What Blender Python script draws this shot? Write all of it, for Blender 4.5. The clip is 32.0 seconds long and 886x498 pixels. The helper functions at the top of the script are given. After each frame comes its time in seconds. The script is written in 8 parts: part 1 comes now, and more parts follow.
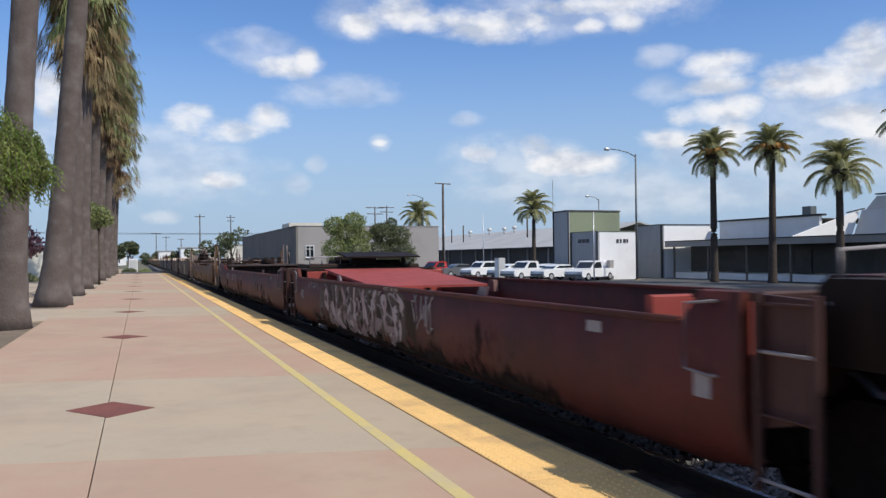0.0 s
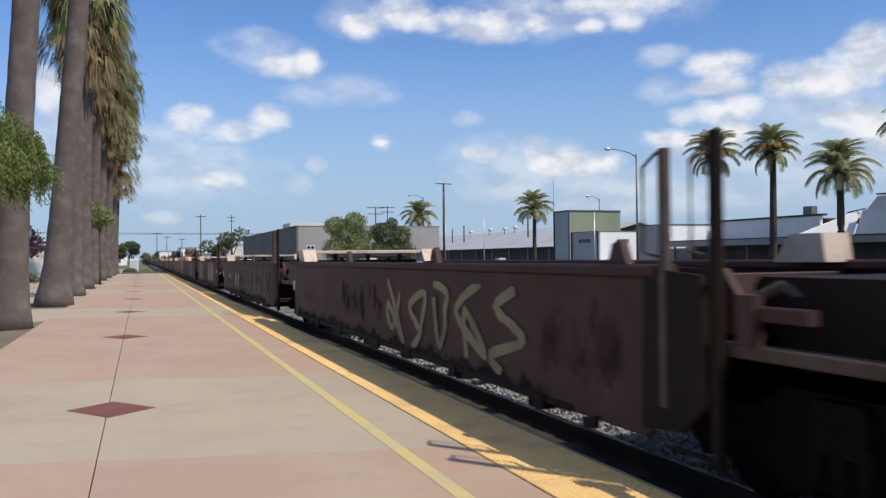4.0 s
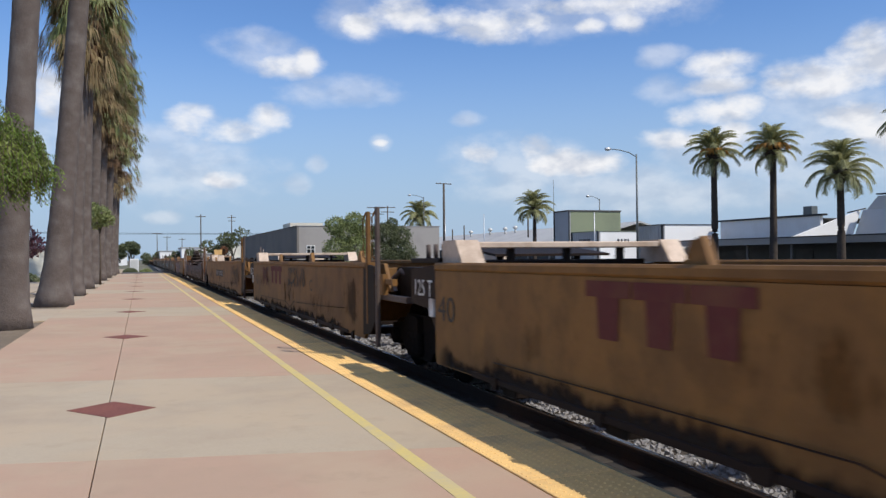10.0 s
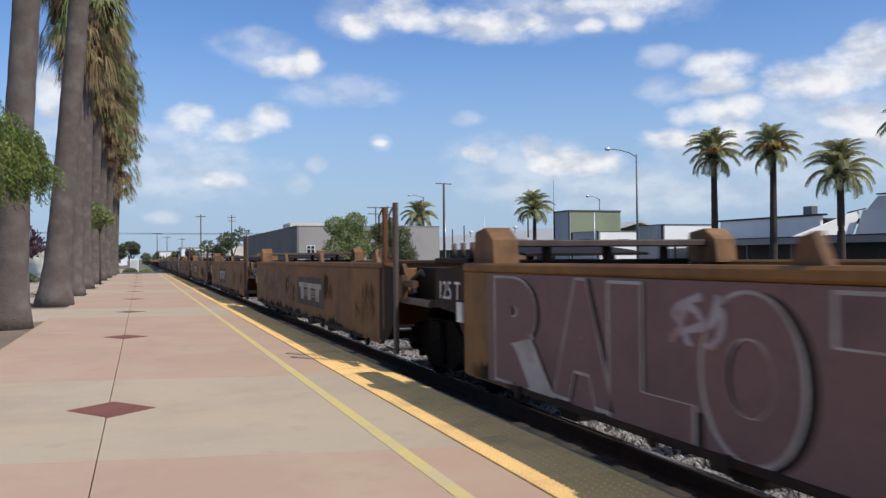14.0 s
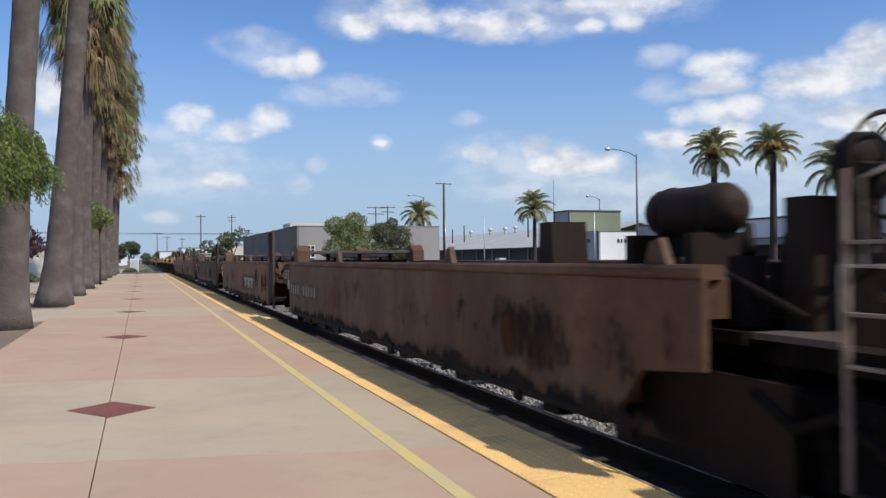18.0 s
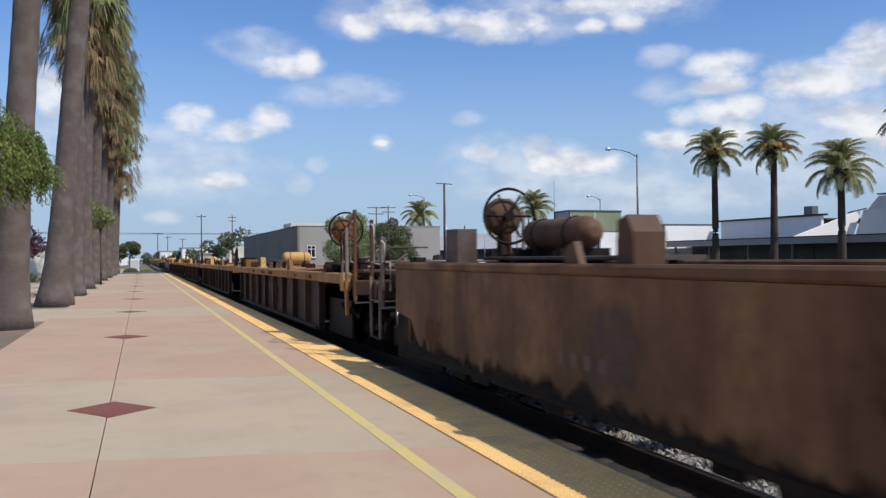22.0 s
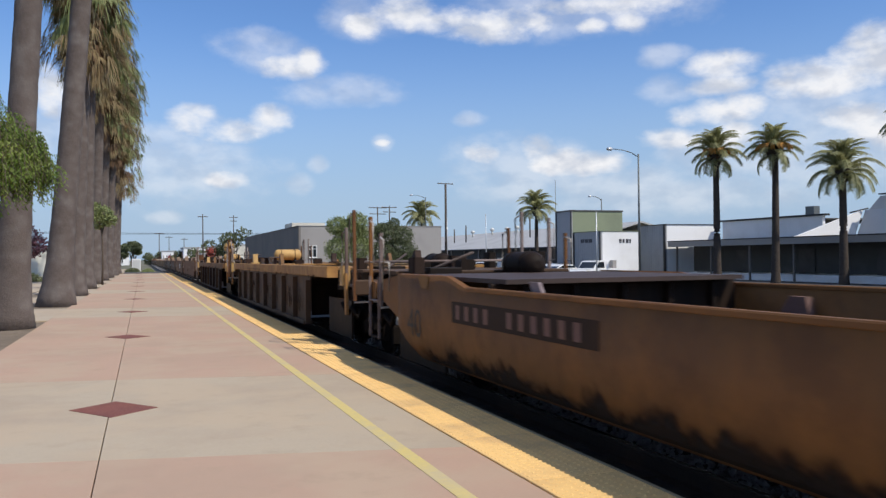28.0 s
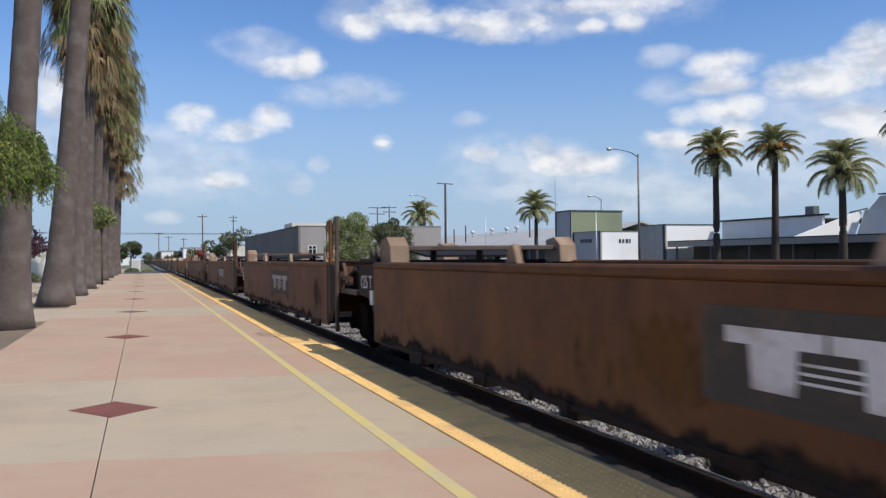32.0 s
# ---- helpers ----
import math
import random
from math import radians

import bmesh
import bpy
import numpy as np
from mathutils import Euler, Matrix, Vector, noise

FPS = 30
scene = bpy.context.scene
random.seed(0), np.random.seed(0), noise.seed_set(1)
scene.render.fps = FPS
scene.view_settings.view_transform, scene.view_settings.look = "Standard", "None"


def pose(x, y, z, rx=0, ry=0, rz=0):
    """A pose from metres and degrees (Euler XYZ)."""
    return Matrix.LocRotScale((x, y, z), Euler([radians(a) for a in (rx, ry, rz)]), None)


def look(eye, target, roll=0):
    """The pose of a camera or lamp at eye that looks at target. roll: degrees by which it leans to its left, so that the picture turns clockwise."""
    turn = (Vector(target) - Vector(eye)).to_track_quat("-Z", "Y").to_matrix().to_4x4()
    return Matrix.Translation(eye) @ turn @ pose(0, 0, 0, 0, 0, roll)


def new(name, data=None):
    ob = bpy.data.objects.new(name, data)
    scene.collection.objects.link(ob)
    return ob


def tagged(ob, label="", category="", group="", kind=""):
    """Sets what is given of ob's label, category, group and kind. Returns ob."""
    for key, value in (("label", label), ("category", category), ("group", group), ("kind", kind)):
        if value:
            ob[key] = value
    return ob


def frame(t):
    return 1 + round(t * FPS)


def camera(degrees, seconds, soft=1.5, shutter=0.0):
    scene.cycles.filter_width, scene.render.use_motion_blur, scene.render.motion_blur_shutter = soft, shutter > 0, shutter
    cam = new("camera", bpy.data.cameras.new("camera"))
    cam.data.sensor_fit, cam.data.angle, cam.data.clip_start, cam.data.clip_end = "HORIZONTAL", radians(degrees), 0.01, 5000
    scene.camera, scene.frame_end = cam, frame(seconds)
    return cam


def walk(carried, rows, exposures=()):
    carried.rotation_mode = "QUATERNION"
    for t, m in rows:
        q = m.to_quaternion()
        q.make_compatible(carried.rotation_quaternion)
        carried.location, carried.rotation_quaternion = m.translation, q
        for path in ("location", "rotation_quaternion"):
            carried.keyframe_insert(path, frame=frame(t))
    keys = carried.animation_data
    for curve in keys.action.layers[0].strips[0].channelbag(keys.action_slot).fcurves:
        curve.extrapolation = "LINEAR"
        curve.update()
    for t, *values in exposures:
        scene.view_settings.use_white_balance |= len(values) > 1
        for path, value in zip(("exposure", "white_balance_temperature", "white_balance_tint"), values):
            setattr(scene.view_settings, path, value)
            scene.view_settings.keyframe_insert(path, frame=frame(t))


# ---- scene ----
# The eye is held 1.36 m over a station platform; y runs along the track, x across it, the platform top is z = 0.
cam = camera(57.5, 32.0, soft=1.4, shutter=0.12)
YAW, PITCH, LEAN = 20.53, 0.57, 0.62


def eye(drift):
    """The pose of the eye, turned to the left by drift degrees."""
    return pose(0, 0, 1.3615, 0, 0, -(YAW - drift)) @ pose(0, 0, 0, 90 + PITCH) @ pose(0, 0, 0, 0, 0, -LEAN)


walk(cam, [(0, eye(-0.06)), (4, eye(-0.01)), (9, eye(0.0)), (14, eye(0.0)), (19, eye(0.0)), (23, eye(0.06)), (28, eye(0.13)), (32, eye(0.11))],
     [(0, 0.0), (32, 0.0)])

# ---- light ----
SUN = Vector((0.53, -0.66, 1.0)).normalized()
sun = new("sun", bpy.data.lights.new("sun", "SUN"))
sun.data.energy, sun.data.angle, sun.data.color = 3.9, radians(0.53), (1.0, 0.94, 0.84)
sun.matrix_world = look((60, -60, 100), Vector((60, -60, 100)) - SUN)

# clouds: way to the middle (x, y, z), half width, half height
CLOUDS = [
    (0.2476, 0.9286, 0.2764, 0.0238, 0.0154), (0.2883, 0.9122, 0.2910, 0.0420, 0.0182), (0.3494, 0.8939, 0.2808, 0.0420, 0.0154),
    (0.3995, 0.8744, 0.2753, 0.0525, 0.0168), (0.4383, 0.8547, 0.2782, 0.0182, 0.0126), (0.4853, 0.8235, 0.2937, 0.0630, 0.0112),
    (0.5400, 0.7899, 0.2905, 0.0434, 0.0154), (0.4970, 0.8247, 0.2699, 0.0182, 0.0084), (0.5332, 0.8007, 0.2732, 0.0210, 0.0112),
    (0.1642, 0.9594, 0.2294, 0.0350, 0.0140), (0.1849, 0.9548, 0.2326, 0.0154, 0.0140), (0.0605, 0.9849, 0.1620, 0.0322, 0.0154),
    (0.0988, 0.9832, 0.1535, 0.0462, 0.0126), (0.1409, 0.9759, 0.1665, 0.0252, 0.0140), (0.1214, 0.9800, 0.1574, 0.0280, 0.0112),
    (0.0959, 0.9908, 0.0952, 0.0252, 0.0098), (0.2756, 0.9509, 0.1407, 0.0091, 0.0046)]
CLOUDS += [
    (0.3935, 0.9106, 0.1266, 0.0210, 0.0112), (0.4525, 0.8819, 0.1321, 0.0210, 0.0154), (0.4757, 0.8722, 0.1137, 0.0336, 0.0140),
    (0.5112, 0.8524, 0.1098, 0.0350, 0.0140), (0.6219, 0.7531, 0.2149, 0.0350, 0.0154), (0.6041, 0.7675, 0.2143, 0.0210, 0.0112),
    (0.6195, 0.7603, 0.1955, 0.0420, 0.0098), (0.6450, 0.7455, 0.1681, 0.0266, 0.0140), (0.6218, 0.7658, 0.1639, 0.0322, 0.0126),
    (0.5999, 0.7838, 0.1605, 0.0196, 0.0112), (0.5917, 0.7945, 0.1365, 0.0350, 0.0112), (0.6432, 0.7534, 0.1368, 0.0280, 0.0140),
    (0.7309, 0.6445, 0.2244, 0.0252, 0.0182), (0.7426, 0.6375, 0.2055, 0.0350, 0.0308), (0.7256, 0.6584, 0.1999, 0.0322, 0.0210),
    (0.6930, 0.6926, 0.2002, 0.0420, 0.0140), (0.7068, 0.6827, 0.1853, 0.0588, 0.0140), (0.6777, 0.7102, 0.1903, 0.0238, 0.0084)]
CLOUDS += [
    (0.7299, 0.6670, 0.1496, 0.0364, 0.0154), (0.7461, 0.6525, 0.1327, 0.0322, 0.0196), (-0.0938, 0.9778, 0.1874, 0.0168, 0.0238)]
# thin cloud
VEIL = [
    (0.2756, 0.9509, 0.1407, 0.0118, 0.0082), (0.0606, 0.9939, 0.0920, 0.0082, 0.0073),
    (0.1243, 0.9601, 0.2505, 0.0420, 0.0154), (0.1458, 0.9600, 0.2389, 0.0420, 0.0168), (0.2319, 0.9517, 0.2012, 0.0595, 0.0154),
    (0.2470, 0.9260, 0.2856, 0.0420, 0.0252), (0.0200, 0.9891, 0.1456, 0.0420, 0.0126), (0.0510, 0.9945, 0.0918, 0.0490, 0.0126),
    (0.3768, 0.9108, 0.1689, 0.0182, 0.0077), (0.2010, 0.9729, 0.1146, 0.0112, 0.0091), (0.1814, 0.9794, 0.0893, 0.0154, 0.0112),
    (0.0257, 0.9984, 0.0499, 0.0182, 0.0070), (0.4364, 0.8934, 0.1066, 0.0770, 0.0350), (0.5092, 0.8562, 0.0875, 0.0630, 0.0182),
    (0.4246, 0.9016, 0.0827, 0.0630, 0.0140), (0.5694, 0.7889, 0.2311, 0.0280, 0.0105), (0.5814, 0.7901, 0.1945, 0.0315, 0.0126),
    (0.5760, 0.8125, 0.0898, 0.0350, 0.0182), (0.6105, 0.7829, 0.1197, 0.0420, 0.0280), (0.7055, 0.6987, 0.1188, 0.1120, 0.0420)]
VEIL += [
    (0.7136, 0.6819, 0.1606, 0.0840, 0.0350), (0.4691, 0.8350, 0.2875, 0.1260, 0.0252), (-0.1087, 0.9844, 0.1381, 0.0280, 0.0210),
    (-0.0694, 0.9877, 0.1403, 0.0280, 0.0168), (0.0322, 0.9939, 0.1059, 0.0980, 0.0350), (0.5976, 0.7986, 0.0709, 0.1400, 0.0210)]


def make_world():
    w = bpy.data.worlds.new("sky")
    scene.world = w
    w.use_nodes = True
    nt = w.node_tree
    nt.nodes.clear()

    def node(kind, **kw):
        nd = nt.nodes.new(kind)
        for k, v in kw.items():
            if k == "op":
                nd.operation = v
            else:
                nd.inputs[int(k[1:])].default_value = v
        return nd

    def link(a, b):
        nt.links.new(a, b)

    out = node("ShaderNodeOutputWorld")
    sky = nt.nodes.new("ShaderNodeTexSky")
    sky.sky_type, sky.sun_disc = "NISHITA", False
    sky.sun_elevation = math.asin(SUN.z)
    sky.sun_rotation = math.atan2(SUN.x, SUN.y)
    sky.air_density, sky.dust_density, sky.ozone_density = 1.0, 0.6, 1.6
    skybg = node("ShaderNodeBackground")
    skybg.inputs[1].default_value = SKY_STRENGTH
    co = nt.nodes.new("ShaderNodeTexCoord").outputs["Generated"]
    # deep clear blue overhead, pale blue haze low down
    deep = nt.nodes.new("ShaderNodeMix")
    deep.data_type, deep.blend_type = "RGBA", "MULTIPLY"
    deep.inputs[0].default_value, deep.inputs[7].default_value = 1.0, SKY_TINT
    link(sky.outputs[0], deep.inputs[6])
    sep = nt.nodes.new("ShaderNodeSeparateXYZ")
    link(co, sep.inputs[0])
    low = nt.nodes.new("ShaderNodeMapRange")
    low.interpolation_type = "SMOOTHSTEP"
    low.inputs["From Min"].default_value, low.inputs["From Max"].default_value = 0.0, 0.30
    low.inputs["To Min"].default_value, low.inputs["To Max"].default_value = 0.92, 0.0
    link(sep.outputs[2], low.inputs[0])
    haze = nt.nodes.new("ShaderNodeMix")
    haze.data_type = "RGBA"
    haze.inputs[7].default_value = HAZE
    link(low.outputs[0], haze.inputs[0])
    link(deep.outputs[2], haze.inputs[6])
    link(haze.outputs[2], skybg.inputs[0])
    # warp of the outlines
    wn = nt.nodes.new("ShaderNodeTexNoise")
    wn.inputs["Scale"].default_value, wn.inputs["Detail"].default_value, wn.inputs["Roughness"].default_value = 19.0, 7.0, 0.58
    st = node("ShaderNodeVectorMath", op="MULTIPLY", i1=(1, 1, 1.7))
    link(co, st.inputs[0])
    link(st.outputs[0], wn.inputs["Vector"])
    def field(clouds, smooth):
        best = None
        for x, y, z, wd, ht in clouds:
            best = cloud(best, x, y, z, wd, ht, smooth)
        return best

    def cloud(best, x, y, z, wd, ht, smooth):
        c = Vector((x, y, z))
        right = Vector((y, -x, 0)).normalized()
        up = right.cross(c).normalized()
        sub = node("ShaderNodeVectorMath", op="SUBTRACT", i1=tuple(c))
        link(co, sub.inputs[0])
        a = node("ShaderNodeVectorMath", op="DOT_PRODUCT", i1=tuple(right / (wd * 1.12)))
        b = node("ShaderNodeVectorMath", op="DOT_PRODUCT", i1=tuple(up / (ht * 1.2)))
        link(sub.outputs[0], a.inputs[0])
        link(sub.outputs[0], b.inputs[0])
        a2 = node("ShaderNodeMath", op="MULTIPLY")
        b2 = node("ShaderNodeMath", op="MULTIPLY")
        for src, dst in ((a, a2), (b, b2)):
            link(src.outputs["Value"], dst.inputs[0])
            link(src.outputs["Value"], dst.inputs[1])
        s = node("ShaderNodeMath", op="ADD")
        link(a2.outputs[0], s.inputs[0])
        link(b2.outputs[0], s.inputs[1])
        inv = node("ShaderNodeMath", op="SUBTRACT", i0=1.0)
        link(s.outputs[0], inv.inputs[1])
        if best is None:
            best = inv
        else:
            m = node("ShaderNodeMath", op="SMOOTH_MAX", i2=smooth)
            link(best.outputs[0], m.inputs[0])
            link(inv.outputs[0], m.inputs[1])
            best = m
        return best

    best = field(CLOUDS, 0.35)
    n2 = node("ShaderNodeMath", op="MULTIPLY_ADD", i1=3.4, i2=-1.68)
    link(wn.outputs[0], n2.inputs[0])
    tot = node("ShaderNodeMath", op="ADD")
    link(best.outputs[0], tot.inputs[0])
    link(n2.outputs[0], tot.inputs[1])
    dens = nt.nodes.new("ShaderNodeMapRange")
    dens.interpolation_type = "SMOOTHSTEP"
    dens.inputs["From Min"].default_value, dens.inputs["From Max"].default_value = -0.55, 1.35
    dens.inputs["To Max"].default_value = 0.95
    link(tot.outputs[0], dens.inputs[0])
    # a thin veil low down
    veil = nt.nodes.new("ShaderNodeMapRange")
    veil.interpolation_type = "SMOOTHSTEP"
    veil.inputs["From Min"].default_value, veil.inputs["From Max"].default_value, veil.inputs["To Max"].default_value = -0.7, 1.5, 0.42
    vsum = node("ShaderNodeMath", op="ADD")
    link(field(VEIL, 0.6).outputs[0], vsum.inputs[0])
    link(n2.outputs[0], vsum.inputs[1])
    link(vsum.outputs[0], veil.inputs[0])
    both = node("ShaderNodeMath", op="MAXIMUM")
    link(dens.outputs[0], both.inputs[0])
    link(veil.outputs[0], both.inputs[1])
    # unseen clouds added outside the view to whiten the sky's fill light
    rest = nt.nodes.new("ShaderNodeTexNoise")
    rest.inputs["Scale"].default_value, rest.inputs["Detail"].default_value = 3.4, 6.0
    link(st.outputs[0], rest.inputs["Vector"])
    heap = nt.nodes.new("ShaderNodeMapRange")
    heap.interpolation_type = "SMOOTHSTEP"
    heap.inputs["From Min"].default_value, heap.inputs["From Max"].default_value, heap.inputs["To Max"].default_value = 0.47, 0.66, 0.6
    link(rest.outputs[0], heap.inputs[0])
    ahead = node("ShaderNodeVectorMath", op="DOT_PRODUCT", i1=(0.35, 0.93, 0.1))
    link(co, ahead.inputs[0])
    away = nt.nodes.new("ShaderNodeMapRange")
    away.interpolation_type = "SMOOTHSTEP"
    away.inputs["From Min"].default_value, away.inputs["From Max"].default_value = 0.80, 0.66
    link(ahead.outputs["Value"], away.inputs[0])
    fill_clouds = node("ShaderNodeMath", op="MULTIPLY")
    link(heap.outputs[0], fill_clouds.inputs[0])
    link(away.outputs[0], fill_clouds.inputs[1])
    whole = node("ShaderNodeMath", op="MAXIMUM")
    link(both.outputs[0], whole.inputs[0])
    link(fill_clouds.outputs[0], whole.inputs[1])
    # lit heads and grey bellies: the billows compared with those a little higher up
    above = node("ShaderNodeVectorMath", op="ADD", i1=(0.006, -0.004, 0.024))
    link(st.outputs[0], above.inputs[0])
    grains = []
    for src in (st, above):
        gn = nt.nodes.new("ShaderNodeTexNoise")
        gn.inputs["Scale"].default_value, gn.inputs["Detail"].default_value, gn.inputs["Roughness"].default_value = 20.0, 4.0, 0.5
        link(src.outputs[0], gn.inputs["Vector"])
        grains.append(gn)
    slope = node("ShaderNodeMath", op="SUBTRACT")
    link(grains[0].outputs[0], slope.inputs[0])
    link(grains[1].outputs[0], slope.inputs[1])
    gn = node("ShaderNodeMath", op="MULTIPLY_ADD", i1=1.7, i2=0.5)
    link(slope.outputs[0], gn.inputs[0])
    ramp = nt.nodes.new("ShaderNodeValToRGB")
    ramp.color_ramp.elements[0].position, ramp.color_ramp.elements[0].color = 0.24, (0.64, 0.68, 0.77, 1)
    ramp.color_ramp.elements[1].position, ramp.color_ramp.elements[1].color = 0.64, (0.97, 0.97, 0.99, 1)
    link(gn.outputs[0], ramp.inputs[0])
    cbg = node("ShaderNodeBackground")
    cbg.inputs[1].default_value = CLOUD_STRENGTH
    link(ramp.outputs[0], cbg.inputs[0])
    mix = nt.nodes.new("ShaderNodeMixShader")
    link(whole.outputs[0], mix.inputs[0])
    link(skybg.outputs[0], mix.inputs[1])
    link(cbg.outputs[0], mix.inputs[2])
    link(mix.outputs[0], out.inputs[0])


SKY_STRENGTH, CLOUD_STRENGTH = 0.103, 0.95
SKY_TINT, HAZE = (0.79, 1.06, 1.45, 1), (3.8, 5.05, 6.75, 1)
make_world()


# ---- materials ----
def material(name, base, rough=0.7, metal=0.0, grain=None, stain=None, stain_amount=0.5, stain_scale=1.2, streak=False,
             bump=0.0, bump_scale=40.0, vary=0.0, spec=0.4, blotch=None, thin=0.0):
    """A surface: base colour, fine grain towards one colour, stains (or runs, with streak) towards another, relief."""
    m = bpy.data.materials.new(name)
    m.use_nodes = True
    nt = m.node_tree
    bs = nt.nodes["Principled BSDF"]
    bs.inputs["Roughness"].default_value, bs.inputs["Metallic"].default_value = rough, metal
    bs.inputs["Specular IOR Level"].default_value = spec
    tc = nt.nodes.new("ShaderNodeTexCoord")
    info = nt.nodes.new("ShaderNodeObjectInfo")
    shift = nt.nodes.new("ShaderNodeVectorMath")
    shift.operation = "MULTIPLY_ADD"
    shift.inputs[1].default_value = (1, 1, 1)
    rnd = nt.nodes.new("ShaderNodeMath")
    rnd.operation, rnd.inputs[1].default_value = "MULTIPLY", 37.0
    nt.links.new(info.outputs["Random"], rnd.inputs[0])
    nt.links.new(tc.outputs["Object"], shift.inputs[0])
    nt.links.new(rnd.outputs[0], shift.inputs[2])
    vec = shift.outputs[0]

    def noise_tex(scale, detail, src):
        t = nt.nodes.new("ShaderNodeTexNoise")
        t.inputs["Scale"].default_value, t.inputs["Detail"].default_value, t.inputs["Roughness"].default_value = scale, detail, 0.62
        nt.links.new(src, t.inputs["Vector"])
        return t.outputs[0]

    def mixed(a, b, fac):
        mx = nt.nodes.new("ShaderNodeMix")
        mx.data_type = "RGBA"
        nt.links.new(fac, mx.inputs[0])
        for value, socket in ((a, mx.inputs[6]), (b, mx.inputs[7])):
            if isinstance(value, tuple):
                socket.default_value = (*value, 1)
            else:
                nt.links.new(value, socket)
        return mx.outputs[2]

    def window(src, lo, hi, top=1.0):
        r = nt.nodes.new("ShaderNodeMapRange")
        r.inputs["From Min"].default_value, r.inputs["From Max"].default_value, r.inputs["To Max"].default_value = lo, hi, top
        nt.links.new(src, r.inputs[0])
        return r.outputs[0]

    col = base
    if grain:
        col = mixed(col, grain, window(noise_tex(bump_scale * 0.6, 4, vec), 0.35, 0.7, 0.8))
    if stain:
        src = vec
        if streak:
            sc = nt.nodes.new("ShaderNodeVectorMath")
            sc.operation, sc.inputs[1].default_value = "MULTIPLY", (1, 1, 0.22)
            nt.links.new(vec, sc.inputs[0])
            src = sc.outputs[0]
        col = mixed(col, stain, window(noise_tex(stain_scale, 6, src), 0.62 - 0.3 * stain_amount, 0.80 - 0.2 * stain_amount, 0.9))
    if blotch:
        col = mixed(col, blotch, window(noise_tex(0.9, 3, vec), 0.45, 0.62, 0.75))
        col = mixed(col, tuple(0.8 * c for c in blotch), window(noise_tex(3.1, 5, vec), 0.56, 0.74, 0.5))
    if streak:
        col = mixed(col, tuple(0.6 * c for c in stain), window(noise_tex(2.7, 5, vec), 0.48, 0.66, 0.42))
    if vary:
        hv = nt.nodes.new("ShaderNodeHueSaturation")
        vr = nt.nodes.new("ShaderNodeMapRange")
        vr.inputs["To Min"].default_value, vr.inputs["To Max"].default_value = 1 - vary, 1 + vary
        nt.links.new(info.outputs["Random"], vr.inputs[0])
        nt.links.new(vr.outputs[0], hv.inputs["Value"])
        if isinstance(col, tuple):
            hv.inputs["Color"].default_value = (*col, 1)
        else:
            nt.links.new(col, hv.inputs["Color"])
        col = hv.outputs[0]
    if isinstance(col, tuple):
        bs.inputs["Base Color"].default_value = (*col, 1)
    else:
        nt.links.new(col, bs.inputs["Base Color"])
    if bump:
        bp = nt.nodes.new("ShaderNodeBump")
        bp.inputs["Strength"].default_value, bp.inputs["Distance"].default_value = bump, 0.02
        nt.links.new(noise_tex(bump_scale, 5, vec), bp.inputs["Height"])
        nt.links.new(bp.outputs[0], bs.inputs["Normal"])
    if thin:
        through_ = nt.nodes.new("ShaderNodeBsdfTranslucent")
        both = nt.nodes.new("ShaderNodeMixShader")
        both.inputs[0].default_value = thin
        if isinstance(col, tuple):
            through_.inputs[0].default_value = (*col, 1)
        else:
            nt.links.new(col, through_.inputs[0])
        nt.links.new(bs.outputs[0], both.inputs[1])
        nt.links.new(through_.outputs[0], both.inputs[2])
        nt.links.new(both.outputs[0], nt.nodes["Material Output"].inputs[0])
    return m


MAT = {}


def mat(name, *args, **kw):
    MAT[name] = material(name, *args, **kw)


mat("concrete_grey", (0.455, 0.37, 0.265), 0.85, grain=(0.42, 0.34, 0.245), stain=(0.375, 0.285, 0.20), stain_amount=0.6, stain_scale=0.55, bump=0.12, bump_scale=60, blotch=(0.47, 0.365, 0.25))
mat("concrete_red", (0.468, 0.308, 0.215), 0.85, grain=(0.44, 0.292, 0.205), stain=(0.41, 0.285, 0.2), stain_amount=0.6, stain_scale=0.55, bump=0.12, bump_scale=60, blotch=(0.455, 0.335, 0.23))
mat("brick_red", (0.19, 0.06, 0.045), 0.8, grain=(0.24, 0.09, 0.06), stain=(0.13, 0.05, 0.04), bump=0.2)
mat("joint_dark", (0.06, 0.05, 0.045), 0.9)
mat("tactile_yellow", (0.88, 0.56, 0.21), 0.75, grain=(0.78, 0.49, 0.185), stain=(0.6, 0.38, 0.17), stain_amount=0.4, stain_scale=2.0, vary=0.06)
mat("line_yellow", (0.64, 0.5, 0.17), 0.7, grain=(0.56, 0.45, 0.2), stain=(0.5, 0.41, 0.27), stain_amount=0.6, stain_scale=1.5)
mat("concrete_edge", (0.33, 0.25, 0.13), 0.85, grain=(0.26, 0.2, 0.11), stain=(0.17, 0.14, 0.09), bump=0.2)
mat("dirt", (0.20, 0.15, 0.10), 0.95, grain=(0.13, 0.10, 0.07), stain=(0.27, 0.21, 0.15), stain_scale=0.8, bump=0.6, bump_scale=14)
mat("ballast", (0.28, 0.265, 0.25), 0.9, grain=(0.07, 0.064, 0.06), stain=(0.05, 0.043, 0.04), stain_scale=0.6, bump=1.0, bump_scale=22)
# Ballast by the platform, coloured near-black to hold the shade beside the train.
mat("bed_shaded", (0.035, 0.03, 0.026), 0.95, grain=(0.022, 0.019, 0.017), stain=(0.05, 0.042, 0.036), stain_scale=2.0, bump=0.8, bump_scale=30)
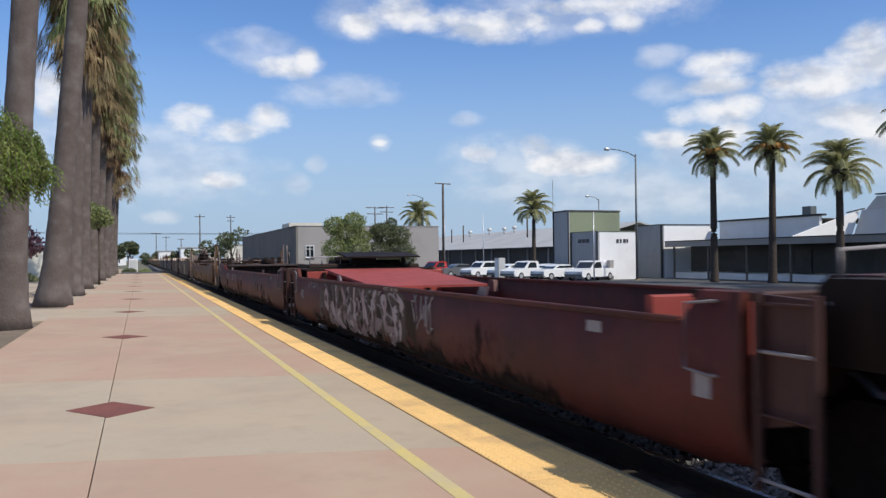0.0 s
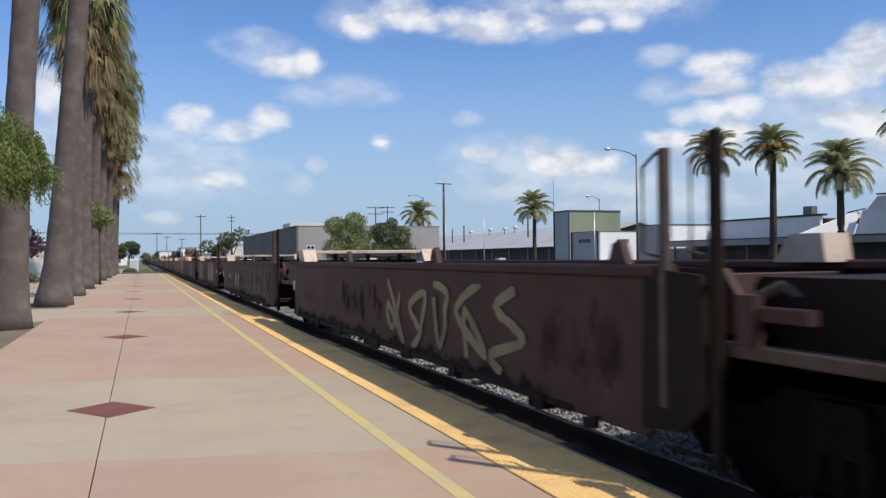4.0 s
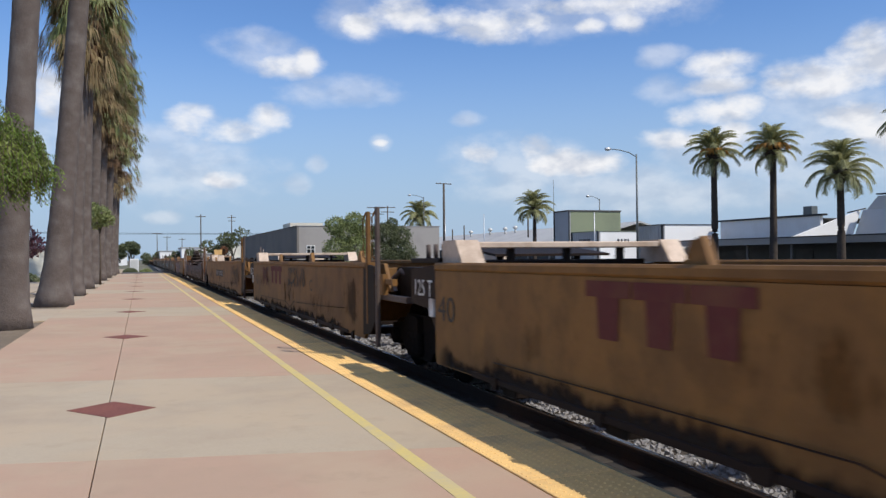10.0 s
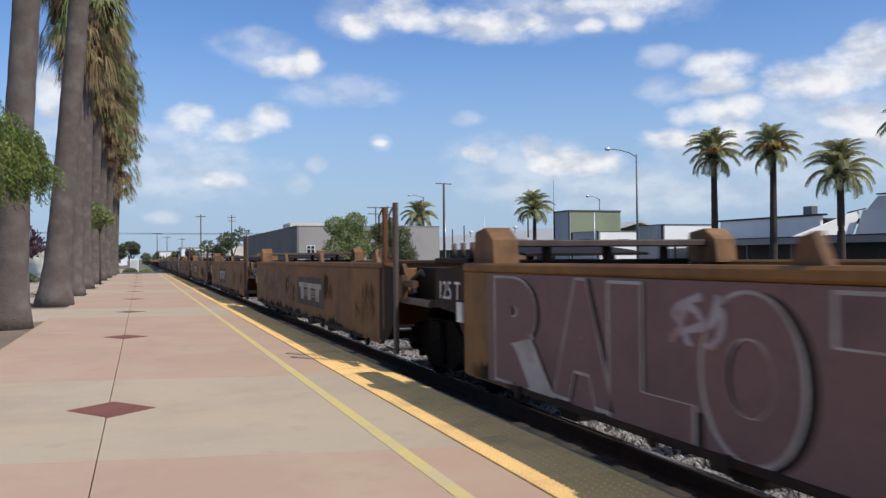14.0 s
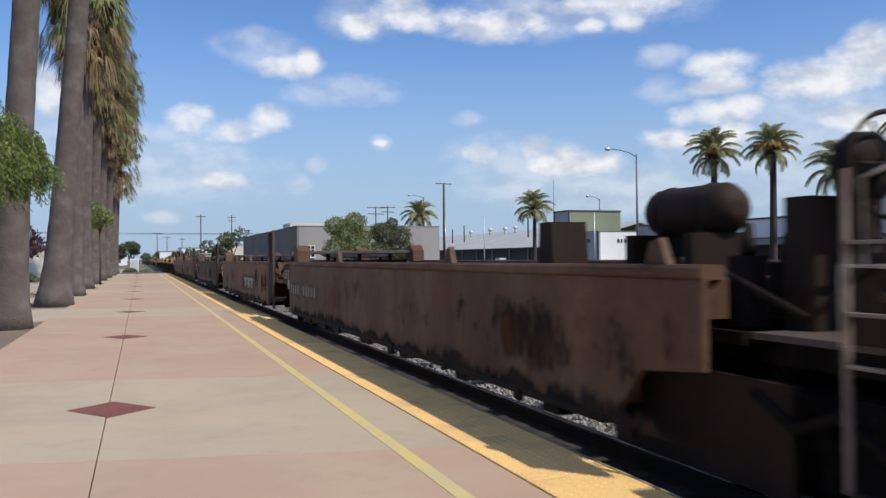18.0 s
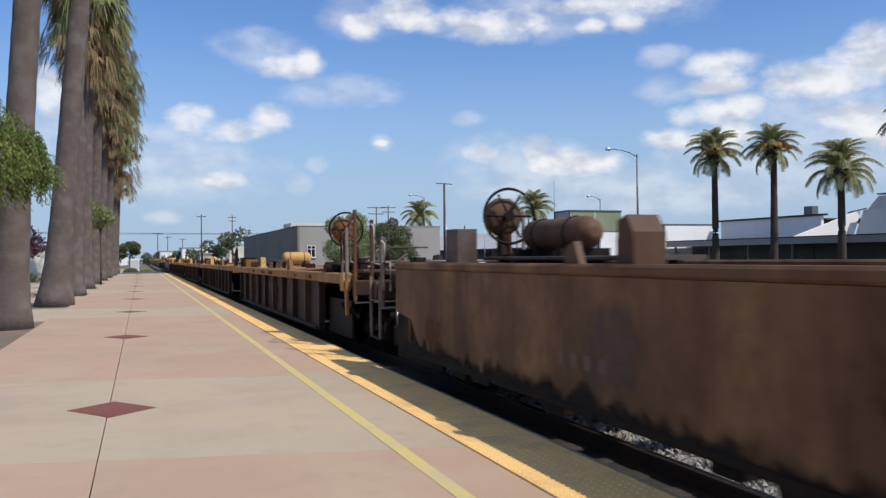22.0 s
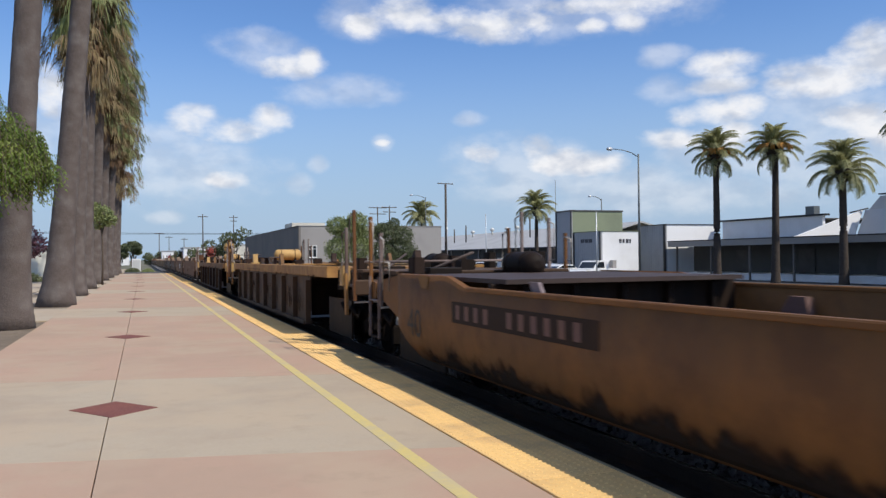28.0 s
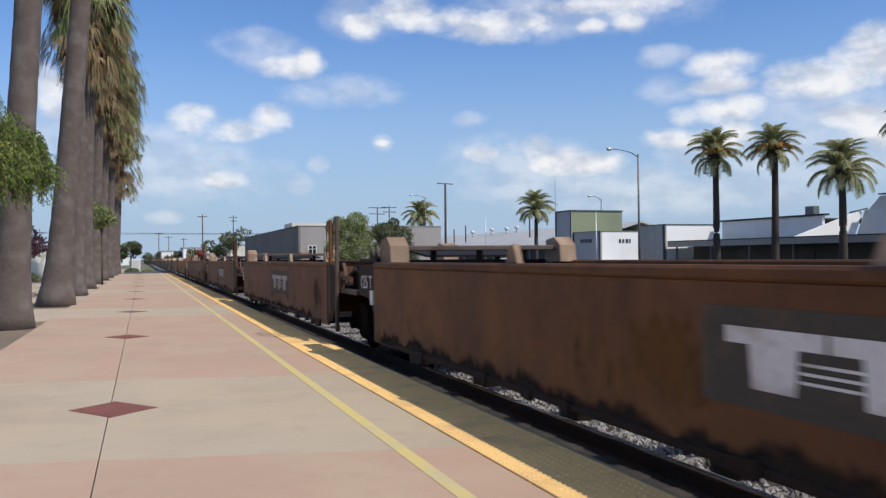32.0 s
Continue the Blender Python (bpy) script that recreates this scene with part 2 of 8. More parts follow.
mat("stone", (0.36, 0.34, 0.325), 0.9, grain=(0.2, 0.185, 0.175), stain=(0.12, 0.105, 0.1), stain_scale=9.0, stain_amount=0.45)
mat("asphalt", (0.075, 0.073, 0.07), 0.9, grain=(0.10, 0.10, 0.095), stain=(0.05, 0.05, 0.05), stain_scale=0.3, bump=0.2)
mat("ground", (0.17, 0.15, 0.11), 0.95, grain=(0.11, 0.11, 0.07), stain=(0.08, 0.10, 0.04), stain_scale=0.06, bump=0.3, bump_scale=4)
mat("rail_steel", (0.05, 0.034, 0.025), 0.8, 0.0, grain=(0.035, 0.024, 0.018), stain=(0.075, 0.042, 0.026), stain_amount=0.4, spec=0.2)
mat("rail_polish", (0.52, 0.5, 0.48), 0.22, 1.0, grain=(0.44, 0.42, 0.40), spec=0.5)
mat("tie_wood", (0.04, 0.032, 0.026), 0.9, grain=(0.05, 0.04, 0.03), vary=0.2)
mat("palm_bark", (0.115, 0.09, 0.078), 0.95, grain=(0.08, 0.062, 0.052), stain=(0.165, 0.14, 0.125), stain_amount=0.55, stain_scale=2.4, bump=0.8, bump_scale=16)
mat("date_bark", (0.075, 0.058, 0.045), 0.95, grain=(0.04, 0.03, 0.025), bump=0.9, bump_scale=9)
mat("frond_dry", (0.32, 0.24, 0.13), 0.85, grain=(0.20, 0.14, 0.075), stain=(0.42, 0.35, 0.20), stain_scale=1.5, spec=0.2, thin=0.4)
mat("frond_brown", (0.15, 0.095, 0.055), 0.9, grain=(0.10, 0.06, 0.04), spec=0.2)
mat("frond_green", (0.29, 0.32, 0.125), 0.55, grain=(0.17, 0.21, 0.08), stain=(0.43, 0.43, 0.22), stain_scale=1.5, spec=0.25, thin=0.4)
mat("date_green", (0.34, 0.34, 0.155), 0.42, grain=(0.44, 0.42, 0.23), stain=(0.19, 0.20, 0.085), stain_scale=1.0, spec=0.3, vary=0.2, thin=0.4)
mat("date_orange", (0.52, 0.26, 0.06), 0.7, grain=(0.40, 0.18, 0.04))
mat("leaf_bright", (0.155, 0.23, 0.038), 0.5, grain=(0.09, 0.15, 0.024), stain=(0.29, 0.34, 0.075), stain_scale=2.0, spec=0.3, thin=0.3)
mat("leaf_olive", (0.25, 0.285, 0.115), 0.6, grain=(0.19, 0.225, 0.085), stain=(0.32, 0.35, 0.15), stain_scale=0.9, spec=0.25, thin=0.3)
mat("leaf_dark", (0.15, 0.165, 0.085), 0.6, grain=(0.11, 0.13, 0.065), spec=0.25, thin=0.3)
mat("leaf_pink", (0.30, 0.10, 0.14), 0.7, grain=(0.10, 0.10, 0.05))
mat("tree_bark", (0.11, 0.085, 0.06), 0.95, grain=(0.07, 0.05, 0.04), bump=0.6, bump_scale=18)
mat("stucco_grey", (0.36, 0.335, 0.31), 0.9, grain=(0.33, 0.31, 0.29), stain=(0.28, 0.26, 0.24), stain_scale=0.15, bump=0.15, bump_scale=20)
mat("stucco_pale", (0.58, 0.57, 0.55), 0.9, grain=(0.54, 0.53, 0.51), stain=(0.48, 0.47, 0.45), stain_scale=0.2)
# Darker copy of the grey stucco; the west wall's shade is in the colour.
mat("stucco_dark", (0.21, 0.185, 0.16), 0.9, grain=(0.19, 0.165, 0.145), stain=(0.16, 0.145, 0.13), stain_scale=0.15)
mat("wall_white", (0.86, 0.85, 0.83), 0.8, grain=(0.82, 0.81, 0.79), stain=(0.74, 0.72, 0.69), stain_scale=0.3, bump=0.05)
mat("wall_cream", (0.70, 0.66, 0.55), 0.8, grain=(0.64, 0.60, 0.50), stain=(0.55, 0.51, 0.43), stain_scale=0.3)
mat("wall_green", (0.255, 0.285, 0.18), 0.8, grain=(0.23, 0.26, 0.165), stain=(0.2, 0.225, 0.15), stain_scale=0.3)
# Grey version of the white walls for sides turned from the sun.
mat("siding_shaded", (0.36, 0.37, 0.385), 0.7, grain=(0.33, 0.34, 0.355), stain=(0.29, 0.295, 0.305), stain_scale=0.5)
mat("roof_pale", (0.44, 0.435, 0.42), 0.7, grain=(0.40, 0.395, 0.38), stain=(0.34, 0.33, 0.32), stain_scale=0.2)
mat("roof_dark", (0.09, 0.085, 0.08), 0.85, grain=(0.07, 0.065, 0.06), stain=(0.13, 0.12, 0.11), stain_scale=0.4)
# Wall colour darkened to hold the shade under eave and canopy.
mat("wall_shaded", (0.085, 0.083, 0.076), 0.85, grain=(0.075, 0.073, 0.067), stain=(0.10, 0.098, 0.09), stain_scale=0.5)
mat("trim_dark", (0.03, 0.03, 0.032), 0.6)
mat("sign_dark", (0.06, 0.06, 0.07), 0.6)
mat("pole_wood", (0.10, 0.08, 0.065), 0.9, grain=(0.06, 0.05, 0.04), bump=0.3)
mat("pole_steel", (0.16, 0.17, 0.165), 0.5, 0.4, grain=(0.12, 0.13, 0.125))
mat("lamp_head", (0.55, 0.56, 0.57), 0.4, 0.5)
mat("wire", (0.03, 0.03, 0.03), 0.6)
mat("car_white", (0.80, 0.80, 0.79), 0.25, grain=(0.77, 0.77, 0.76), spec=0.6)
mat("car_red", (0.42, 0.03, 0.03), 0.25, grain=(0.38, 0.03, 0.03), spec=0.6)
mat("car_grey", (0.14, 0.145, 0.15), 0.3, grain=(0.12, 0.12, 0.13), spec=0.6)
mat("car_glass", (0.02, 0.025, 0.03), 0.08, spec=0.8)
mat("rubber", (0.02, 0.02, 0.02), 0.9)
mat("box_metal", (0.62, 0.61, 0.57), 0.5, 0.2, grain=(0.52, 0.51, 0.48))

# rail car paints
RUST, SOOT = (0.11, 0.045, 0.022), (0.028, 0.022, 0.018)


def car_paint(name, base, grain, stain, amount=0.5, scale=0.9, blotch=None):
    base, grain, stain = [(1.09 * r, 0.985 * g, 0.93 * b) for r, g, b in (base, grain, stain)]
    mat(name, base, 0.62, grain=grain, stain=stain, stain_amount=amount, stain_scale=scale, streak=True, bump=0.12, bump_scale=26, spec=0.1 if name in ("paint_soot", "paint_panel") else 0.22, vary=0.08, blotch=blotch)


car_paint("paint_yellow", (0.225, 0.122, 0.036), (0.19, 0.102, 0.032), (0.13, 0.068, 0.026), 0.35, 0.7, blotch=(0.175, 0.088, 0.03))
car_paint("paint_yellow_dull", (0.22, 0.118, 0.038), (0.185, 0.098, 0.033), (0.12, 0.06, 0.026), 0.55, 0.8, blotch=(0.15, 0.08, 0.032))
car_paint("paint_ochre", (0.165, 0.092, 0.033), (0.15, 0.075, 0.026), (0.07, 0.034, 0.018), 0.6, 1.1, blotch=(0.105, 0.052, 0.022))
car_paint("paint_rustdark", (0.105, 0.05, 0.024), (0.085, 0.04, 0.02), (0.04, 0.03, 0.028), 0.65, 1.0, blotch=(0.05, 0.026, 0.018))
car_paint("paint_orange", (0.185, 0.088, 0.026), (0.16, 0.076, 0.024), (0.11, 0.05, 0.021), 0.35, 0.5, blotch=(0.15, 0.07, 0.024))
car_paint("paint_brown", (0.155, 0.071, 0.026), (0.125, 0.057, 0.022), (0.078, 0.035, 0.018), 0.55, 0.9, blotch=(0.105, 0.046, 0.02))
car_paint("paint_rusty", (0.145, 0.093, 0.055), (0.11, 0.064, 0.036), (0.07, 0.03, 0.016), 0.75, 1.3, blotch=(0.085, 0.045, 0.027))
car_paint("paint_ochrebrown", (0.175, 0.105, 0.048), (0.145, 0.085, 0.04), (0.085, 0.046, 0.028), 0.6, 0.6, blotch=(0.105, 0.058, 0.03))
car_paint("paint_dusty", (0.24, 0.143, 0.066), (0.195, 0.112, 0.053), (0.085, 0.04, 0.023), 0.7, 1.7, blotch=(0.13, 0.066, 0.032))
car_paint("paint_sooty", (0.034, 0.022, 0.015), (0.025, 0.017, 0.012), (0.12, 0.058, 0.02), 0.45, 0.9)
car_paint("paint_maroon", (0.062, 0.03, 0.027), (0.05, 0.025, 0.023), (0.085, 0.052, 0.046), 0.35, 0.9, blotch=(0.04, 0.021, 0.019))
car_paint("paint_greybrown", (0.07, 0.051, 0.044), (0.056, 0.041, 0.036), (0.1, 0.082, 0.073), 0.4, 0.8, blotch=(0.05, 0.036, 0.031))
car_paint("paint_red", (0.106, 0.025, 0.02), (0.086, 0.022, 0.017), (0.066, 0.027, 0.015), 0.55, 0.9, blotch=(0.06, 0.017, 0.014))
car_paint("paint_redbright", (0.3, 0.065, 0.052), (0.26, 0.055, 0.046), (0.18, 0.045, 0.036), 0.35, 0.8)
car_paint("paint_web", (0.041, 0.022, 0.0145), (0.03, 0.016, 0.011), (0.06, 0.036, 0.025), 0.4, 0.7, blotch=(0.03, 0.016, 0.012))
car_paint("paint_chord", (0.40, 0.235, 0.075), (0.32, 0.18, 0.06), (0.15, 0.065, 0.03), 0.5, 1.5, blotch=(0.25, 0.135, 0.05))
car_paint("paint_web_light", (0.092, 0.056, 0.031), (0.072, 0.044, 0.025), (0.05, 0.03, 0.018), 0.4, 0.6, blotch=(0.07, 0.042, 0.026))
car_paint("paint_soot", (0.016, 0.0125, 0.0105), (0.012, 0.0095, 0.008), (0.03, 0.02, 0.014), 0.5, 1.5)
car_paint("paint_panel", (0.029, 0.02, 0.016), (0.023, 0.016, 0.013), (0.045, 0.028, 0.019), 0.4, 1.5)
car_paint("paint_cream", (0.58, 0.5, 0.41), (0.5, 0.43, 0.35), (0.34, 0.25, 0.17), 0.4, 2.0)
car_paint("paint_steel", (0.105, 0.088, 0.08), (0.08, 0.066, 0.058), (0.056, 0.035, 0.027), 0.5, 1.5)
car_paint("paint_tank", (0.5, 0.34, 0.13), (0.43, 0.29, 0.12), (0.26, 0.16, 0.07), 0.35, 2.0)
car_paint("paint_ladder", (0.24, 0.205, 0.19), (0.19, 0.16, 0.145), (0.1, 0.065, 0.05), 0.5, 2.5)
car_paint("paint_hood", (0.36, 0.28, 0.2), (0.29, 0.22, 0.16), (0.16, 0.1, 0.06), 0.55, 2.0, blotch=(0.22, 0.15, 0.1))
mat("wheel_iron", (0.009, 0.0075, 0.0065), 0.85, 0.0, spec=0.04, grain=(0.006, 0.005, 0.0045))
mat("truck_black", (0.015, 0.012, 0.0105), 0.9, 0.0, spec=0.04, grain=(0.007, 0.006, 0.005), stain=(0.018, 0.013, 0.01), stain_scale=3.0, bump=0.3)
mat("wheel_tread", (0.2, 0.19, 0.18), 0.4, 1.0, grain=(0.14, 0.13, 0.12), spec=0.5)
mat("mark_white", (0.72, 0.70, 0.66), 0.7, grain=(0.60, 0.57, 0.53), stain=(0.36, 0.28, 0.22), stain_scale=2.5, stain_amount=0.5)
mat("mark_tan", (0.25, 0.18, 0.125), 0.85, grain=(0.19, 0.13, 0.09), stain=(0.10, 0.055, 0.035), stain_scale=5.0, stain_amount=0.6)
mat("mark_pale", (0.42, 0.39, 0.35), 0.8, grain=(0.34, 0.30, 0.27), stain=(0.22, 0.17, 0.14), stain_scale=2.0, stain_amount=0.55)
mat("mark_black", (0.055, 0.045, 0.035), 0.8, grain=(0.08, 0.065, 0.05), stain=(0.14, 0.09, 0.05), stain_scale=2.0, stain_amount=0.45)
mat("mark_maroon", (0.12, 0.024, 0.02), 0.8, grain=(0.10, 0.022, 0.018), stain=(0.16, 0.06, 0.03), stain_scale=2.0, stain_amount=0.5)
mat("mark_yellow", (0.40, 0.23, 0.04), 0.7, grain=(0.30, 0.17, 0.04), stain=(0.16, 0.09, 0.04), stain_scale=3.0)
mat("mark_plum", (0.165, 0.092, 0.076), 0.8, grain=(0.14, 0.078, 0.065), stain=(0.18, 0.095, 0.052), stain_scale=1.4, stain_amount=0.45)
mat("mark_lilac", (0.24, 0.185, 0.185), 0.8, grain=(0.2, 0.15, 0.15), stain=(0.13, 0.09, 0.088), stain_scale=1.8, stain_amount=0.5)
mat("mark_mauve", (0.18, 0.102, 0.09), 0.75, grain=(0.15, 0.086, 0.077), stain=(0.11, 0.07, 0.066), stain_scale=1.6, stain_amount=0.45)
mat("mark_olive", (0.27, 0.24, 0.13), 0.8, grain=(0.22, 0.19, 0.11), stain=(0.15, 0.10, 0.08), stain_scale=1.6, stain_amount=0.5)
mat("mark_teal", (0.14, 0.165, 0.165), 0.8, grain=(0.16, 0.19, 0.19), stain=(0.12, 0.105, 0.1), stain_scale=1.6)
mat("mark_grey", (0.30, 0.28, 0.28), 0.8, grain=(0.25, 0.23, 0.23), stain=(0.16, 0.13, 0.12), stain_scale=1.6, stain_amount=0.5)
mat("mark_rose", (0.40, 0.34, 0.335), 0.8, grain=(0.32, 0.27, 0.265), stain=(0.25, 0.14, 0.13), stain_scale=2.0, stain_amount=0.5)


# ---- shape helpers ----
class Shape:
    """Collects the faces of one mesh."""

    def __init__(self):
        self.v, self.f, self.smooth = [], [], []

    def add(self, verts, faces, smooth=False):
        k = len(self.v)
        self.v += [tuple(p) for p in verts]
        self.f += [tuple(i + k for i in face) for face in faces]
        self.smooth += [smooth] * len(faces)
        return self

    def box(self, x0, y0, z0, x1, y1, z1):
        p = [(x, y, z) for z in (z0, z1) for x, y in ((x0, y0), (x1, y0), (x1, y1), (x0, y1))]
        return self.add(p, [(3, 2, 1, 0), (4, 5, 6, 7), (0, 1, 5, 4), (1, 2, 6, 5), (2, 3, 7, 6), (3, 0, 4, 7)])

    def prism(self, poly, axis, a, b, smooth=False):
        """A flat outline pushed along an axis from a to b; the outline is given in the two other axes, in x, y, z order."""
        def at(p, t):
            return {"x": (t, p[0], p[1]), "y": (p[0], t, p[1]), "z": (p[0], p[1], t)}[axis]
        m = len(poly)
        self.add([at(p, a) for p in poly] + [at(p, b) for p in poly], [])
        k = len(self.v) - 2 * m
        sides = [(k + i, k + (i + 1) % m, k + m + (i + 1) % m, k + m + i) for i in range(m)]
        self.f += sides
        self.smooth += [smooth] * m
        self.f += [tuple(k + i for i in reversed(range(m))), tuple(k + m + i for i in range(m))]
        self.smooth += [False, False]
        return self

    def bar(self, x0, y0, z0, x1, y1, z1, c=0.012):
        """A box with chamfered long edges."""
        d = {"x": x1 - x0, "y": y1 - y0, "z": z1 - z0}
        axis = max(d, key=lambda q: d[q])
        (a0, a1), (b0, b1), (t0, t1) = {"x": ((y0, y1), (z0, z1), (x0, x1)), "y": ((x0, x1), (z0, z1), (y0, y1)), "z": ((x0, x1), (y0, y1), (z0, z1))}[axis]
        c = min(c, (a1 - a0) * 0.4, (b1 - b0) * 0.4)
        poly = [(a0 + c, b0), (a1 - c, b0), (a1, b0 + c), (a1, b1 - c), (a1 - c, b1), (a0 + c, b1), (a0, b1 - c), (a0, b0 + c)]
        return self.prism(poly, axis, t0, t1)

    def tube(self, p, q, r, r2=None, n=10, caps=True):
        """A round bar from p to q, tapering from r to r2."""
        p, q = Vector(p), Vector(q)
        r2 = r if r2 is None else r2
        turn = (q - p).to_track_quat("Z", "Y")
        ring = [turn @ Vector((math.cos(2 * math.pi * i / n), math.sin(2 * math.pi * i / n), 0)) for i in range(n)]
        self.add([p + c * r for c in ring] + [q + c * r2 for c in ring], [(i, (i + 1) % n, n + (i + 1) % n, n + i) for i in range(n)], True)
        k = len(self.v) - 2 * n
        if caps:
            self.f += [tuple(k + i for i in reversed(range(n))), tuple(k + n + i for i in range(n))]
            self.smooth += [False, False]
        return self

    def path(self, pts, radii, n=10):
        """A bent round limb through pts."""
        pts = [Vector(p) for p in pts]
        k = len(self.v)
        for i, p in enumerate(pts):
            d = pts[min(i + 1, len(pts) - 1)] - pts[max(i - 1, 0)]
            turn = d.to_track_quat("Z", "Y")
            self.v += [tuple(p + turn @ Vector((math.cos(2 * math.pi * j / n), math.sin(2 * math.pi * j / n), 0)) * radii[i]) for j in range(n)]
        for i in range(len(pts) - 1):
            for j in range(n):
                a, b = k + i * n + j, k + i * n + (j + 1) % n
                self.f.append((a, b, b + n, a + n))
                self.smooth.append(True)
        self.f += [tuple(k + j for j in reversed(range(n))), tuple(k + (len(pts) - 1) * n + j for j in range(n))]
        self.smooth += [False, False]
        return self

    def torus(self, c, axis, R, r, n=20, m=6):
        turn = Vector(axis).to_track_quat("Z", "Y")
        k = len(self.v)
        for i in range(n):
            a = 2 * math.pi * i / n
            for j in range(m):
                b = 2 * math.pi * j / m
                self.v.append(tuple(Vector(c) + turn @ Vector(((R + r * math.cos(b)) * math.cos(a), (R + r * math.cos(b)) * math.sin(a), r * math.sin(b)))))
        for i in range(n):
            for j in range(m):
                i2, j2 = (i + 1) % n, (j + 1) % m
                self.f.append((k + i * m + j, k + i2 * m + j, k + i2 * m + j2, k + i * m + j2))
                self.smooth.append(True)
        return self

    def lathe(self, c, axis, prof, n=20):
        """A turned body: prof holds (along, radius) pairs."""
        turn = Vector(axis).to_track_quat("Z", "Y")
        k = len(self.v)
        for along, r in prof:
            self.v += [tuple(Vector(c) + turn @ Vector((r * math.cos(2 * math.pi * i / n), r * math.sin(2 * math.pi * i / n), along))) for i in range(n)]
        for s in range(len(prof) - 1):
            for i in range(n):
                a, b = k + s * n + i, k + s * n + (i + 1) % n
                self.f.append((a, b, b + n, a + n))
                self.smooth.append(True)
        self.f += [tuple(k + i for i in reversed(range(n))), tuple(k + (len(prof) - 1) * n + i for i in range(n))]
        self.smooth += [False, False]
        return self

    def mesh(self, name, material_name):
        me = bpy.data.meshes.new(name)
        me.from_pydata(self.v, [], self.f)
        me.polygons.foreach_set("use_smooth", self.smooth)
        if material_name:
            me.materials.append(MAT[material_name])
        me.update()
        return me


CACHE = {}


def part(name, shape, material_name, parent=None, loc=(0, 0, 0), rot=(0, 0, 0), label="", key=None):
    """One mesh object under a thing (or under a part). shape: a Shape, or a function that makes one, whose mesh is shared under key."""
    if key:
        full = (key, material_name)
        if full not in CACHE:
            CACHE[full] = shape().mesh(name, material_name)
        me = CACHE[full]
    else:
        me = (shape() if callable(shape) else shape).mesh(name, material_name)
    ob = new(name, me)
    ob.parent = parent
    ob.location, ob.rotation_euler = loc, [radians(a) for a in rot]
    if label:
        ob["label"] = label
    return ob


def thing(name, label, category, loc=(0, 0, 0), rz=0.0, group="", kind=""):
    ob = new(name)
    ob.empty_display_size = 0.2
    ob.location, ob.rotation_euler = loc, (0, 0, radians(rz))
    return tagged(ob, label, category, group, kind)


def structure(name, shape, material_name, label, category=""):
    return tagged(part(name, shape, material_name), label, category or name.replace("_", " "), kind="structure")


LETTERS = {}


def letters(text, size, material_name, parent, loc, fat=0.0, name="lettering", squeeze=1.0, lean=0.0, label=""):
    """Painted writing on a surface that faces -x: text runs towards -y, as seen from the platform."""
    key = (text, size, fat, material_name, squeeze, lean)
    if key not in LETTERS:
        cu = bpy.data.curves.new("lettering", "FONT")
        cu.body, cu.size, cu.offset, cu.shear = text, size, fat, lean
        cu.align_x, cu.align_y = "CENTER", "CENTER"
        cu.resolution_u = 3
        cu.extrude = 0.0015
        tmp = bpy.data.objects.new("lettering", cu)
        me = bpy.data.meshes.new_from_object(tmp)
        bpy.data.objects.remove(tmp)
        bpy.data.curves.remove(cu)
        me.transform(Matrix.Diagonal((squeeze, 1, 1, 1)))
        me.transform(Matrix(((0, 0, -1, 0), (-1, 0, 0, 0), (0, 1, 0, 0), (0, 0, 0, 1))))
        me.materials.clear()
        me.materials.append(MAT[material_name])
        LETTERS[key] = me
    ob = new(name, LETTERS[key])
    ob.parent, ob.location = parent, loc
    if label:
        ob["label"] = label
    return ob


# ---- ground, track bed, platform ----
rng = random.Random(4)
EDGE, TRACK_X, RAIL_Z = 2.86, 4.52, -0.2


def ground_sheet():
    s = Shape()
    xs = [-3000, -400, -60, -12, -4.2, 2.5, 3.1, 6.6, 9.0, 14.0, 18.0, 60, 400, 3000]
    zs = [-0.9, -0.9, -0.7, -0.25, -0.12, -0.52, -0.52, -0.52, -0.62, -0.8, -0.9, -0.9, -0.9, -0.9]
    ys = [-3000, -700, -100, 0, 30, 60, 90, 120, 200, 400, 1200, 4800]
    s.add([(x, y, z) for y in ys for x, z in zip(xs, zs)],
          [(j * len(xs) + i, j * len(xs) + i + 1, (j + 1) * len(xs) + i + 1, (j + 1) * len(xs) + i) for j in range(len(ys) - 1) for i in range(len(xs) - 1)])
    return s


structure("ground", ground_sheet(), "ground", "dry earth and thin grass stretching to the horizon")
structure("track_bed", Shape().prism([(2.75, -0.55), (7.4, -0.55), (6.7, -0.36), (2.75, -0.36)], "y", -700, 1400), "ballast", "grey crushed stone ballast under the track", "track bed")
# Strip whose dark colour holds the shade between platform and rail.
structure("cinder_strip", Shape().prism([(2.80, -0.40), (3.55, -0.40), (3.68, -0.352), (2.80, -0.352)], "y", -60, 140), "bed_shaded", "dark strip between platform and rail, shade put into its colour", "cinder strip")
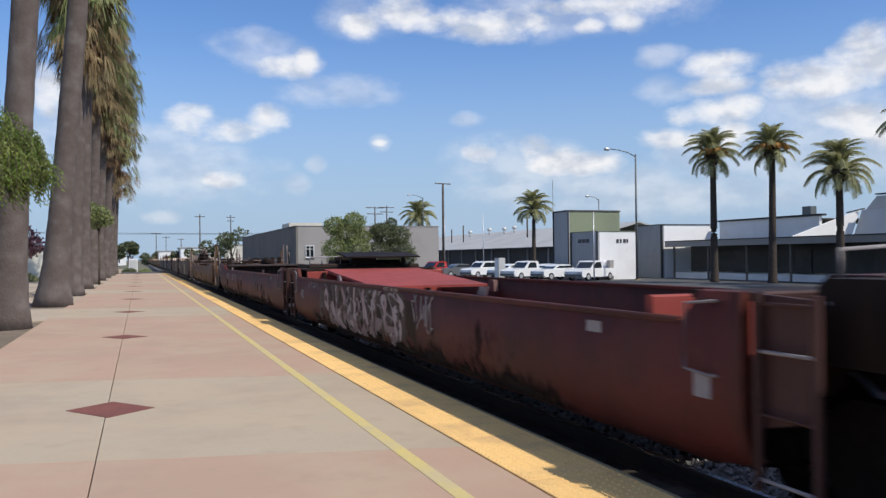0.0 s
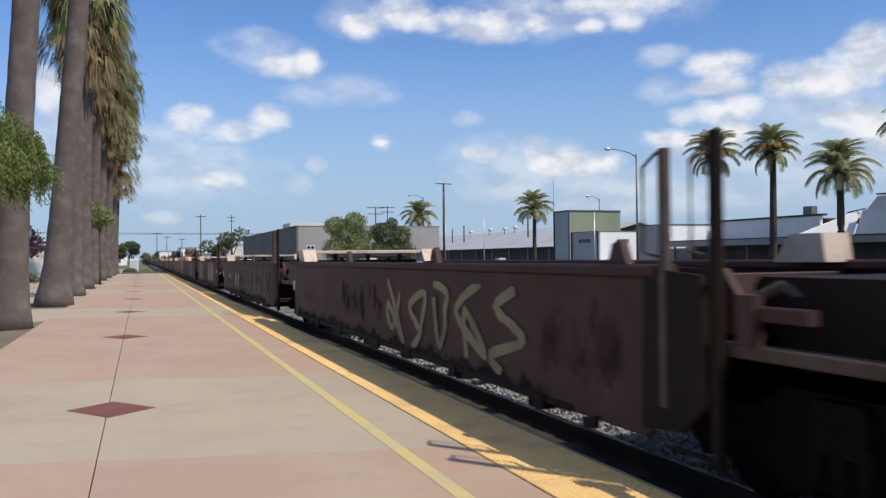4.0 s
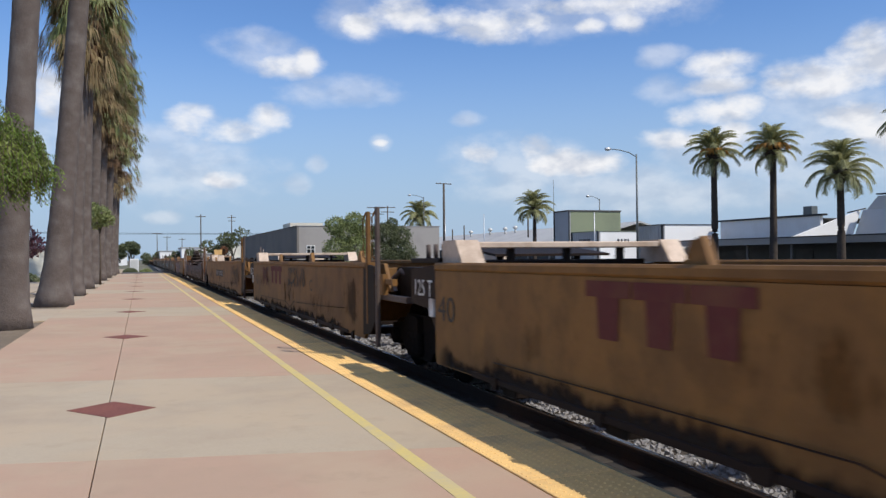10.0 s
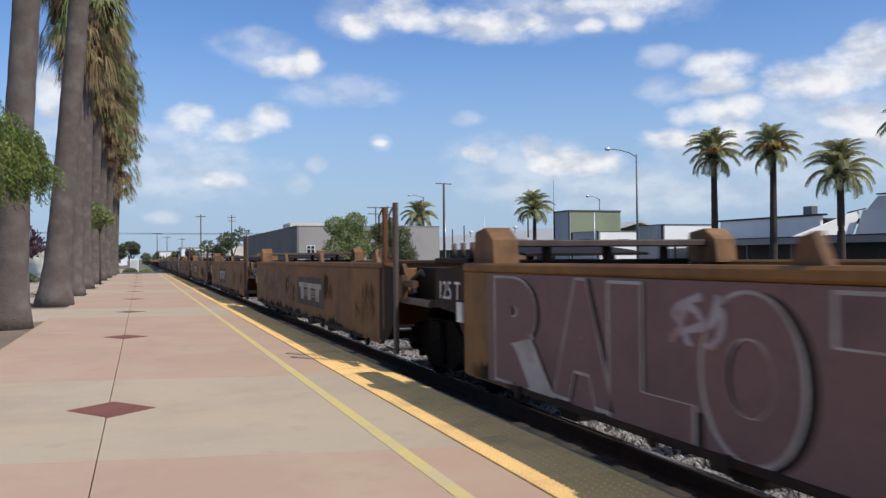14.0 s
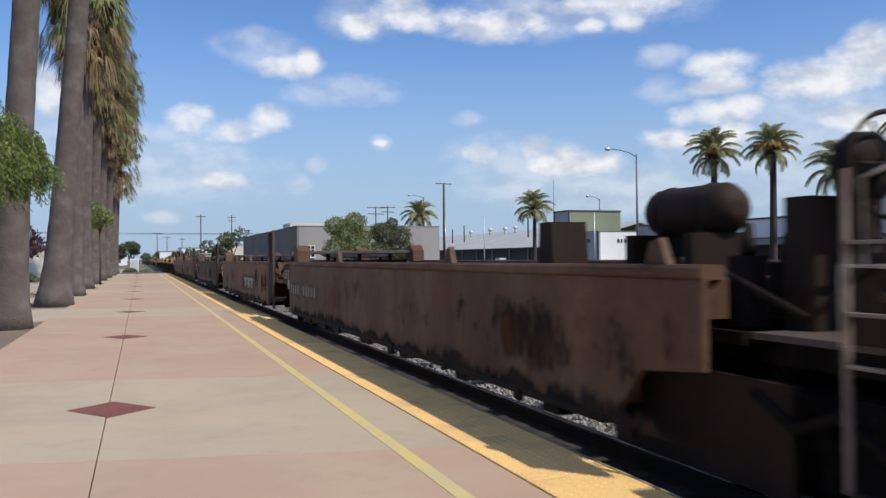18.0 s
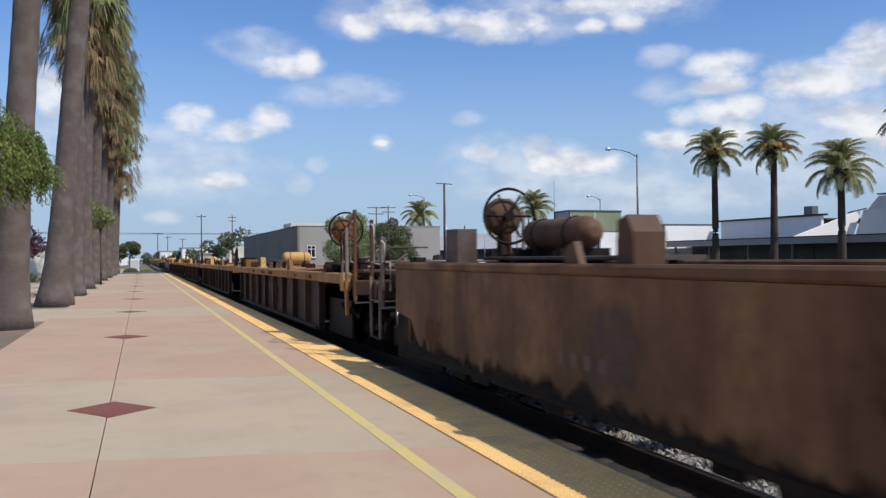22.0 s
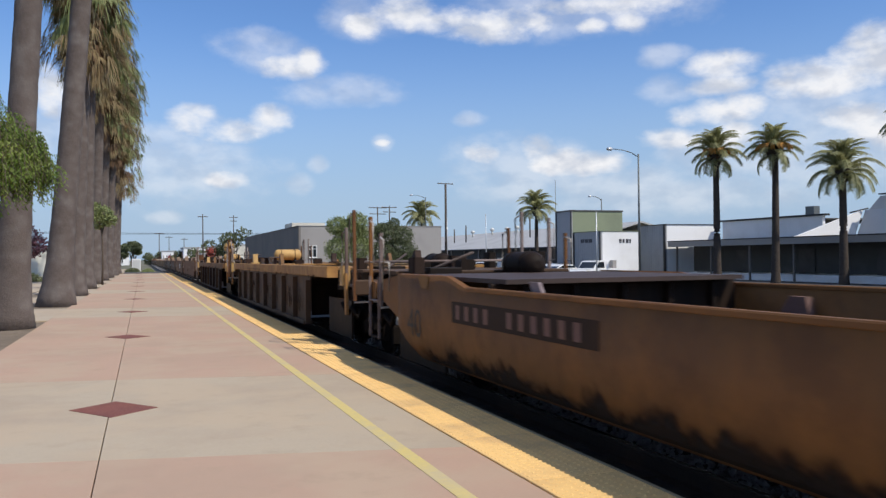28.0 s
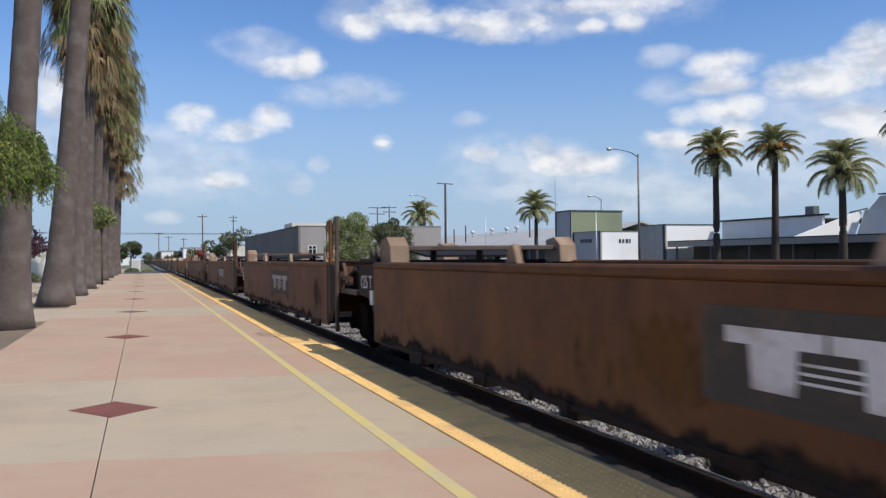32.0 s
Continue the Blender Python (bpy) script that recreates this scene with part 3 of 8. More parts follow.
for side in (-1, 1):
    x = TRACK_X + side * 0.7525
    rail_ = structure("rail", Shape().prism([(x - 0.075, -0.375), (x + 0.075, -0.375), (x + 0.075, -0.355), (x + 0.012, -0.33), (x + 0.012, -0.245), (x + 0.037, -0.232), (x + 0.037, -0.205), (x + 0.03, -0.2),
                                     (x - 0.03, -0.2), (x - 0.037, -0.205), (x - 0.037, -0.232), (x - 0.012, -0.245), (x - 0.012, -0.33), (x - 0.075, -0.355)], "y", -700, 1400),
              "rail_steel", "steel running rail, polished on top", "rail")
    part("rail_head", Shape().box(x - 0.026, -700, -0.1995, x + 0.026, 1400, -0.196), "rail_polish", rail_, label="polished running surface")
ties = thing("track_ties", "row of dark creosoted wooden railway ties", "railway ties", kind="structure")
for i in range(70):
    part("tie", lambda: Shape().bar(-1.3, -0.11, -0.17, 1.3, 0.11, 0), "tie_wood", ties, (TRACK_X, 0.8 + i * 0.51, -0.345), key="tie")


def loose_stones():
    s, r = Shape(), random.Random(7)
    for i in range(17000):
        y = 1.5 + 34 * r.random() ** 1.7
        x = r.uniform(3.86, 6.4)
        d = r.uniform(0.017, 0.04)
        pts = [Vector(q) * d * r.uniform(0.7, 1.25) for q in ((1, 0, 0), (-1, 0, 0), (0, 1, 0), (0, -1, 0), (0, 0, 0.8), (0, 0, -0.8))]
        turn = Euler((r.random() * 6, r.random() * 6, r.random() * 6)).to_matrix()
        c = Vector((x, y, (-0.345 if x < 6.7 else -0.357 - (x - 6.7) * 0.27) + d * 0.3))
        s.add([c + turn @ p for p in pts], [(0, 2, 4), (2, 1, 4), (1, 3, 4), (3, 0, 4), (2, 0, 5), (1, 2, 5), (3, 1, 5), (0, 3, 5)])
    return s


tagged(part("ballast_stones", loose_stones(), "stone"), "loose grey ballast stones between the ties", "ballast", kind="stuff")

LEFT = 2.185         # where the tactile strip begins
MID = -0.29          # the long joint with the inlaid diamonds
WEST = -2.05
platform = thing("platform", "concrete station platform with grey and salmon bands", "platform", kind="structure")
part("platform_base", Shape().box(WEST + 0.02, -60, -0.55, EDGE - 0.02, 89, -0.10), "concrete_edge", platform)
# bands: grey slabs 4 m long round every second diamond, salmon ones between
cuts, y = [], 8.0 - 14.95 * 5
while y < 95:
    cuts.append((y - 2.0, y + 1.95, "concrete_grey"))
    cuts.append((y + 1.95, y + 12.95, "concrete_red"))
    y += 14.95


def slab(x0, y0, x1, y1, skew=0.0):
    """A slab with a fine arris; skew: how far its cross joints run back for each metre across."""
    c = 0.002

    def at(x, y):
        return x, y + skew * (x - MID)
    s = Shape()
    lo, hi = [(x0, y0), (x1, y0), (x1, y1), (x0, y1)], [(x0 + c, y0 + c), (x1 - c, y0 + c), (x1 - c, y1 - c), (x0 + c, y1 - c)]
    p = [(*at(*q), -0.104) for q in lo] + [(*at(*q), -c) for q in lo] + [(*at(*q), 0) for q in hi]
    f = [(8, 9, 10, 11)]
    for k in (0, 4):
        f += [(k + i, k + (i + 1) % 4, k + 4 + (i + 1) % 4, k + 4 + i) for i in range(4)]
    return s.add(p, f)


for y0, y1, m in cuts:
    y0, y1 = max(y0, -60), min(y1, 89)
    if y1 <= y0:
        continue
    steps = 1 if m == "concrete_grey" else 3
    for i in range(steps):
        a, b = y0 + (y1 - y0) * i / steps, y0 + (y1 - y0) * (i + 1) / steps
        g = 0.0012
        part("slab", slab(WEST, a + g, MID - 0.004, b - g, -0.25), m, platform)
        part("slab", slab(MID + 0.004, a + g, LEFT - 0.014, b - g, -0.25), m, platform)
for y in [8.0 + 7.48 * i for i in range(-2, 11)]:
    part("diamond_inlay", lambda: Shape().prism([(-0.38, 0.09), (-0.01, -0.42), (0.38, -0.07), (0.01, 0.42)], "z", -0.05, 0.004), "brick_red", platform, (MID + 0.03, y, 0), key="diamond", label="dark red brick diamond set into the concrete")
part("painted_line", Shape().box(1.66, -60, -0.02, 1.76, 88.9, 0.003), "line_yellow", platform, label="worn yellow painted line")
part("edge_beam", Shape().bar(LEFT + 0.614, -60, -0.45, EDGE, 89, -0.003, 0.02), "concrete_edge", platform, label="bare concrete platform edge")


def tactile_panel():
    s = Shape().bar(0.0, 0.004, -0.03, 0.61, 1.216, 0.004, 0.003)
    for i in range(10):
        for j in range(20):
            x, y, z = 0.03 + i * 0.061, 0.035 + j * 0.0606, 0.0
            lo = [(x + 0.014 * math.cos(a), y + 0.014 * math.sin(a), 0.0038) for a in (0, 1.571, 3.142, 4.712)]
            hi = [(x + 0.007 * math.cos(a), y + 0.007 * math.sin(a), 0.0095) for a in (0, 1.571, 3.142, 4.712)]
            s.add(lo + hi, [(4, 5, 6, 7), (0, 1, 5, 4), (1, 2, 6, 5), (2, 3, 7, 6), (3, 0, 4, 7)])
    return s


for i in range(90):
    yy = -20 + i * 1.22
    if yy + 1.22 < 89:
        part("tactile_panel", tactile_panel, "tactile_yellow", platform, (LEFT, yy, 0), key="tactile", label="yellow tactile paving panel with domes" if i == 0 else "")

# verge with palms beside the platform, path and lot
structure("verge", Shape().box(-4.6, 8, -0.5, WEST - 0.01, 110, -0.035), "dirt", "bare earth strip with palms beside the platform")
for i in range(14):
    y0 = 20.6 + i * 8.35
    structure("pavement_slab", slab(-4.4, y0, WEST - 0.004, y0 + 5.0), "concrete_grey", "pale concrete paving between the palms", "pavement")
structure("side_path", Shape().box(-9.0, 5, -0.5, -4.61, 110, -0.03), "concrete_grey", "pale concrete path behind the palms", "path")
structure("far_crossing", Shape().box(-30, 96, -0.9, 2.6, 104, -0.06), "asphalt", "asphalt street crossing at the end of the platform", "road")
structure("parking_lot", Shape().box(14.5, 10, -1.2, 70, 260, -0.88), "asphalt", "asphalt street and parking lot", "road")
kerb = Shape().bar(14.2, 10, -1.2, 14.5, 260, -0.72, 0.03)
structure("kerb", kerb, "concrete_edge", "concrete kerb along the street", "kerb")

# ---- palms along the platform ----
def trunk_shape(r, H, lean, bend, seed, flare=1.7):
    rr = random.Random(seed)
    pts, rad = [], []
    N = 46
    for i in range(N + 1):
        z = H * i / N
        k = math.exp(-z / 0.9)
        pts.append((lean[0] * z / H + bend * math.sin(2.2 * z / H), lean[1] * z / H, z - 0.06))
        rad.append(r * (1 - 0.30 * z / H) * (1 + (flare - 1) * k) * (1 + (0.022 if i % 2 else -0.012) + rr.uniform(-0.01, 0.01)))
    return Shape().path(pts, rad, 16), pts, rad


def fan_leaf(s, base, way, size, droop, rr):
    """A fan palm leaf: a stalk and a spread of folded blades that hang down."""
    way = Vector(way).normalized()
    side = way.cross(Vector((0, 0, 1)))
    side = side.normalized() if side.length > 0.05 else Vector((1, 0, 0))
    hub = Vector(base) + way * size * 0.45
    w = 0.012
    s.add([Vector(base) - side * w, Vector(base) + side * w, hub + side * w, hub - side * w], [(0, 1, 2, 3)])
    for i in range(9):
        a = (i - 4) / 4 * 1.15
        d = (way * math.cos(a) + side * math.sin(a)).normalized()
        L = size * rr.uniform(0.5, 0.72)
        m = hub + d * L * 0.55
        t = hub + d * L * 0.9 + Vector((0, 0, -droop * L))
        q = d.cross(Vector((0, 0, 1)))
        q = (q.normalized() if q.length > 0.05 else side) * size * 0.035
        s.add([hub, m - q, t, m + q], [(0, 1, 2, 3)])


def skirt_shape(top, z0, z1, r0, r1, count, seed, part_of=(0, 1)):
    """Dead leaves hanging round a trunk from z1 down to z0."""
    rr = random.Random(seed)
    s = Shape()
    for i in range(count // 3):
        u = rr.random() ** 0.85
        zc = z0 + (z1 - z0) * u + rr.uniform(0.3, 1.6)
        ac = rr.uniform(0, 2 * math.pi)
        rc = (r0 + (r1 - r0) * u) * rr.uniform(0.5, 1.08)
        for j in range(3):
            a = ac + rr.uniform(-0.3, 0.3)
            r = rc * rr.uniform(0.8, 1.05)
            c = Vector((top[0] + r * math.cos(a) * 0.80, top[1] + r * math.sin(a) * 0.80, zc + rr.uniform(-0.3, 0.3)))
            lean = rr.uniform(0.05, 1.0)
            out = Vector((math.cos(a) * lean, math.sin(a) * lean, -1.0)).normalized()
            hang = rr.uniform(0.6, 1.35)
            across = Vector((-math.sin(a), math.cos(a), 0))
            for k in range(9):
                L = hang * rr.uniform(0.55, 1.0)
                d = (out + across * (k - 4) * 0.10 + Vector((rr.uniform(-0.12, 0.12), rr.uniform(-0.12, 0.12), rr.uniform(-0.1, 0.12)))).normalized()
                q = across * rr.uniform(0.012, 0.034) + Vector((0, 0, rr.uniform(-0.01, 0.01)))
                b = c + across * (k - 4) * 0.018
                m = b + d * L * 0.5
                t = b + d * L * 0.85 + Vector((rr.uniform(-0.04, 0.04), rr.uniform(-0.04, 0.04), -0.30 * L))
                s.add([b - q * 0.4, b + q * 0.4, m + q, t, m - q], [(0, 1, 2, 4), (4, 2, 3)])
    return s


def crown_shape(top, z, count, seed, size=1.6):
    rr = random.Random(seed)
    s = Shape()
    for i in range(count):
        a = i * 2.39996
        e = rr.uniform(-0.75, 1.2)
        way = Vector((math.cos(a) * math.cos(e), math.sin(a) * math.cos(e), math.sin(e)))
        fan_leaf(s, (top[0], top[1], z + rr.uniform(-0.6, 0.4)), way, size * rr.uniform(0.85, 1.15), 0.5, rr)
    return s


#        x      y    radius height  lean        bottom of skirt, its radius
PALMS = [(-2.62, 18.9, 0.31, 15.0, (0.75, 0.3), 11.5, 1.0),
         (-2.52, 27.6, 0.36, 15.6, (1.15, 0.2), 9.75, 1.45),
         (-2.60, 35.6, 0.33, 15.0, (0.55, 0.3), 8.4, 2.3),
         (-2.75, 44.2, 0.36, 15.5, (0.35, 0.0), 9.9, 1.9),
         (-2.80, 52.8, 0.36, 15.5, (0.50, 0.0), 9.0, 2.2),
         (-2.85, 62.0, 0.38, 16.0, (0.60, 0.0), 8.4, 2.6),
         (-2.75, 71.0, 0.36, 16.5, (0.80, 0.0), 8.0, 2.8),
         (-2.65, 80.0, 0.36, 17.0, (0.70, 0.0), 7.0, 2.9),
         (-2.60, 89.5, 0.36, 17.0, (0.60, 0.0), 6.6, 2.9)]
for i, (x, y, r, H, lean, low, sr) in enumerate(PALMS):
    p = thing("fan_palm", "tall shaggy fan palm with a thick grey-brown ringed trunk" if i > 1 else "thick grey-brown fan palm trunk flaring at its foot", "palm tree", (x, y, -0.02), group="palms along the platform")
    sh, pts, rad = trunk_shape(r, H, lean, 0.05, 20 + i)
    part("trunk", sh, "palm_bark", p)
    if i > 0:
        mid = (lean[0] * 0.8, lean[1] * 0.8)
        n = 330 if i < 7 else 260
        part("dead_skirt", skirt_shape(mid, low, H, sr * 0.85, sr, n, 40 + i), "frond_dry", p, label="hanging skirt of dead tan fronds")
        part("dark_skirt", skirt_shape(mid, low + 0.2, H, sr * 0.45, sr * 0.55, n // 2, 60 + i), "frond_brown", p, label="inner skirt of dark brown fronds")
        part("green_fronds", skirt_shape(mid, low + 1.2, H + 0.5, sr * 0.98, sr * 1.12, n * 5 // 6, 80 + i), "frond_green", p, label="drooping grey-green fronds")
    part("crown", crown_shape(lean, H, 60, 100 + i), "frond_green", p)


# ---- leafy trees ----
def clump_tree(name, label, loc, trunk_r, trunk_h, blobs, leaf, count, leaf_size, seed, category="tree", hang=0.35, slim=1.0):
    """A trunk with limbs to every clump (x, y, z, radius) and loose leaves round them."""
    rr = random.Random(seed)
    t = thing(name, label, category, loc)
    s = Shape().path([(0, 0, -0.1), (0.03, 0.02, trunk_h * 0.5), (0, 0, trunk_h)], [trunk_r * 1.25, trunk_r, trunk_r * 0.8], 9)
    part("trunk", s, "tree_bark", t)
    lim = Shape()
    for x, y, z, r in blobs:
        lim.path([(0, 0, trunk_h * 0.9), (x * 0.5, y * 0.5, (trunk_h + z) * 0.5 + 0.1), (x, y, z)], [trunk_r * 0.6, trunk_r * 0.35, trunk_r * 0.12], 6)
    part("limbs", lim, "tree_bark", t)
    lv = Shape()
    tot = sum(b[3] ** 2 for b in blobs)
    for x, y, z, r in blobs:
        for i in range(int(count * r * r / tot)):
            d = Vector((rr.gauss(0, 1), rr.gauss(0, 1), rr.gauss(0, 1))).normalized()
            c = Vector((x, y, z)) + Vector((d.x, d.y, d.z * 0.85)) * r * (rr.uniform(0.45, 1.0) ** 0.6 + (0.18 if rr.random() < 0.15 else 0))
            w = Vector((rr.uniform(-1, 1), rr.uniform(-1, 1), -hang * 2 + rr.uniform(-0.6, 0.6))).normalized() * leaf_size * rr.uniform(0.7, 1.5)
            q = w.cross(Vector((rr.uniform(-1, 1), rr.uniform(-1, 1), rr.uniform(-1, 1)))).normalized() * leaf_size * slim * rr.uniform(0.22, 0.4)
            lv.add([c - w * 0.5, c + q, c + w * 0.5, c - q], [(0, 1, 2, 3)])
    if count:
        part("crown", lv, leaf, t)
    return t


def weeping_crown(tree, blobs, leaf, strands, seed):
    """Fine leaves along thin twigs that hang from every clump."""
    rr = random.Random(seed)
    lv, tw = Shape(), Shape()
    tot = sum(b[3] ** 2 for b in blobs)
    for x, y, z, r in blobs:
        for i in range(int(strands * r * r / tot)):
            d = Vector((rr.gauss(0, 1), rr.gauss(0, 1), rr.gauss(0.25, 1))).normalized() * r * rr.uniform(0.35, 1.0)
            a = Vector((x, y, z)) + d
            out = Vector((d.x, d.y, 0))
            out = (out.normalized() if out.length > 1e-4 else Vector((1, 0, 0))) * rr.uniform(0.05, 0.16)
            L = rr.uniform(0.18, 0.5)
            pts = [a, a + out * 0.7 + Vector((0, 0, -0.02)), a + out + Vector((rr.uniform(-0.03, 0.03), 0, -L * 0.5)), a + out * 1.05 + Vector((rr.uniform(-0.05, 0.05), 0, -L))]
            for p, q in zip(pts, pts[1:]):
                w = Vector((0.003, 0.003, 0))
                tw.add([p - w, p + w, q + w, q - w], [(0, 1, 2, 3)])
            for k in range(13):
                t = 3 * (k + 0.5) / 13
                p = pts[int(t)].lerp(pts[int(t) + 1], t - int(t))
                s = -1 if k % 2 else 1
                w = Vector((s * rr.uniform(0.02, 0.06), rr.uniform(-0.05, 0.05), -rr.uniform(0.03, 0.08)))
                q = w.cross(Vector((rr.uniform(-1, 1), rr.uniform(-1, 1), 0.3))).normalized() * rr.uniform(0.008, 0.014)
                lv.add([p, p + w * 0.5 + q, p + w, p + w * 0.5 - q], [(0, 1, 2, 3)])
    part("twig", tw, "tree_bark", tree)
    part("crown", lv, leaf, tree)


rr = random.Random(31)
STREET = [(0.0, 0.1, 3.30, 0.62), (0.55, 0.0, 3.15, 0.50), (-0.45, 0.3, 3.75, 0.55), (0.35, 0.1, 3.50, 0.42), (-0.5, -0.2, 3.0, 0.60), (0.3, -0.3, 2.95, 0.40), (0.85, 0.1, 3.05, 0.34), (-0.1, 0.0, 3.95, 0.48), (0.72, 0.0, 2.85, 0.24), (-0.1, 0, 2.75, 0.38), (0.7, 0, 3.35, 0.28), (-0.75, 0.1, 2.55, 0.42), (-0.55, 0.0, 2.1, 0.32)]
weeping_crown(clump_tree("small_street_tree", "small green tree with drooping leaves before a palm", (-2.5, 14.9, -0.03), 0.06, 2.6,
           STREET, "leaf_bright", 0, 0.16, 5), STREET, "leaf_bright", 2500, 5)
clump_tree("small_street_tree", "small green tree with a thin trunk between palms", (-2.15, 49.5, -0.03), 0.05, 3.2,
           [(0, 0, 4.0, 0.6), (-0.45, 0.1, 4.3, 0.5), (0.35, 0, 3.7, 0.45), (-0.2, 0.2, 3.6, 0.5)], "leaf_olive", 2200, 0.13, 6)
clump_tree("broadleaf_tree", "bright olive-green tree before a grey building", (25.2, 103, -0.9), 0.22, 2.4,
           [(-1.3, 0, 3.4, 1.9), (1.2, 0, 3.6, 2.0), (0.2, 0.5, 5.6, 2.1), (-1.4, 0.3, 6.4, 1.5), (1.0, -0.2, 6.9, 1.6), (-0.4, 0, 2.2, 1.6), (2.3, 0.2, 5.0, 1.2)], "leaf_olive", 12000, 0.24, 7)
clump_tree("broadleaf_tree", "dark green bushy tree before a grey building", (31.2, 103.6, -0.9), 0.22, 2.0,
           [(-1.5, 0, 3.0, 1.8), (1.4, 0, 3.2, 2.0), (-0.3, 0.5, 5.4, 1.9), (1.5, 0.3, 5.2, 1.6), (-1.5, -0.2, 5.8, 1.3), (0.4, 0, 2.0, 1.8), (2.6, 0, 2.4, 1.3), (0.4, 0, 6.9, 0.8)], "leaf_dark", 12000, 0.24, 8)
FAR_TREES = [(20.5, 196, 9.2, 4.0), (16.5, 200, 6.4, 3.4), (13.5, 214, 5.2, 3.0), (-2.9, 236, 7.6, 2.2), (-2.2, 238, 6.2, 2.0), (-5.0, 205, 6.0, 2.2), (9.5, 240, 4.5, 2.6), (6.5, 290, 5.0, 3.0), (2.8, 330, 4.6, 3.2), (-8.6, 150, 4.6, 2.2)]
for i, (x, y, top, r) in enumerate(FAR_TREES):
    rr = random.Random(200 + i)
    clump_tree("distant_tree", "dark green tree in the distance", (x, y, -0.9), 0.2, top * 0.35,
               [(rr.uniform(-0.6, 0.6) * r, rr.uniform(-0.5, 0.5) * r, 0.9 + top - r * rr.uniform(0.5, 1.5), r * rr.uniform(0.4, 0.6)) for k in range(5)], "leaf_dark", 900, 0.6, 300 + i)
clump_tree("flowering_tree", "small tree with dull pink blossom beyond the palms", (-9.4, 78, -0.6), 0.1, 2.0,
           [(0, 0, 4.2, 1.1), (-1.0, 0, 3.6, 1.0), (0.9, 0, 3.4, 0.9), (0.2, 0.3, 3.0, 1.0)], "leaf_pink", 1500, 0.25, 9)
for i, (x, y, r) in enumerate([(-7.5, 62, 1.2), (-9.3, 64, 1.3), (-6.0, 96, 1.4), (-3.5, 106, 1.1), (-1.2, 106, 1.0), (0.6, 107, 0.8), (-8.5, 50, 0.9)]):
    rr = random.Random(400 + i)
    s = Shape()
    for k in range(1100):
        d = Vector((rr.gauss(0, 1), rr.gauss(0, 1), abs(rr.gauss(0, 1)))).normalized() * r * rr.uniform(0.6, 1)
        d.z *= 0.75
        w = Vector((rr.uniform(-1, 1), rr.uniform(-1, 1), rr.uniform(-1, 1))).normalized() * 0.14
        q = w.orthogonal().normalized() * 0.05
        s.add([d - w, d + q, d + w, d - q], [(0, 1, 2, 3)])
    tagged(part("hedge_shrub", s, "leaf_olive" if i % 2 else "leaf_dark", None, (x, y, -0.3)), "low rounded green shrub beside the path", "shrub")


# ---- date palms ----
def frond_shape(L, seed):
    rr = random.Random(seed)
    s = Shape()
    pts = []
    for i in range(13):
        t = i / 12
        pts.append(Vector((L * (t - 0.20 * t * t), 0, L * (0.26 * t + 0.06 * t * t - 0.56 * t ** 3))))
    s.path(pts, [0.05 * (1 - 0.85 * i / 12) for i in range(13)], 4)
    for i in range(3, 66):
        t = i / 66
        k = t * 12
        a = pts[int(k)].lerp(pts[min(int(k) + 1, 12)], k - int(k))
        fwd = (pts[min(int(k) + 1, 12)] - pts[int(k)]).normalized()
        ll = L * 0.20 * min(1.0, 0.25 + 3.0 * t, 0.45 + 5.0 * (1 - t)) * rr.uniform(0.8, 1.1)
        for side in (-1, 1):
            d = (fwd * 0.45 + Vector((0, side, 0)) * 0.85 + Vector((0, 0, 0.16 - 0.45 * t + rr.uniform(-0.3, 0.15)))).normalized()
            q = fwd * 0.0075
            b = a + d * ll * 0.6
            tip = a + d * ll + Vector((0, 0, -0.28 * ll))
            s.add([a - q, a + q, b + q, tip, b - q], [(0, 1, 2, 4), (4, 2, 3)])
    return s


FRONDS = [frond_shape(1.0, 900 + i).mesh("frond", "date_green") for i in range(3)]


def date_palm(loc, height, size, seed, label, orange=True):
    rr = random.Random(seed)
    p = thing("date_palm", label, "palm tree", loc, group="date palms across the tracks")
    sh, pts, rad = trunk_shape(0.30 if height > 7 else 0.28, height, (rr.uniform(-0.1, 0.1), 0), 0.05, seed, 1.25)
    part("trunk", sh, "date_bark", p)
    part("boss", Shape().lathe((0, 0, height - 1.3), (0, 0, 1), [(0, 0.28), (0.5, 0.50), (1.0, 0.52), (1.5, 0.25)], 12), "date_bark", p)
    n = 38
    for i in range(n):
        u = i / (n - 1)
        e = 86 - 118 * u + rr.uniform(-12, 12)
        ob = new("frond", FRONDS[i % 3])
        ob.parent = p
        k = size * (0.95 + 0.25 * math.sin(math.pi * u)) * rr.uniform(0.92, 1.08)
        ob.location = (0, 0, height - 0.05 - 0.7 * u)
        ob.rotation_euler = (rr.uniform(-0.2, 0.2), -radians(e), i * 2.39996)
        ob.scale = (k, k, k)
    if orange:
        for i in range(16):
            a = i * 0.3927 + rr.uniform(-0.15, 0.15)
            s = Shape()
            b = Vector((math.cos(a) * 0.4, math.sin(a) * 0.4, height + 0.1))
            k = rr.uniform(0.8, 1.2)
            for j in range(6):
                e = Vector((math.cos(a + (j - 2.5) * 0.09), math.sin(a + (j - 2.5) * 0.09), 0)) * k
                s.path([b, b + e * 0.55 + Vector((0, 0, -0.1)), b + e * 0.8 + Vector((0, 0, -0.45 - 0.08 * (j % 3)))], [0.02, 0.035, 0.03], 4)
            part("fruit_stalk", s, "date_orange", p, label="hanging stalk of orange dates")
    return p


TALL = "tall date palm with dark trunk and orange date clusters"
date_palm((42.7, 52.45, -0.9), 10.57, 2.35, 1, TALL)
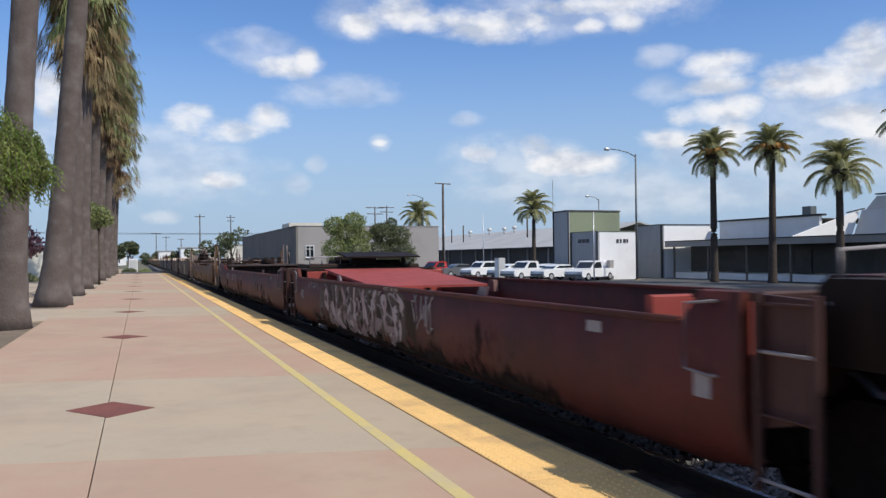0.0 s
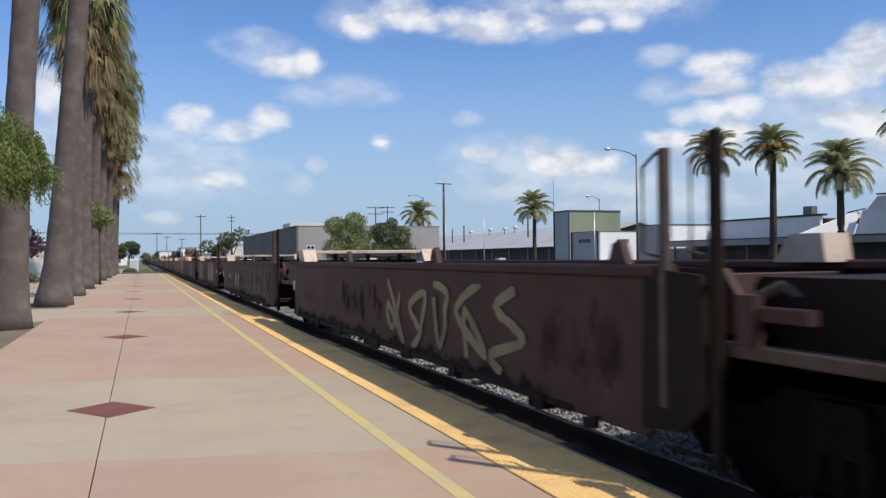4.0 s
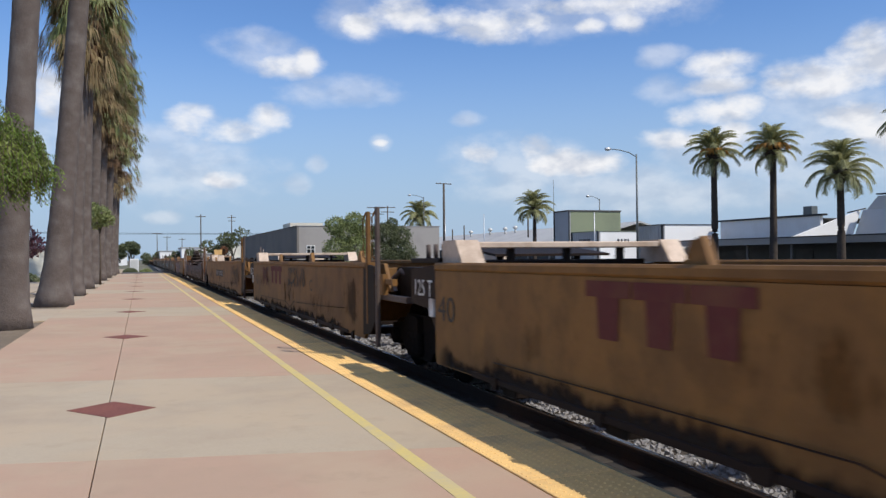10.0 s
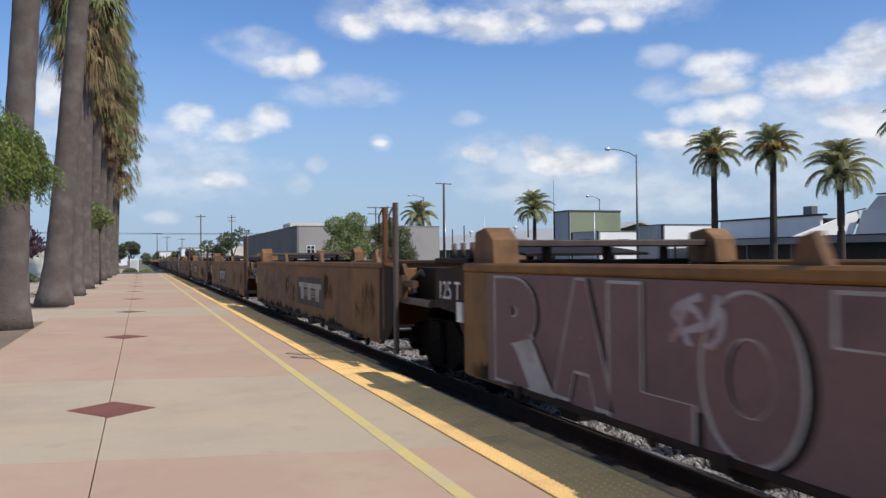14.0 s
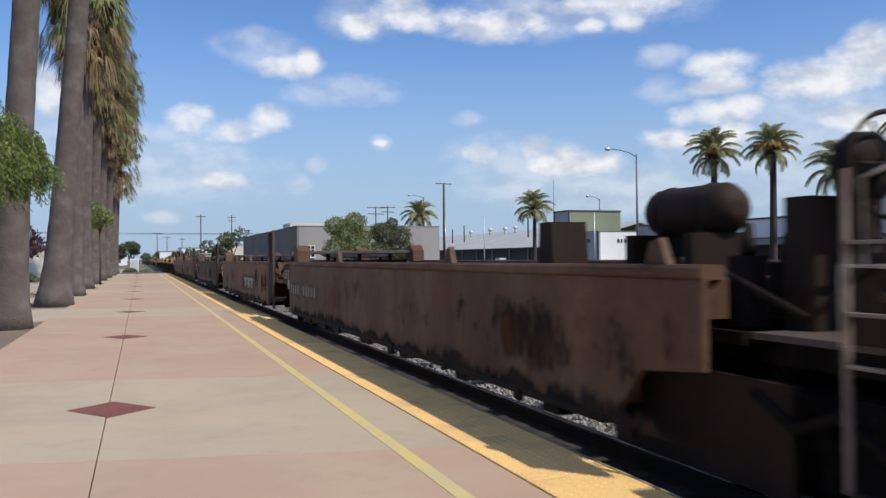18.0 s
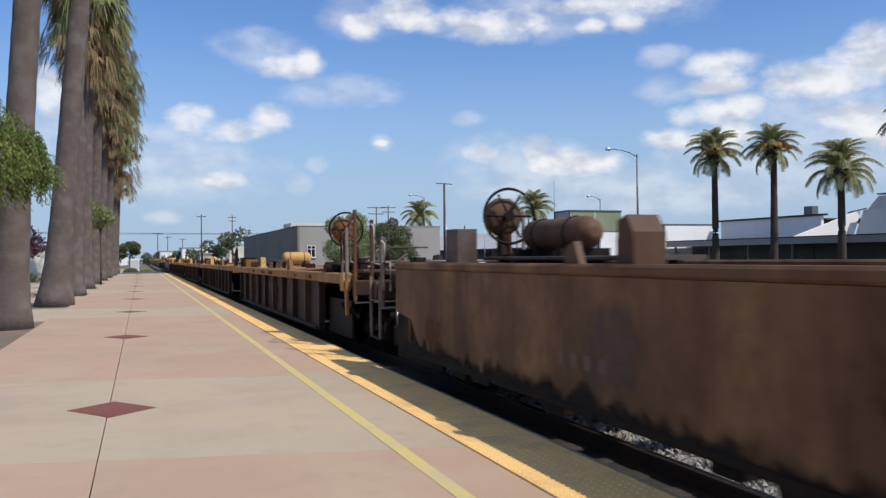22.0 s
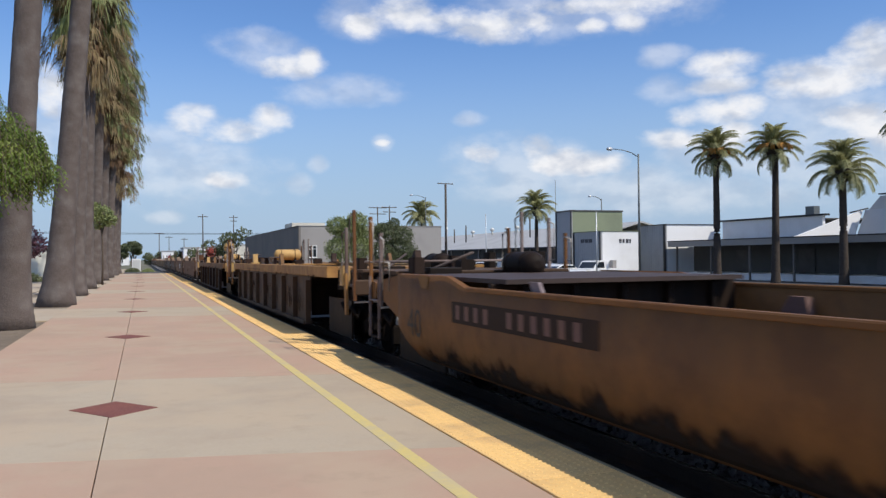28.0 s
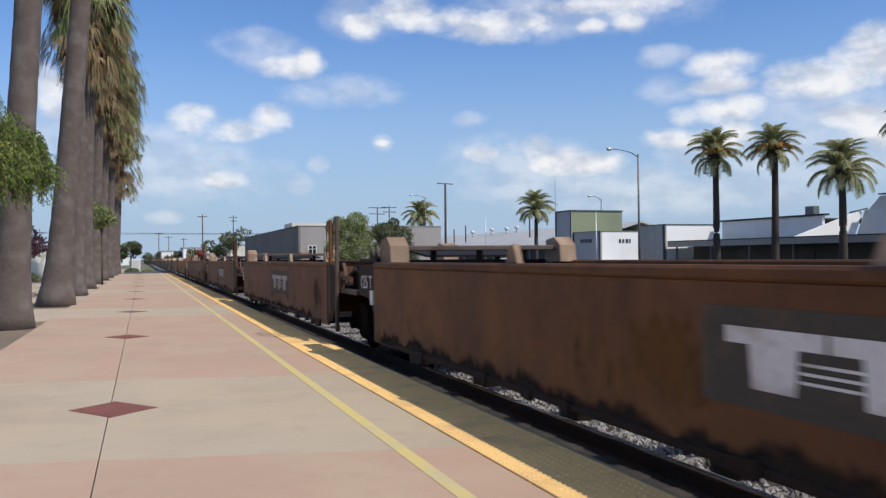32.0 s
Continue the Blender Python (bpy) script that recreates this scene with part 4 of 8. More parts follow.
date_palm((44.73, 48.37, -0.9), 10.5, 2.2, 2, TALL)
date_palm((45.84, 43.07, -0.9), 8.4, 2.5, 3, "date palm with wide arching grey-green fronds", False)
date_palm((45.4, 36.2, -0.9), 10.6, 2.6, 4, TALL)
date_palm((49.3, 96.8, -0.9), 8.9, 2.9, 5, "lower date palm before a long warehouse", False)
date_palm((48.5, 142, -0.9), 10.2, 3.6, 6, "distant date palm behind a grey building", False)


# ---- buildings across the tracks ----
def block(parent, name, x0, y0, z0, x1, y1, z1, m, label=""):
    return part(name, Shape().bar(x0, y0, z0, x1, y1, z1, 0.03), m, parent, label=label)


def walls(parent, x0, y0, x1, y1, z0, z1, m, th=0.25, mats=None):
    """Four walls butted end to end: west, south, east, north."""
    mats = mats or (m, m, m, m)
    part("wall", Shape().box(x0, y0, z0, x0 + th, y1, z1), mats[0], parent)
    part("wall", Shape().box(x0 + th, y0, z0, x1 - th, y0 + th, z1), mats[1], parent)
    part("wall", Shape().box(x1 - th, y0, z0, x1, y1, z1), mats[2], parent)
    part("wall", Shape().box(x0 + th, y1 - th, z0, x1 - th, y1, z1), mats[3], parent)


def window_unit(parent, x, y, z, w, h, facing="south"):
    """A white-framed window standing 4 cm proud of a wall."""
    def frame_shape():
        s = Shape()
        t = 0.09
        s.box(-w / 2, -0.05, 0, -w / 2 + t, 0.05, h).box(w / 2 - t, -0.05, 0, w / 2, 0.05, h)
        s.box(-w / 2 + t, -0.05, 0, w / 2 - t, 0.05, t).box(-w / 2 + t, -0.05, h - t, w / 2 - t, 0.05, h)
        s.box(-t / 2, -0.05, t, t / 2, 0.05, h - t).box(-w / 2 + t, -0.05, h * 0.68, w / 2 - t, 0.045, h * 0.68 + 0.07)
        return s
    rz = 0 if facing == "south" else 90
    win = part("window", frame_shape(), "wall_white", parent, (x, y, z), (0, 0, rz), "white window frame")
    part("pane", Shape().box(-w / 2 + 0.09, -0.012, 0.09, w / 2 - 0.09, 0.012, h - 0.09), "car_glass", win)
    part("sill", Shape().bar(-w / 2 - 0.06, -0.14, -0.07, w / 2 + 0.06, 0.02, -0.005), "wall_white", win)


grey = thing("grey_building", "grey stucco commercial building with flat roof and white windows", "building", (0, 0, 0))
# West wall and its coping take the darker copy for their shaded side.
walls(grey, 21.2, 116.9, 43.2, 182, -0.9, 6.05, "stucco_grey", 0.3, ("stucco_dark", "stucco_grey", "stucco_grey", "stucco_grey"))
part("roof", Shape().box(21.5, 117.2, 5.5, 42.9, 181.7, 5.7), "roof_dark", grey)
part("coping", Shape().box(21.12, 116.82, 6.054, 43.28, 117.25, 6.16), "stucco_grey", grey)
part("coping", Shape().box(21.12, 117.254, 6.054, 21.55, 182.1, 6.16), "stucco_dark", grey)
block(grey, "roof_room", 22.0, 127, 5.704, 27.2, 134, 7.0, "wall_cream", "cream roof structure")
window_unit(grey, 23.2, 116.84, 1.5, 1.25, 1.75)
window_unit(grey, 32.4, 116.84, 1.6, 1.25, 1.75)
window_unit(grey, 37.2, 116.84, 1.6, 1.25, 1.75)

wh = thing("long_warehouse", "long low warehouse with pale sloping roof and dark shaded wall", "warehouse")
# West wall painted dark for shade under the eave; the south one is white.
part("wall", Shape().box(62, 112, -0.9, 62.4, 231, 2.62), "wall_shaded", wh)
part("wall", Shape().box(62.404, 112, -0.9, 90, 112.4, 2.6), "wall_white", wh)
part("roof", Shape().prism([(61.3, 2.62), (76, 6.6), (91, 2.62), (91, 2.86), (76, 6.85), (61.3, 2.86)], "y", 111.5, 232), "roof_pale", wh, label="pale corrugated sloping roof")
part("gutter", Shape().bar(61.1, 111.5, 2.58, 61.29, 232, 2.84), "trim_dark", wh)
for i in range(8):
    part("bay_post", Shape().bar(61.7, 116 + i * 7.5, -0.9, 61.95, 116.3 + i * 7.5, 2.8), "stucco_grey", wh)


def vent():
    return Shape().tube((0, 0, 0), (0, 0, 0.9), 0.22, n=12).lathe((0, 0, 0.85), (0, 0, 1), [(0, 0.25), (0.15, 0.5), (0.45, 0.52), (0.7, 0.2)], 12)


for x, y in ((73, 176), (74, 167), (73.5, 158), (74, 154)):
    z = 2.8 + (x - 61.3) * 0.271
    part("roof_vent", vent, "box_metal", wh, (x, y, z), key="vent", label="pale rooftop ventilator")
for x, y, h in ((66, 163, 2.6), (67, 134, 2.8), (66, 170, 2.0)):
    part("vent_pipe", Shape().tube((x, y, 3.1 + (x - 61.3) * 0.30), (x, y, 4.4 + h + (x - 61.3) * 0.25), 0.14), "pole_wood", wh)

gb = thing("green_building", "tall narrow building with green side and pale shaded front", "building")
# West walls here and on the white blocks have shade in their colour.
walls(gb, 41.05, 72.81, 47.2, 75.9, -0.9, 5.9, "wall_green", 0.2, ("siding_shaded", "wall_green", "wall_green", "wall_green"))
part("roof", Shape().box(40.98, 72.74, 5.904, 47.27, 75.97, 6.04), "roof_dark", gb)
part("corner_trim", Shape().box(40.98, 72.72, -0.9, 41.10, 72.80, 5.9), "trim_dark", gb)
part("corner_trim", Shape().box(40.96, 75.8, -0.9, 41.04, 75.95, 5.9), "trim_dark", gb)

wb = thing("white_building", "white low building with dark sign bars", "building")
walls(wb, 39.29, 64.28, 43.5, 69.1, -0.9, 3.55, "wall_white", 0.2, ("siding_shaded", "wall_white", "wall_white", "wall_white"))
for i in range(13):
    part("siding_batten", Shape().box(39.262, 64.55 + i * 0.35, -0.9, 39.288, 64.60 + i * 0.35, 3.5), "siding_shaded", wb)
part("roof", Shape().box(39.22, 64.22, 3.554, 43.56, 69.16, 3.62), "wall_green", wb)
part("corner_trim", Shape().box(39.20, 64.20, -0.9, 39.28, 64.36, 3.55), "trim_dark", wb)
part("corner_trim", Shape().box(39.20, 69.0, -0.9, 39.28, 69.2, 3.55), "trim_dark", wb)
for i, w in enumerate((0.30, 0.22, 0.34, 0.2, 0.26, 0.24)):
    part("sign_bar", Shape().box(39.24, 65.7 + i * 0.36, 2.55, 39.286, 65.7 + i * 0.36 + w, 2.9), "sign_dark", wb)
for i, w in enumerate((0.22, 0.18, 0.26, 0.16)):
    part("sign_bar", Shape().box(41.3 + i * 0.36, 64.24, 2.5, 41.3 + i * 0.36 + w, 64.276, 2.85), "sign_dark", wb)
part("utility_box", Shape().bar(40.2, 63.7, -0.9, 40.6, 64.2, 0.9), "stucco_grey", wb)

wb2 = thing("white_annex", "white block building with dark corner beside a dock", "building")
walls(wb2, 47.3, 65.6, 53.3, 70.2, -0.9, 4.25, "wall_white", 0.2, ("siding_shaded", "wall_white", "wall_white", "wall_white"))
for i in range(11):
    part("siding_batten", Shape().box(47.262, 65.95 + i * 0.38, -0.9, 47.298, 66.0 + i * 0.38, 4.2), "siding_shaded", wb2)
part("roof", Shape().box(47.22, 65.53, 4.254, 53.4, 70.3, 4.32), "trim_dark", wb2)
part("corner_trim", Shape().box(47.18, 65.5, -0.9, 47.29, 65.75, 4.25), "trim_dark", wb2)

dock = thing("loading_warehouse", "warehouse with long dark canopy and white plinth", "warehouse")
part("wall", Shape().box(50.6, 22, -0.9, 50.9, 65.2, 2.55), "wall_white", dock)
# Shade under the canopy is put into this wall's dark colour.
part("dark_wall", Shape().box(50.3, 22, -0.25, 50.58, 65.2, 2.2), "wall_shaded", dock, label="recessed wall with openings under the canopy, its shade in the dark colour")
part("plinth", Shape().bar(48.4, 22, -0.9, 48.7, 65.2, -0.33), "wall_white", dock)
part("canopy", Shape().prism([(47.4, 2.12), (50.6, 2.42), (50.6, 2.60), (47.4, 2.52)], "y", 22, 65.2), "roof_dark", dock)
part("canopy_edge", Shape().bar(47.3, 22, 2.08, 47.39, 65.2, 2.58), "stucco_grey", dock, label="grey canopy fascia")
part("canopy_cap", Shape().bar(47.24, 22, 2.584, 47.5, 65.2, 2.66), "trim_dark", dock)
for i in range(9):
    part("canopy_post", Shape().bar(47.6, 25 + i * 4.9, -0.9, 47.75, 25.15 + i * 4.9, 2.1), "stucco_dark", dock)
for i in range(5):
    part("dock_door", Shape().bar(50.2, 27.5 + i * 7.5, -0.3, 50.29, 29.2 + i * 7.5, 1.7), "roof_dark", dock)
part("upper_wall", Shape().box(53.4, 52.3, 2.6, 53.7, 64.75, 4.50), "wall_white", dock, label="pale shaded upper wall")
part("upper_wall", Shape().box(53.704, 64.45, 2.6, 66, 64.75, 4.50), "wall_white", dock)
part("parapet_cap", Shape().bar(53.25, 52.0, 4.504, 53.9, 64.9, 4.66), "trim_dark", dock)
part("parapet_cap", Shape().bar(53.904, 64.3, 4.504, 66.1, 64.9, 4.66), "trim_dark", dock)
part("flat_roof", Shape().box(53.704, 52.3, 4.2, 66, 64.44, 4.3), "roof_dark", dock)
part("low_roof", Shape().box(50.3, 22.0, 2.62, 53.39, 65.2, 2.72), "roof_dark", dock)
part("gable", Shape().prism([(50.0, 2.73), (56.35, 2.73), (57.3, 4.95), (56.6, 4.75)], "y", 51.75, 52.0), "wall_white", dock, label="sunlit white gable with a sloping top edge")
part("side_wall", Shape().prism([(56.4, 2.73), (57.4, 4.98), (57.7, 4.98), (56.7, 2.73)], "y", 20.0, 51.6), "stucco_pale", dock, label="pale grey leaning side wall")
part("upper_wall", Shape().prism([(22.0, 4.99), (51.2, 4.99), (50.1, 6.05), (22.0, 6.15)], "x", 57.4, 57.7), "stucco_pale", dock)
part("parapet_cap", Shape().bar(57.3, 22.0, 6.16, 57.9, 50.2, 6.26), "trim_dark", dock)
part("parapet_cap", Shape().tube((56.2, 52.1, 4.75), (57.5, 51.4, 5.1), 0.06), "trim_dark", dock)
part("roof_unit", Shape().bar(56.6, 56.4, 4.3, 57.3, 57.4, 5.6), "pole_steel", dock)

sh = thing("white_shed", "low white building beyond the palms", "building")
walls(sh, -15, 92, -8.2, 99, -0.8, 2.6, "wall_cream")
part("roof", Shape().box(-15.2, 91.8, 2.604, -8.0, 99.2, 2.8), "roof_pale", sh)
for x0, y0, x1, y1, h, m in ((10.5, 232, 20.5, 250, 4.6, "wall_white"), (23.5, 236, 29, 250, 5.4, "wall_cream"), (5.5, 262, 9.5, 275, 4.0, "wall_white"), (12.5, 190, 15.0, 199, 2.6, "stucco_grey"), (-14, 260, -4, 280, 3.6, "wall_white")):
    fb = thing("distant_building", "small pale building far along the tracks", "building")
    walls(fb, x0, y0, x1, y1, -0.9, h, m)
    part("roof", Shape().box(x0 - 0.2, y0 - 0.2, h + 0.004, x1 + 0.2, y1 + 0.2, h + 0.25), "roof_pale", fb)
    for k in range(3):
        window_unit(fb, x0 + (x1 - x0) * (0.2 + 0.3 * k), y0 - 0.06, 0.6, 1.1, 1.4)
cab = thing("signal_cabinet", "small white cabinet at the end of the platform", "cabinet", (-0.9, 128, -0.6))
part("body", Shape().bar(-0.6, -0.4, 0, 0.6, 0.4, 2.2), "wall_white", cab)
part("door", Shape().bar(-0.5, -0.44, 0.2, 0.5, -0.404, 2.0), "box_metal", cab)

# ---- poles and lamps ----
def street_lamp(loc, h, arm, label="tall steel street lamp with curved arm"):
    t = thing("street_lamp", label, "street lamp", loc)
    part("pole", Shape().tube((0, 0, 0), (0, 0, h), 0.115, 0.07), "pole_steel", t)
    part("base", Shape().bar(-0.2, -0.2, -0.05, 0.2, 0.2, 0.12), "concrete_edge", t)
    pts = [(0, 0, h - 0.25), (-arm * 0.3, 0, h + 0.12), (-arm * 0.65, 0, h + 0.30), (-arm, 0, h + 0.36)]
    part("arm", Shape().path(pts, [0.05, 0.045, 0.04, 0.035], 8), "pole_steel", t)
    part("head", Shape().lathe((-arm - 0.62, 0, h + 0.33), (1, 0, 0.05), [(0, 0.05), (0.1, 0.14), (0.4, 0.17), (0.62, 0.07)], 10), "lamp_head", t)
    return t


street_lamp((41.0, 60.6, -0.9), 11.15, 2.6)
street_lamp((48.4, 139, -0.9), 13.2, 2.4)
street_lamp((62.0, 101, -0.9), 10.4, 1.6)


def utility_pole(loc, h, arms, turn=0, r=0.15, label="wooden utility pole with crossarms"):
    t = thing("utility_pole", label, "utility pole", loc, turn)
    part("pole", Shape().tube((0, 0, -0.2), (0, 0, h), r, r * 0.7), "pole_wood", t)
    for z, w in arms:
        part("crossarm", Shape().bar(-w, -0.06, z - 0.07, w, 0.06, z + 0.07), "pole_wood", t)
        for x in (-w * 0.9, -w * 0.45, w * 0.45, w * 0.9):
            part("insulator", lambda: Shape().lathe((0, 0, 0), (0, 0, 1), [(0, 0.03), (0.05, 0.06), (0.14, 0.05), (0.17, 0.02)], 8), "box_metal", t, (x, 0, z + 0.07), key="insulator")
    return t


utility_pole((47.5, 126.2, -0.9), 14.6, [(14.5, 1.6)], 15, 0.24)
utility_pole((11.9, 177, -0.9), 11.8, [(11.3, 1.0)])
utility_pole((21.1, 205, -0.9), 13.2, [(12.6, 1.0), (11.7, 0.8)])
utility_pole((5.0, 276, -0.9), 11.1, [(10.8, 1.6)])
utility_pole((12.0, 262, -0.9), 9.0, [(8.6, 1.0)])
utility_pole((9.0, 310, -0.9), 11.0, [(10.5, 1.3)])
utility_pole((43.0, 152, -0.9), 12.2, [(12.0, 1.9), (10.8, 1.7)], 10)
utility_pole((45.4, 152, -0.9), 12.4, [(12.1, 1.6), (11.2, 1.4)], 10)
mast = thing("radio_mast", "thin grey mast behind the warehouse", "mast", (59.9, 110.9, -0.9))
part("pole", Shape().tube((0, 0, 0), (0, 0, 14.0), 0.09, 0.03), "pole_steel", mast)
for x, y, h in ((36.6, 60.5, 6.0), (35.8, 82.5, 7.0), (45.0, 119, 8.5)):
    pp = thing("flag_pole", "thin pale metal pole beside the lot", "pole", (x, y, -0.9))
    part("pole", Shape().tube((0, 0, 0), (0, 0, h), 0.06, 0.04), "lamp_head", pp)
    part("base", Shape().bar(-0.15, -0.15, -0.02, 0.15, 0.15, 0.1), "concrete_edge", pp)
wires = Shape()
for z in (9.9, 9.6):
    pts = [(-60 + i * 12.0, 268 + i * 0.9, z + 2.0 * ((i - 6) / 6) ** 2 * 0.4) for i in range(13)]
    wires.path(pts, [0.05] * 13, 4)
tagged(part("overhead_wires", wires, "wire"), "thin dark overhead wires across the far end", "wires")


# ---- vehicles in the lot ----
def wheel_parts(parent, x, y, r=0.36):
    w = part("wheel", lambda: Shape().lathe((0, -0.1, 0), (0, 1, 0), [(0, r * 0.75), (0.02, r * 0.96), (0.05, r), (0.16, r), (0.19, r * 0.96), (0.2, r * 0.75)], 16), "rubber", parent, (x, y, r), key=("tyre", r))
    part("rim", lambda: Shape().lathe((0, -0.112, 0), (0, 1, 0), [(0, r * 0.3), (0.02, r * 0.6), (0.224, r * 0.6)], 12), "lamp_head", w, key=("rim", r))


def vehicle(kind, paint, loc, rz, label):
    """A car or pickup, nose towards +x, on its wheels."""
    v = thing(kind, label, "car" if kind != "pickup_truck" else "truck", loc, rz, "vehicles in the parking lot")
    L, W = (5.4, 0.95) if kind == "pickup_truck" else (4.6, 0.9)
    h = L / 2
    lo = [(-h, 0.45), (-h + 0.05, 0.35), (h - 0.2, 0.33), (h, 0.5), (h - 0.02, 0.85), (h - 0.25, 0.98), (h - 1.45, 1.08)]
    if kind == "pickup_truck":
        lo += [(h - 1.5, 1.1), (-h + 0.02, 1.08)]
        roof = [(h - 1.5, 1.09), (h - 2.15, 1.72), (h - 2.4, 1.78), (h - 3.2, 1.78), (h - 3.45, 1.70), (h - 3.55, 1.09)]
    elif kind == "sport_utility":
        lo += [(-h + 0.02, 1.08)]
        roof = [(h - 1.35, 1.07), (h - 1.95, 1.66), (h - 2.3, 1.74), (-h + 0.5, 1.74), (-h + 0.25, 1.62), (-h + 0.04, 1.07)]
    else:
        lo += [(-h + 0.75, 1.05), (-h + 0.02, 0.98)]
        roof = [(h - 1.25, 1.05), (h - 2.0, 1.42), (h - 2.3, 1.46), (-h + 1.5, 1.46), (-h + 1.2, 1.40), (-h + 0.5, 1.02)]
    part("body", Shape().prism(lo, "y", -W, W), paint, v)
    part("cabin", Shape().prism(roof, "y", -W + 0.1, W - 0.1), paint, v)
    x0, x1, z0, z1 = roof[-1][0] + 0.25, roof[0][0] - 0.35, 1.12, roof[2][1] - 0.14
    for side in (-1, 1):
        y = side * (W - 0.092)
        g = [(x0 + 0.1, z0), (x1, z0), (x1 - 0.45, z1), (x0 + 0.22, z1)]
        part("side_window", Shape().prism(g, "y", min(y, y - side * 0.02), max(y, y - side * 0.02)), "car_glass", v)
        for x in (h - 0.95, -h + 1.0):
            wheel_parts(v, x, side * (W - 0.09))
    d = 0.05
    part("windscreen", Shape().add([(roof[0][0] - 0.02, -W + 0.16, roof[0][1] + 0.06), (roof[0][0] - 0.02, W - 0.16, roof[0][1] + 0.06), (roof[1][0] + d, W - 0.2, roof[1][1] - 0.05), (roof[1][0] + d, -W + 0.2, roof[1][1] - 0.05),
                                    (roof[0][0] - 0.12, -W + 0.16, roof[0][1] + 0.02), (roof[0][0] - 0.12, W - 0.16, roof[0][1] + 0.02), (roof[1][0] - 0.1, W - 0.2, roof[1][1] - 0.09), (roof[1][0] - 0.1, -W + 0.2, roof[1][1] - 0.09)],
                                   [(0, 1, 2, 3), (7, 6, 5, 4), (0, 4, 5, 1), (1, 5, 6, 2), (2, 6, 7, 3), (3, 7, 4, 0)]), "car_glass", v)
    part("bumper", Shape().bar(h - 0.1, -W + 0.05, 0.42, h + 0.06, W - 0.05, 0.62), "car_grey", v)
    part("bumper", Shape().bar(-h - 0.06, -W + 0.05, 0.42, -h + 0.06, W - 0.05, 0.62), "car_grey", v)
    for side in (-1, 1):
        part("headlight", Shape().bar(h - 0.05, side * 0.62 - 0.16, 0.68, h + 0.012, side * 0.62 + 0.16, 0.82), "lamp_head", v)
    return v


VEHICLES = [("pickup_truck", "car_white", 38.0, 63.4, 205, "white pickup truck parked in the lot"), ("sedan", "car_white", 36.0, 66.3, 195, "white car parked in a row"),
            ("sedan", "car_white", 37.6, 71.0, 200, "white car parked in a row"), ("pickup_truck", "car_white", 35.0, 70.2, 200, "white pickup truck parked in a row"),
            ("sport_utility", "car_white", 34.2, 79.4, 200, "white sport utility vehicle in the lot"), ("sedan", "car_grey", 33.2, 84, 190, "dark car parked behind the others"),
            ("pickup_truck", "car_red", 31.0, 84.6, 200, "red pickup truck parked in the lot"), ("sedan", "car_white", 35.6, 75.5, 200, "white car parked in a row"),
            ("sedan", "car_grey", 39.8, 74.5, 200, "dark car parked behind a white one"), ("sport_utility", "car_white", 42.2, 59.5, 190, "white van beside the white building")]
for kind, paint, x, y, rz, label in VEHICLES[:-1]:
    vehicle(kind, paint, (x, y, -0.88), rz, label)
bx = thing("electrical_cabinet", "pale metal cabinet standing in the lot", "cabinet", (33.2, 72.5, -0.88))
part("body", Shape().bar(-0.35, -0.5, 0, 0.35, 0.5, 2.1), "box_metal", bx)
part("door", Shape().bar(-0.385, -0.42, 0.15, -0.354, 0.42, 1.95), "wall_white", bx)


# ---- the train ----
# metres of train that have passed the eye at a given second
RUN = [(0, 0.0), (4, 67.88), (8, 136.76), (12, 206.68), (16, 277.16), (20, 348.07), (24, 419.27), (28, 490.63), (32, 562.15)]
FINE = [True]        # far cars go without their smallest fittings
NEAR = -1.5          # the side towards the platform, from the middle of the track
TRAIN = []


def wheelset(parent, y):
    ax = part("wheelset", lambda: Shape().tube((-0.95, 0, 0), (0.95, 0, 0), 0.085, n=10), "wheel_iron", parent, (0, y, 0.46), key="axle")
    for side in (-1, 1):
        wh_ = part("wheel", lambda: Shape().lathe((-0.07, 0, 0), (1, 0, 0), [(0, 0.12), (0.005, 0.36), (0.03, 0.40), (0.03, 0.455), (0.11, 0.455), (0.112, 0.38), (0.13, 0.16), (0.14, 0.1)], 24), "wheel_iron", ax, (side * 0.7525, 0, 0), key="wheel")
        part("tread", lambda: Shape().lathe((-0.055, 0, 0), (1, 0, 0), [(0.035, 0.452), (0.037, 0.4605), (0.095, 0.4605), (0.097, 0.452)], 24), "wheel_tread", wh_, key="tread")


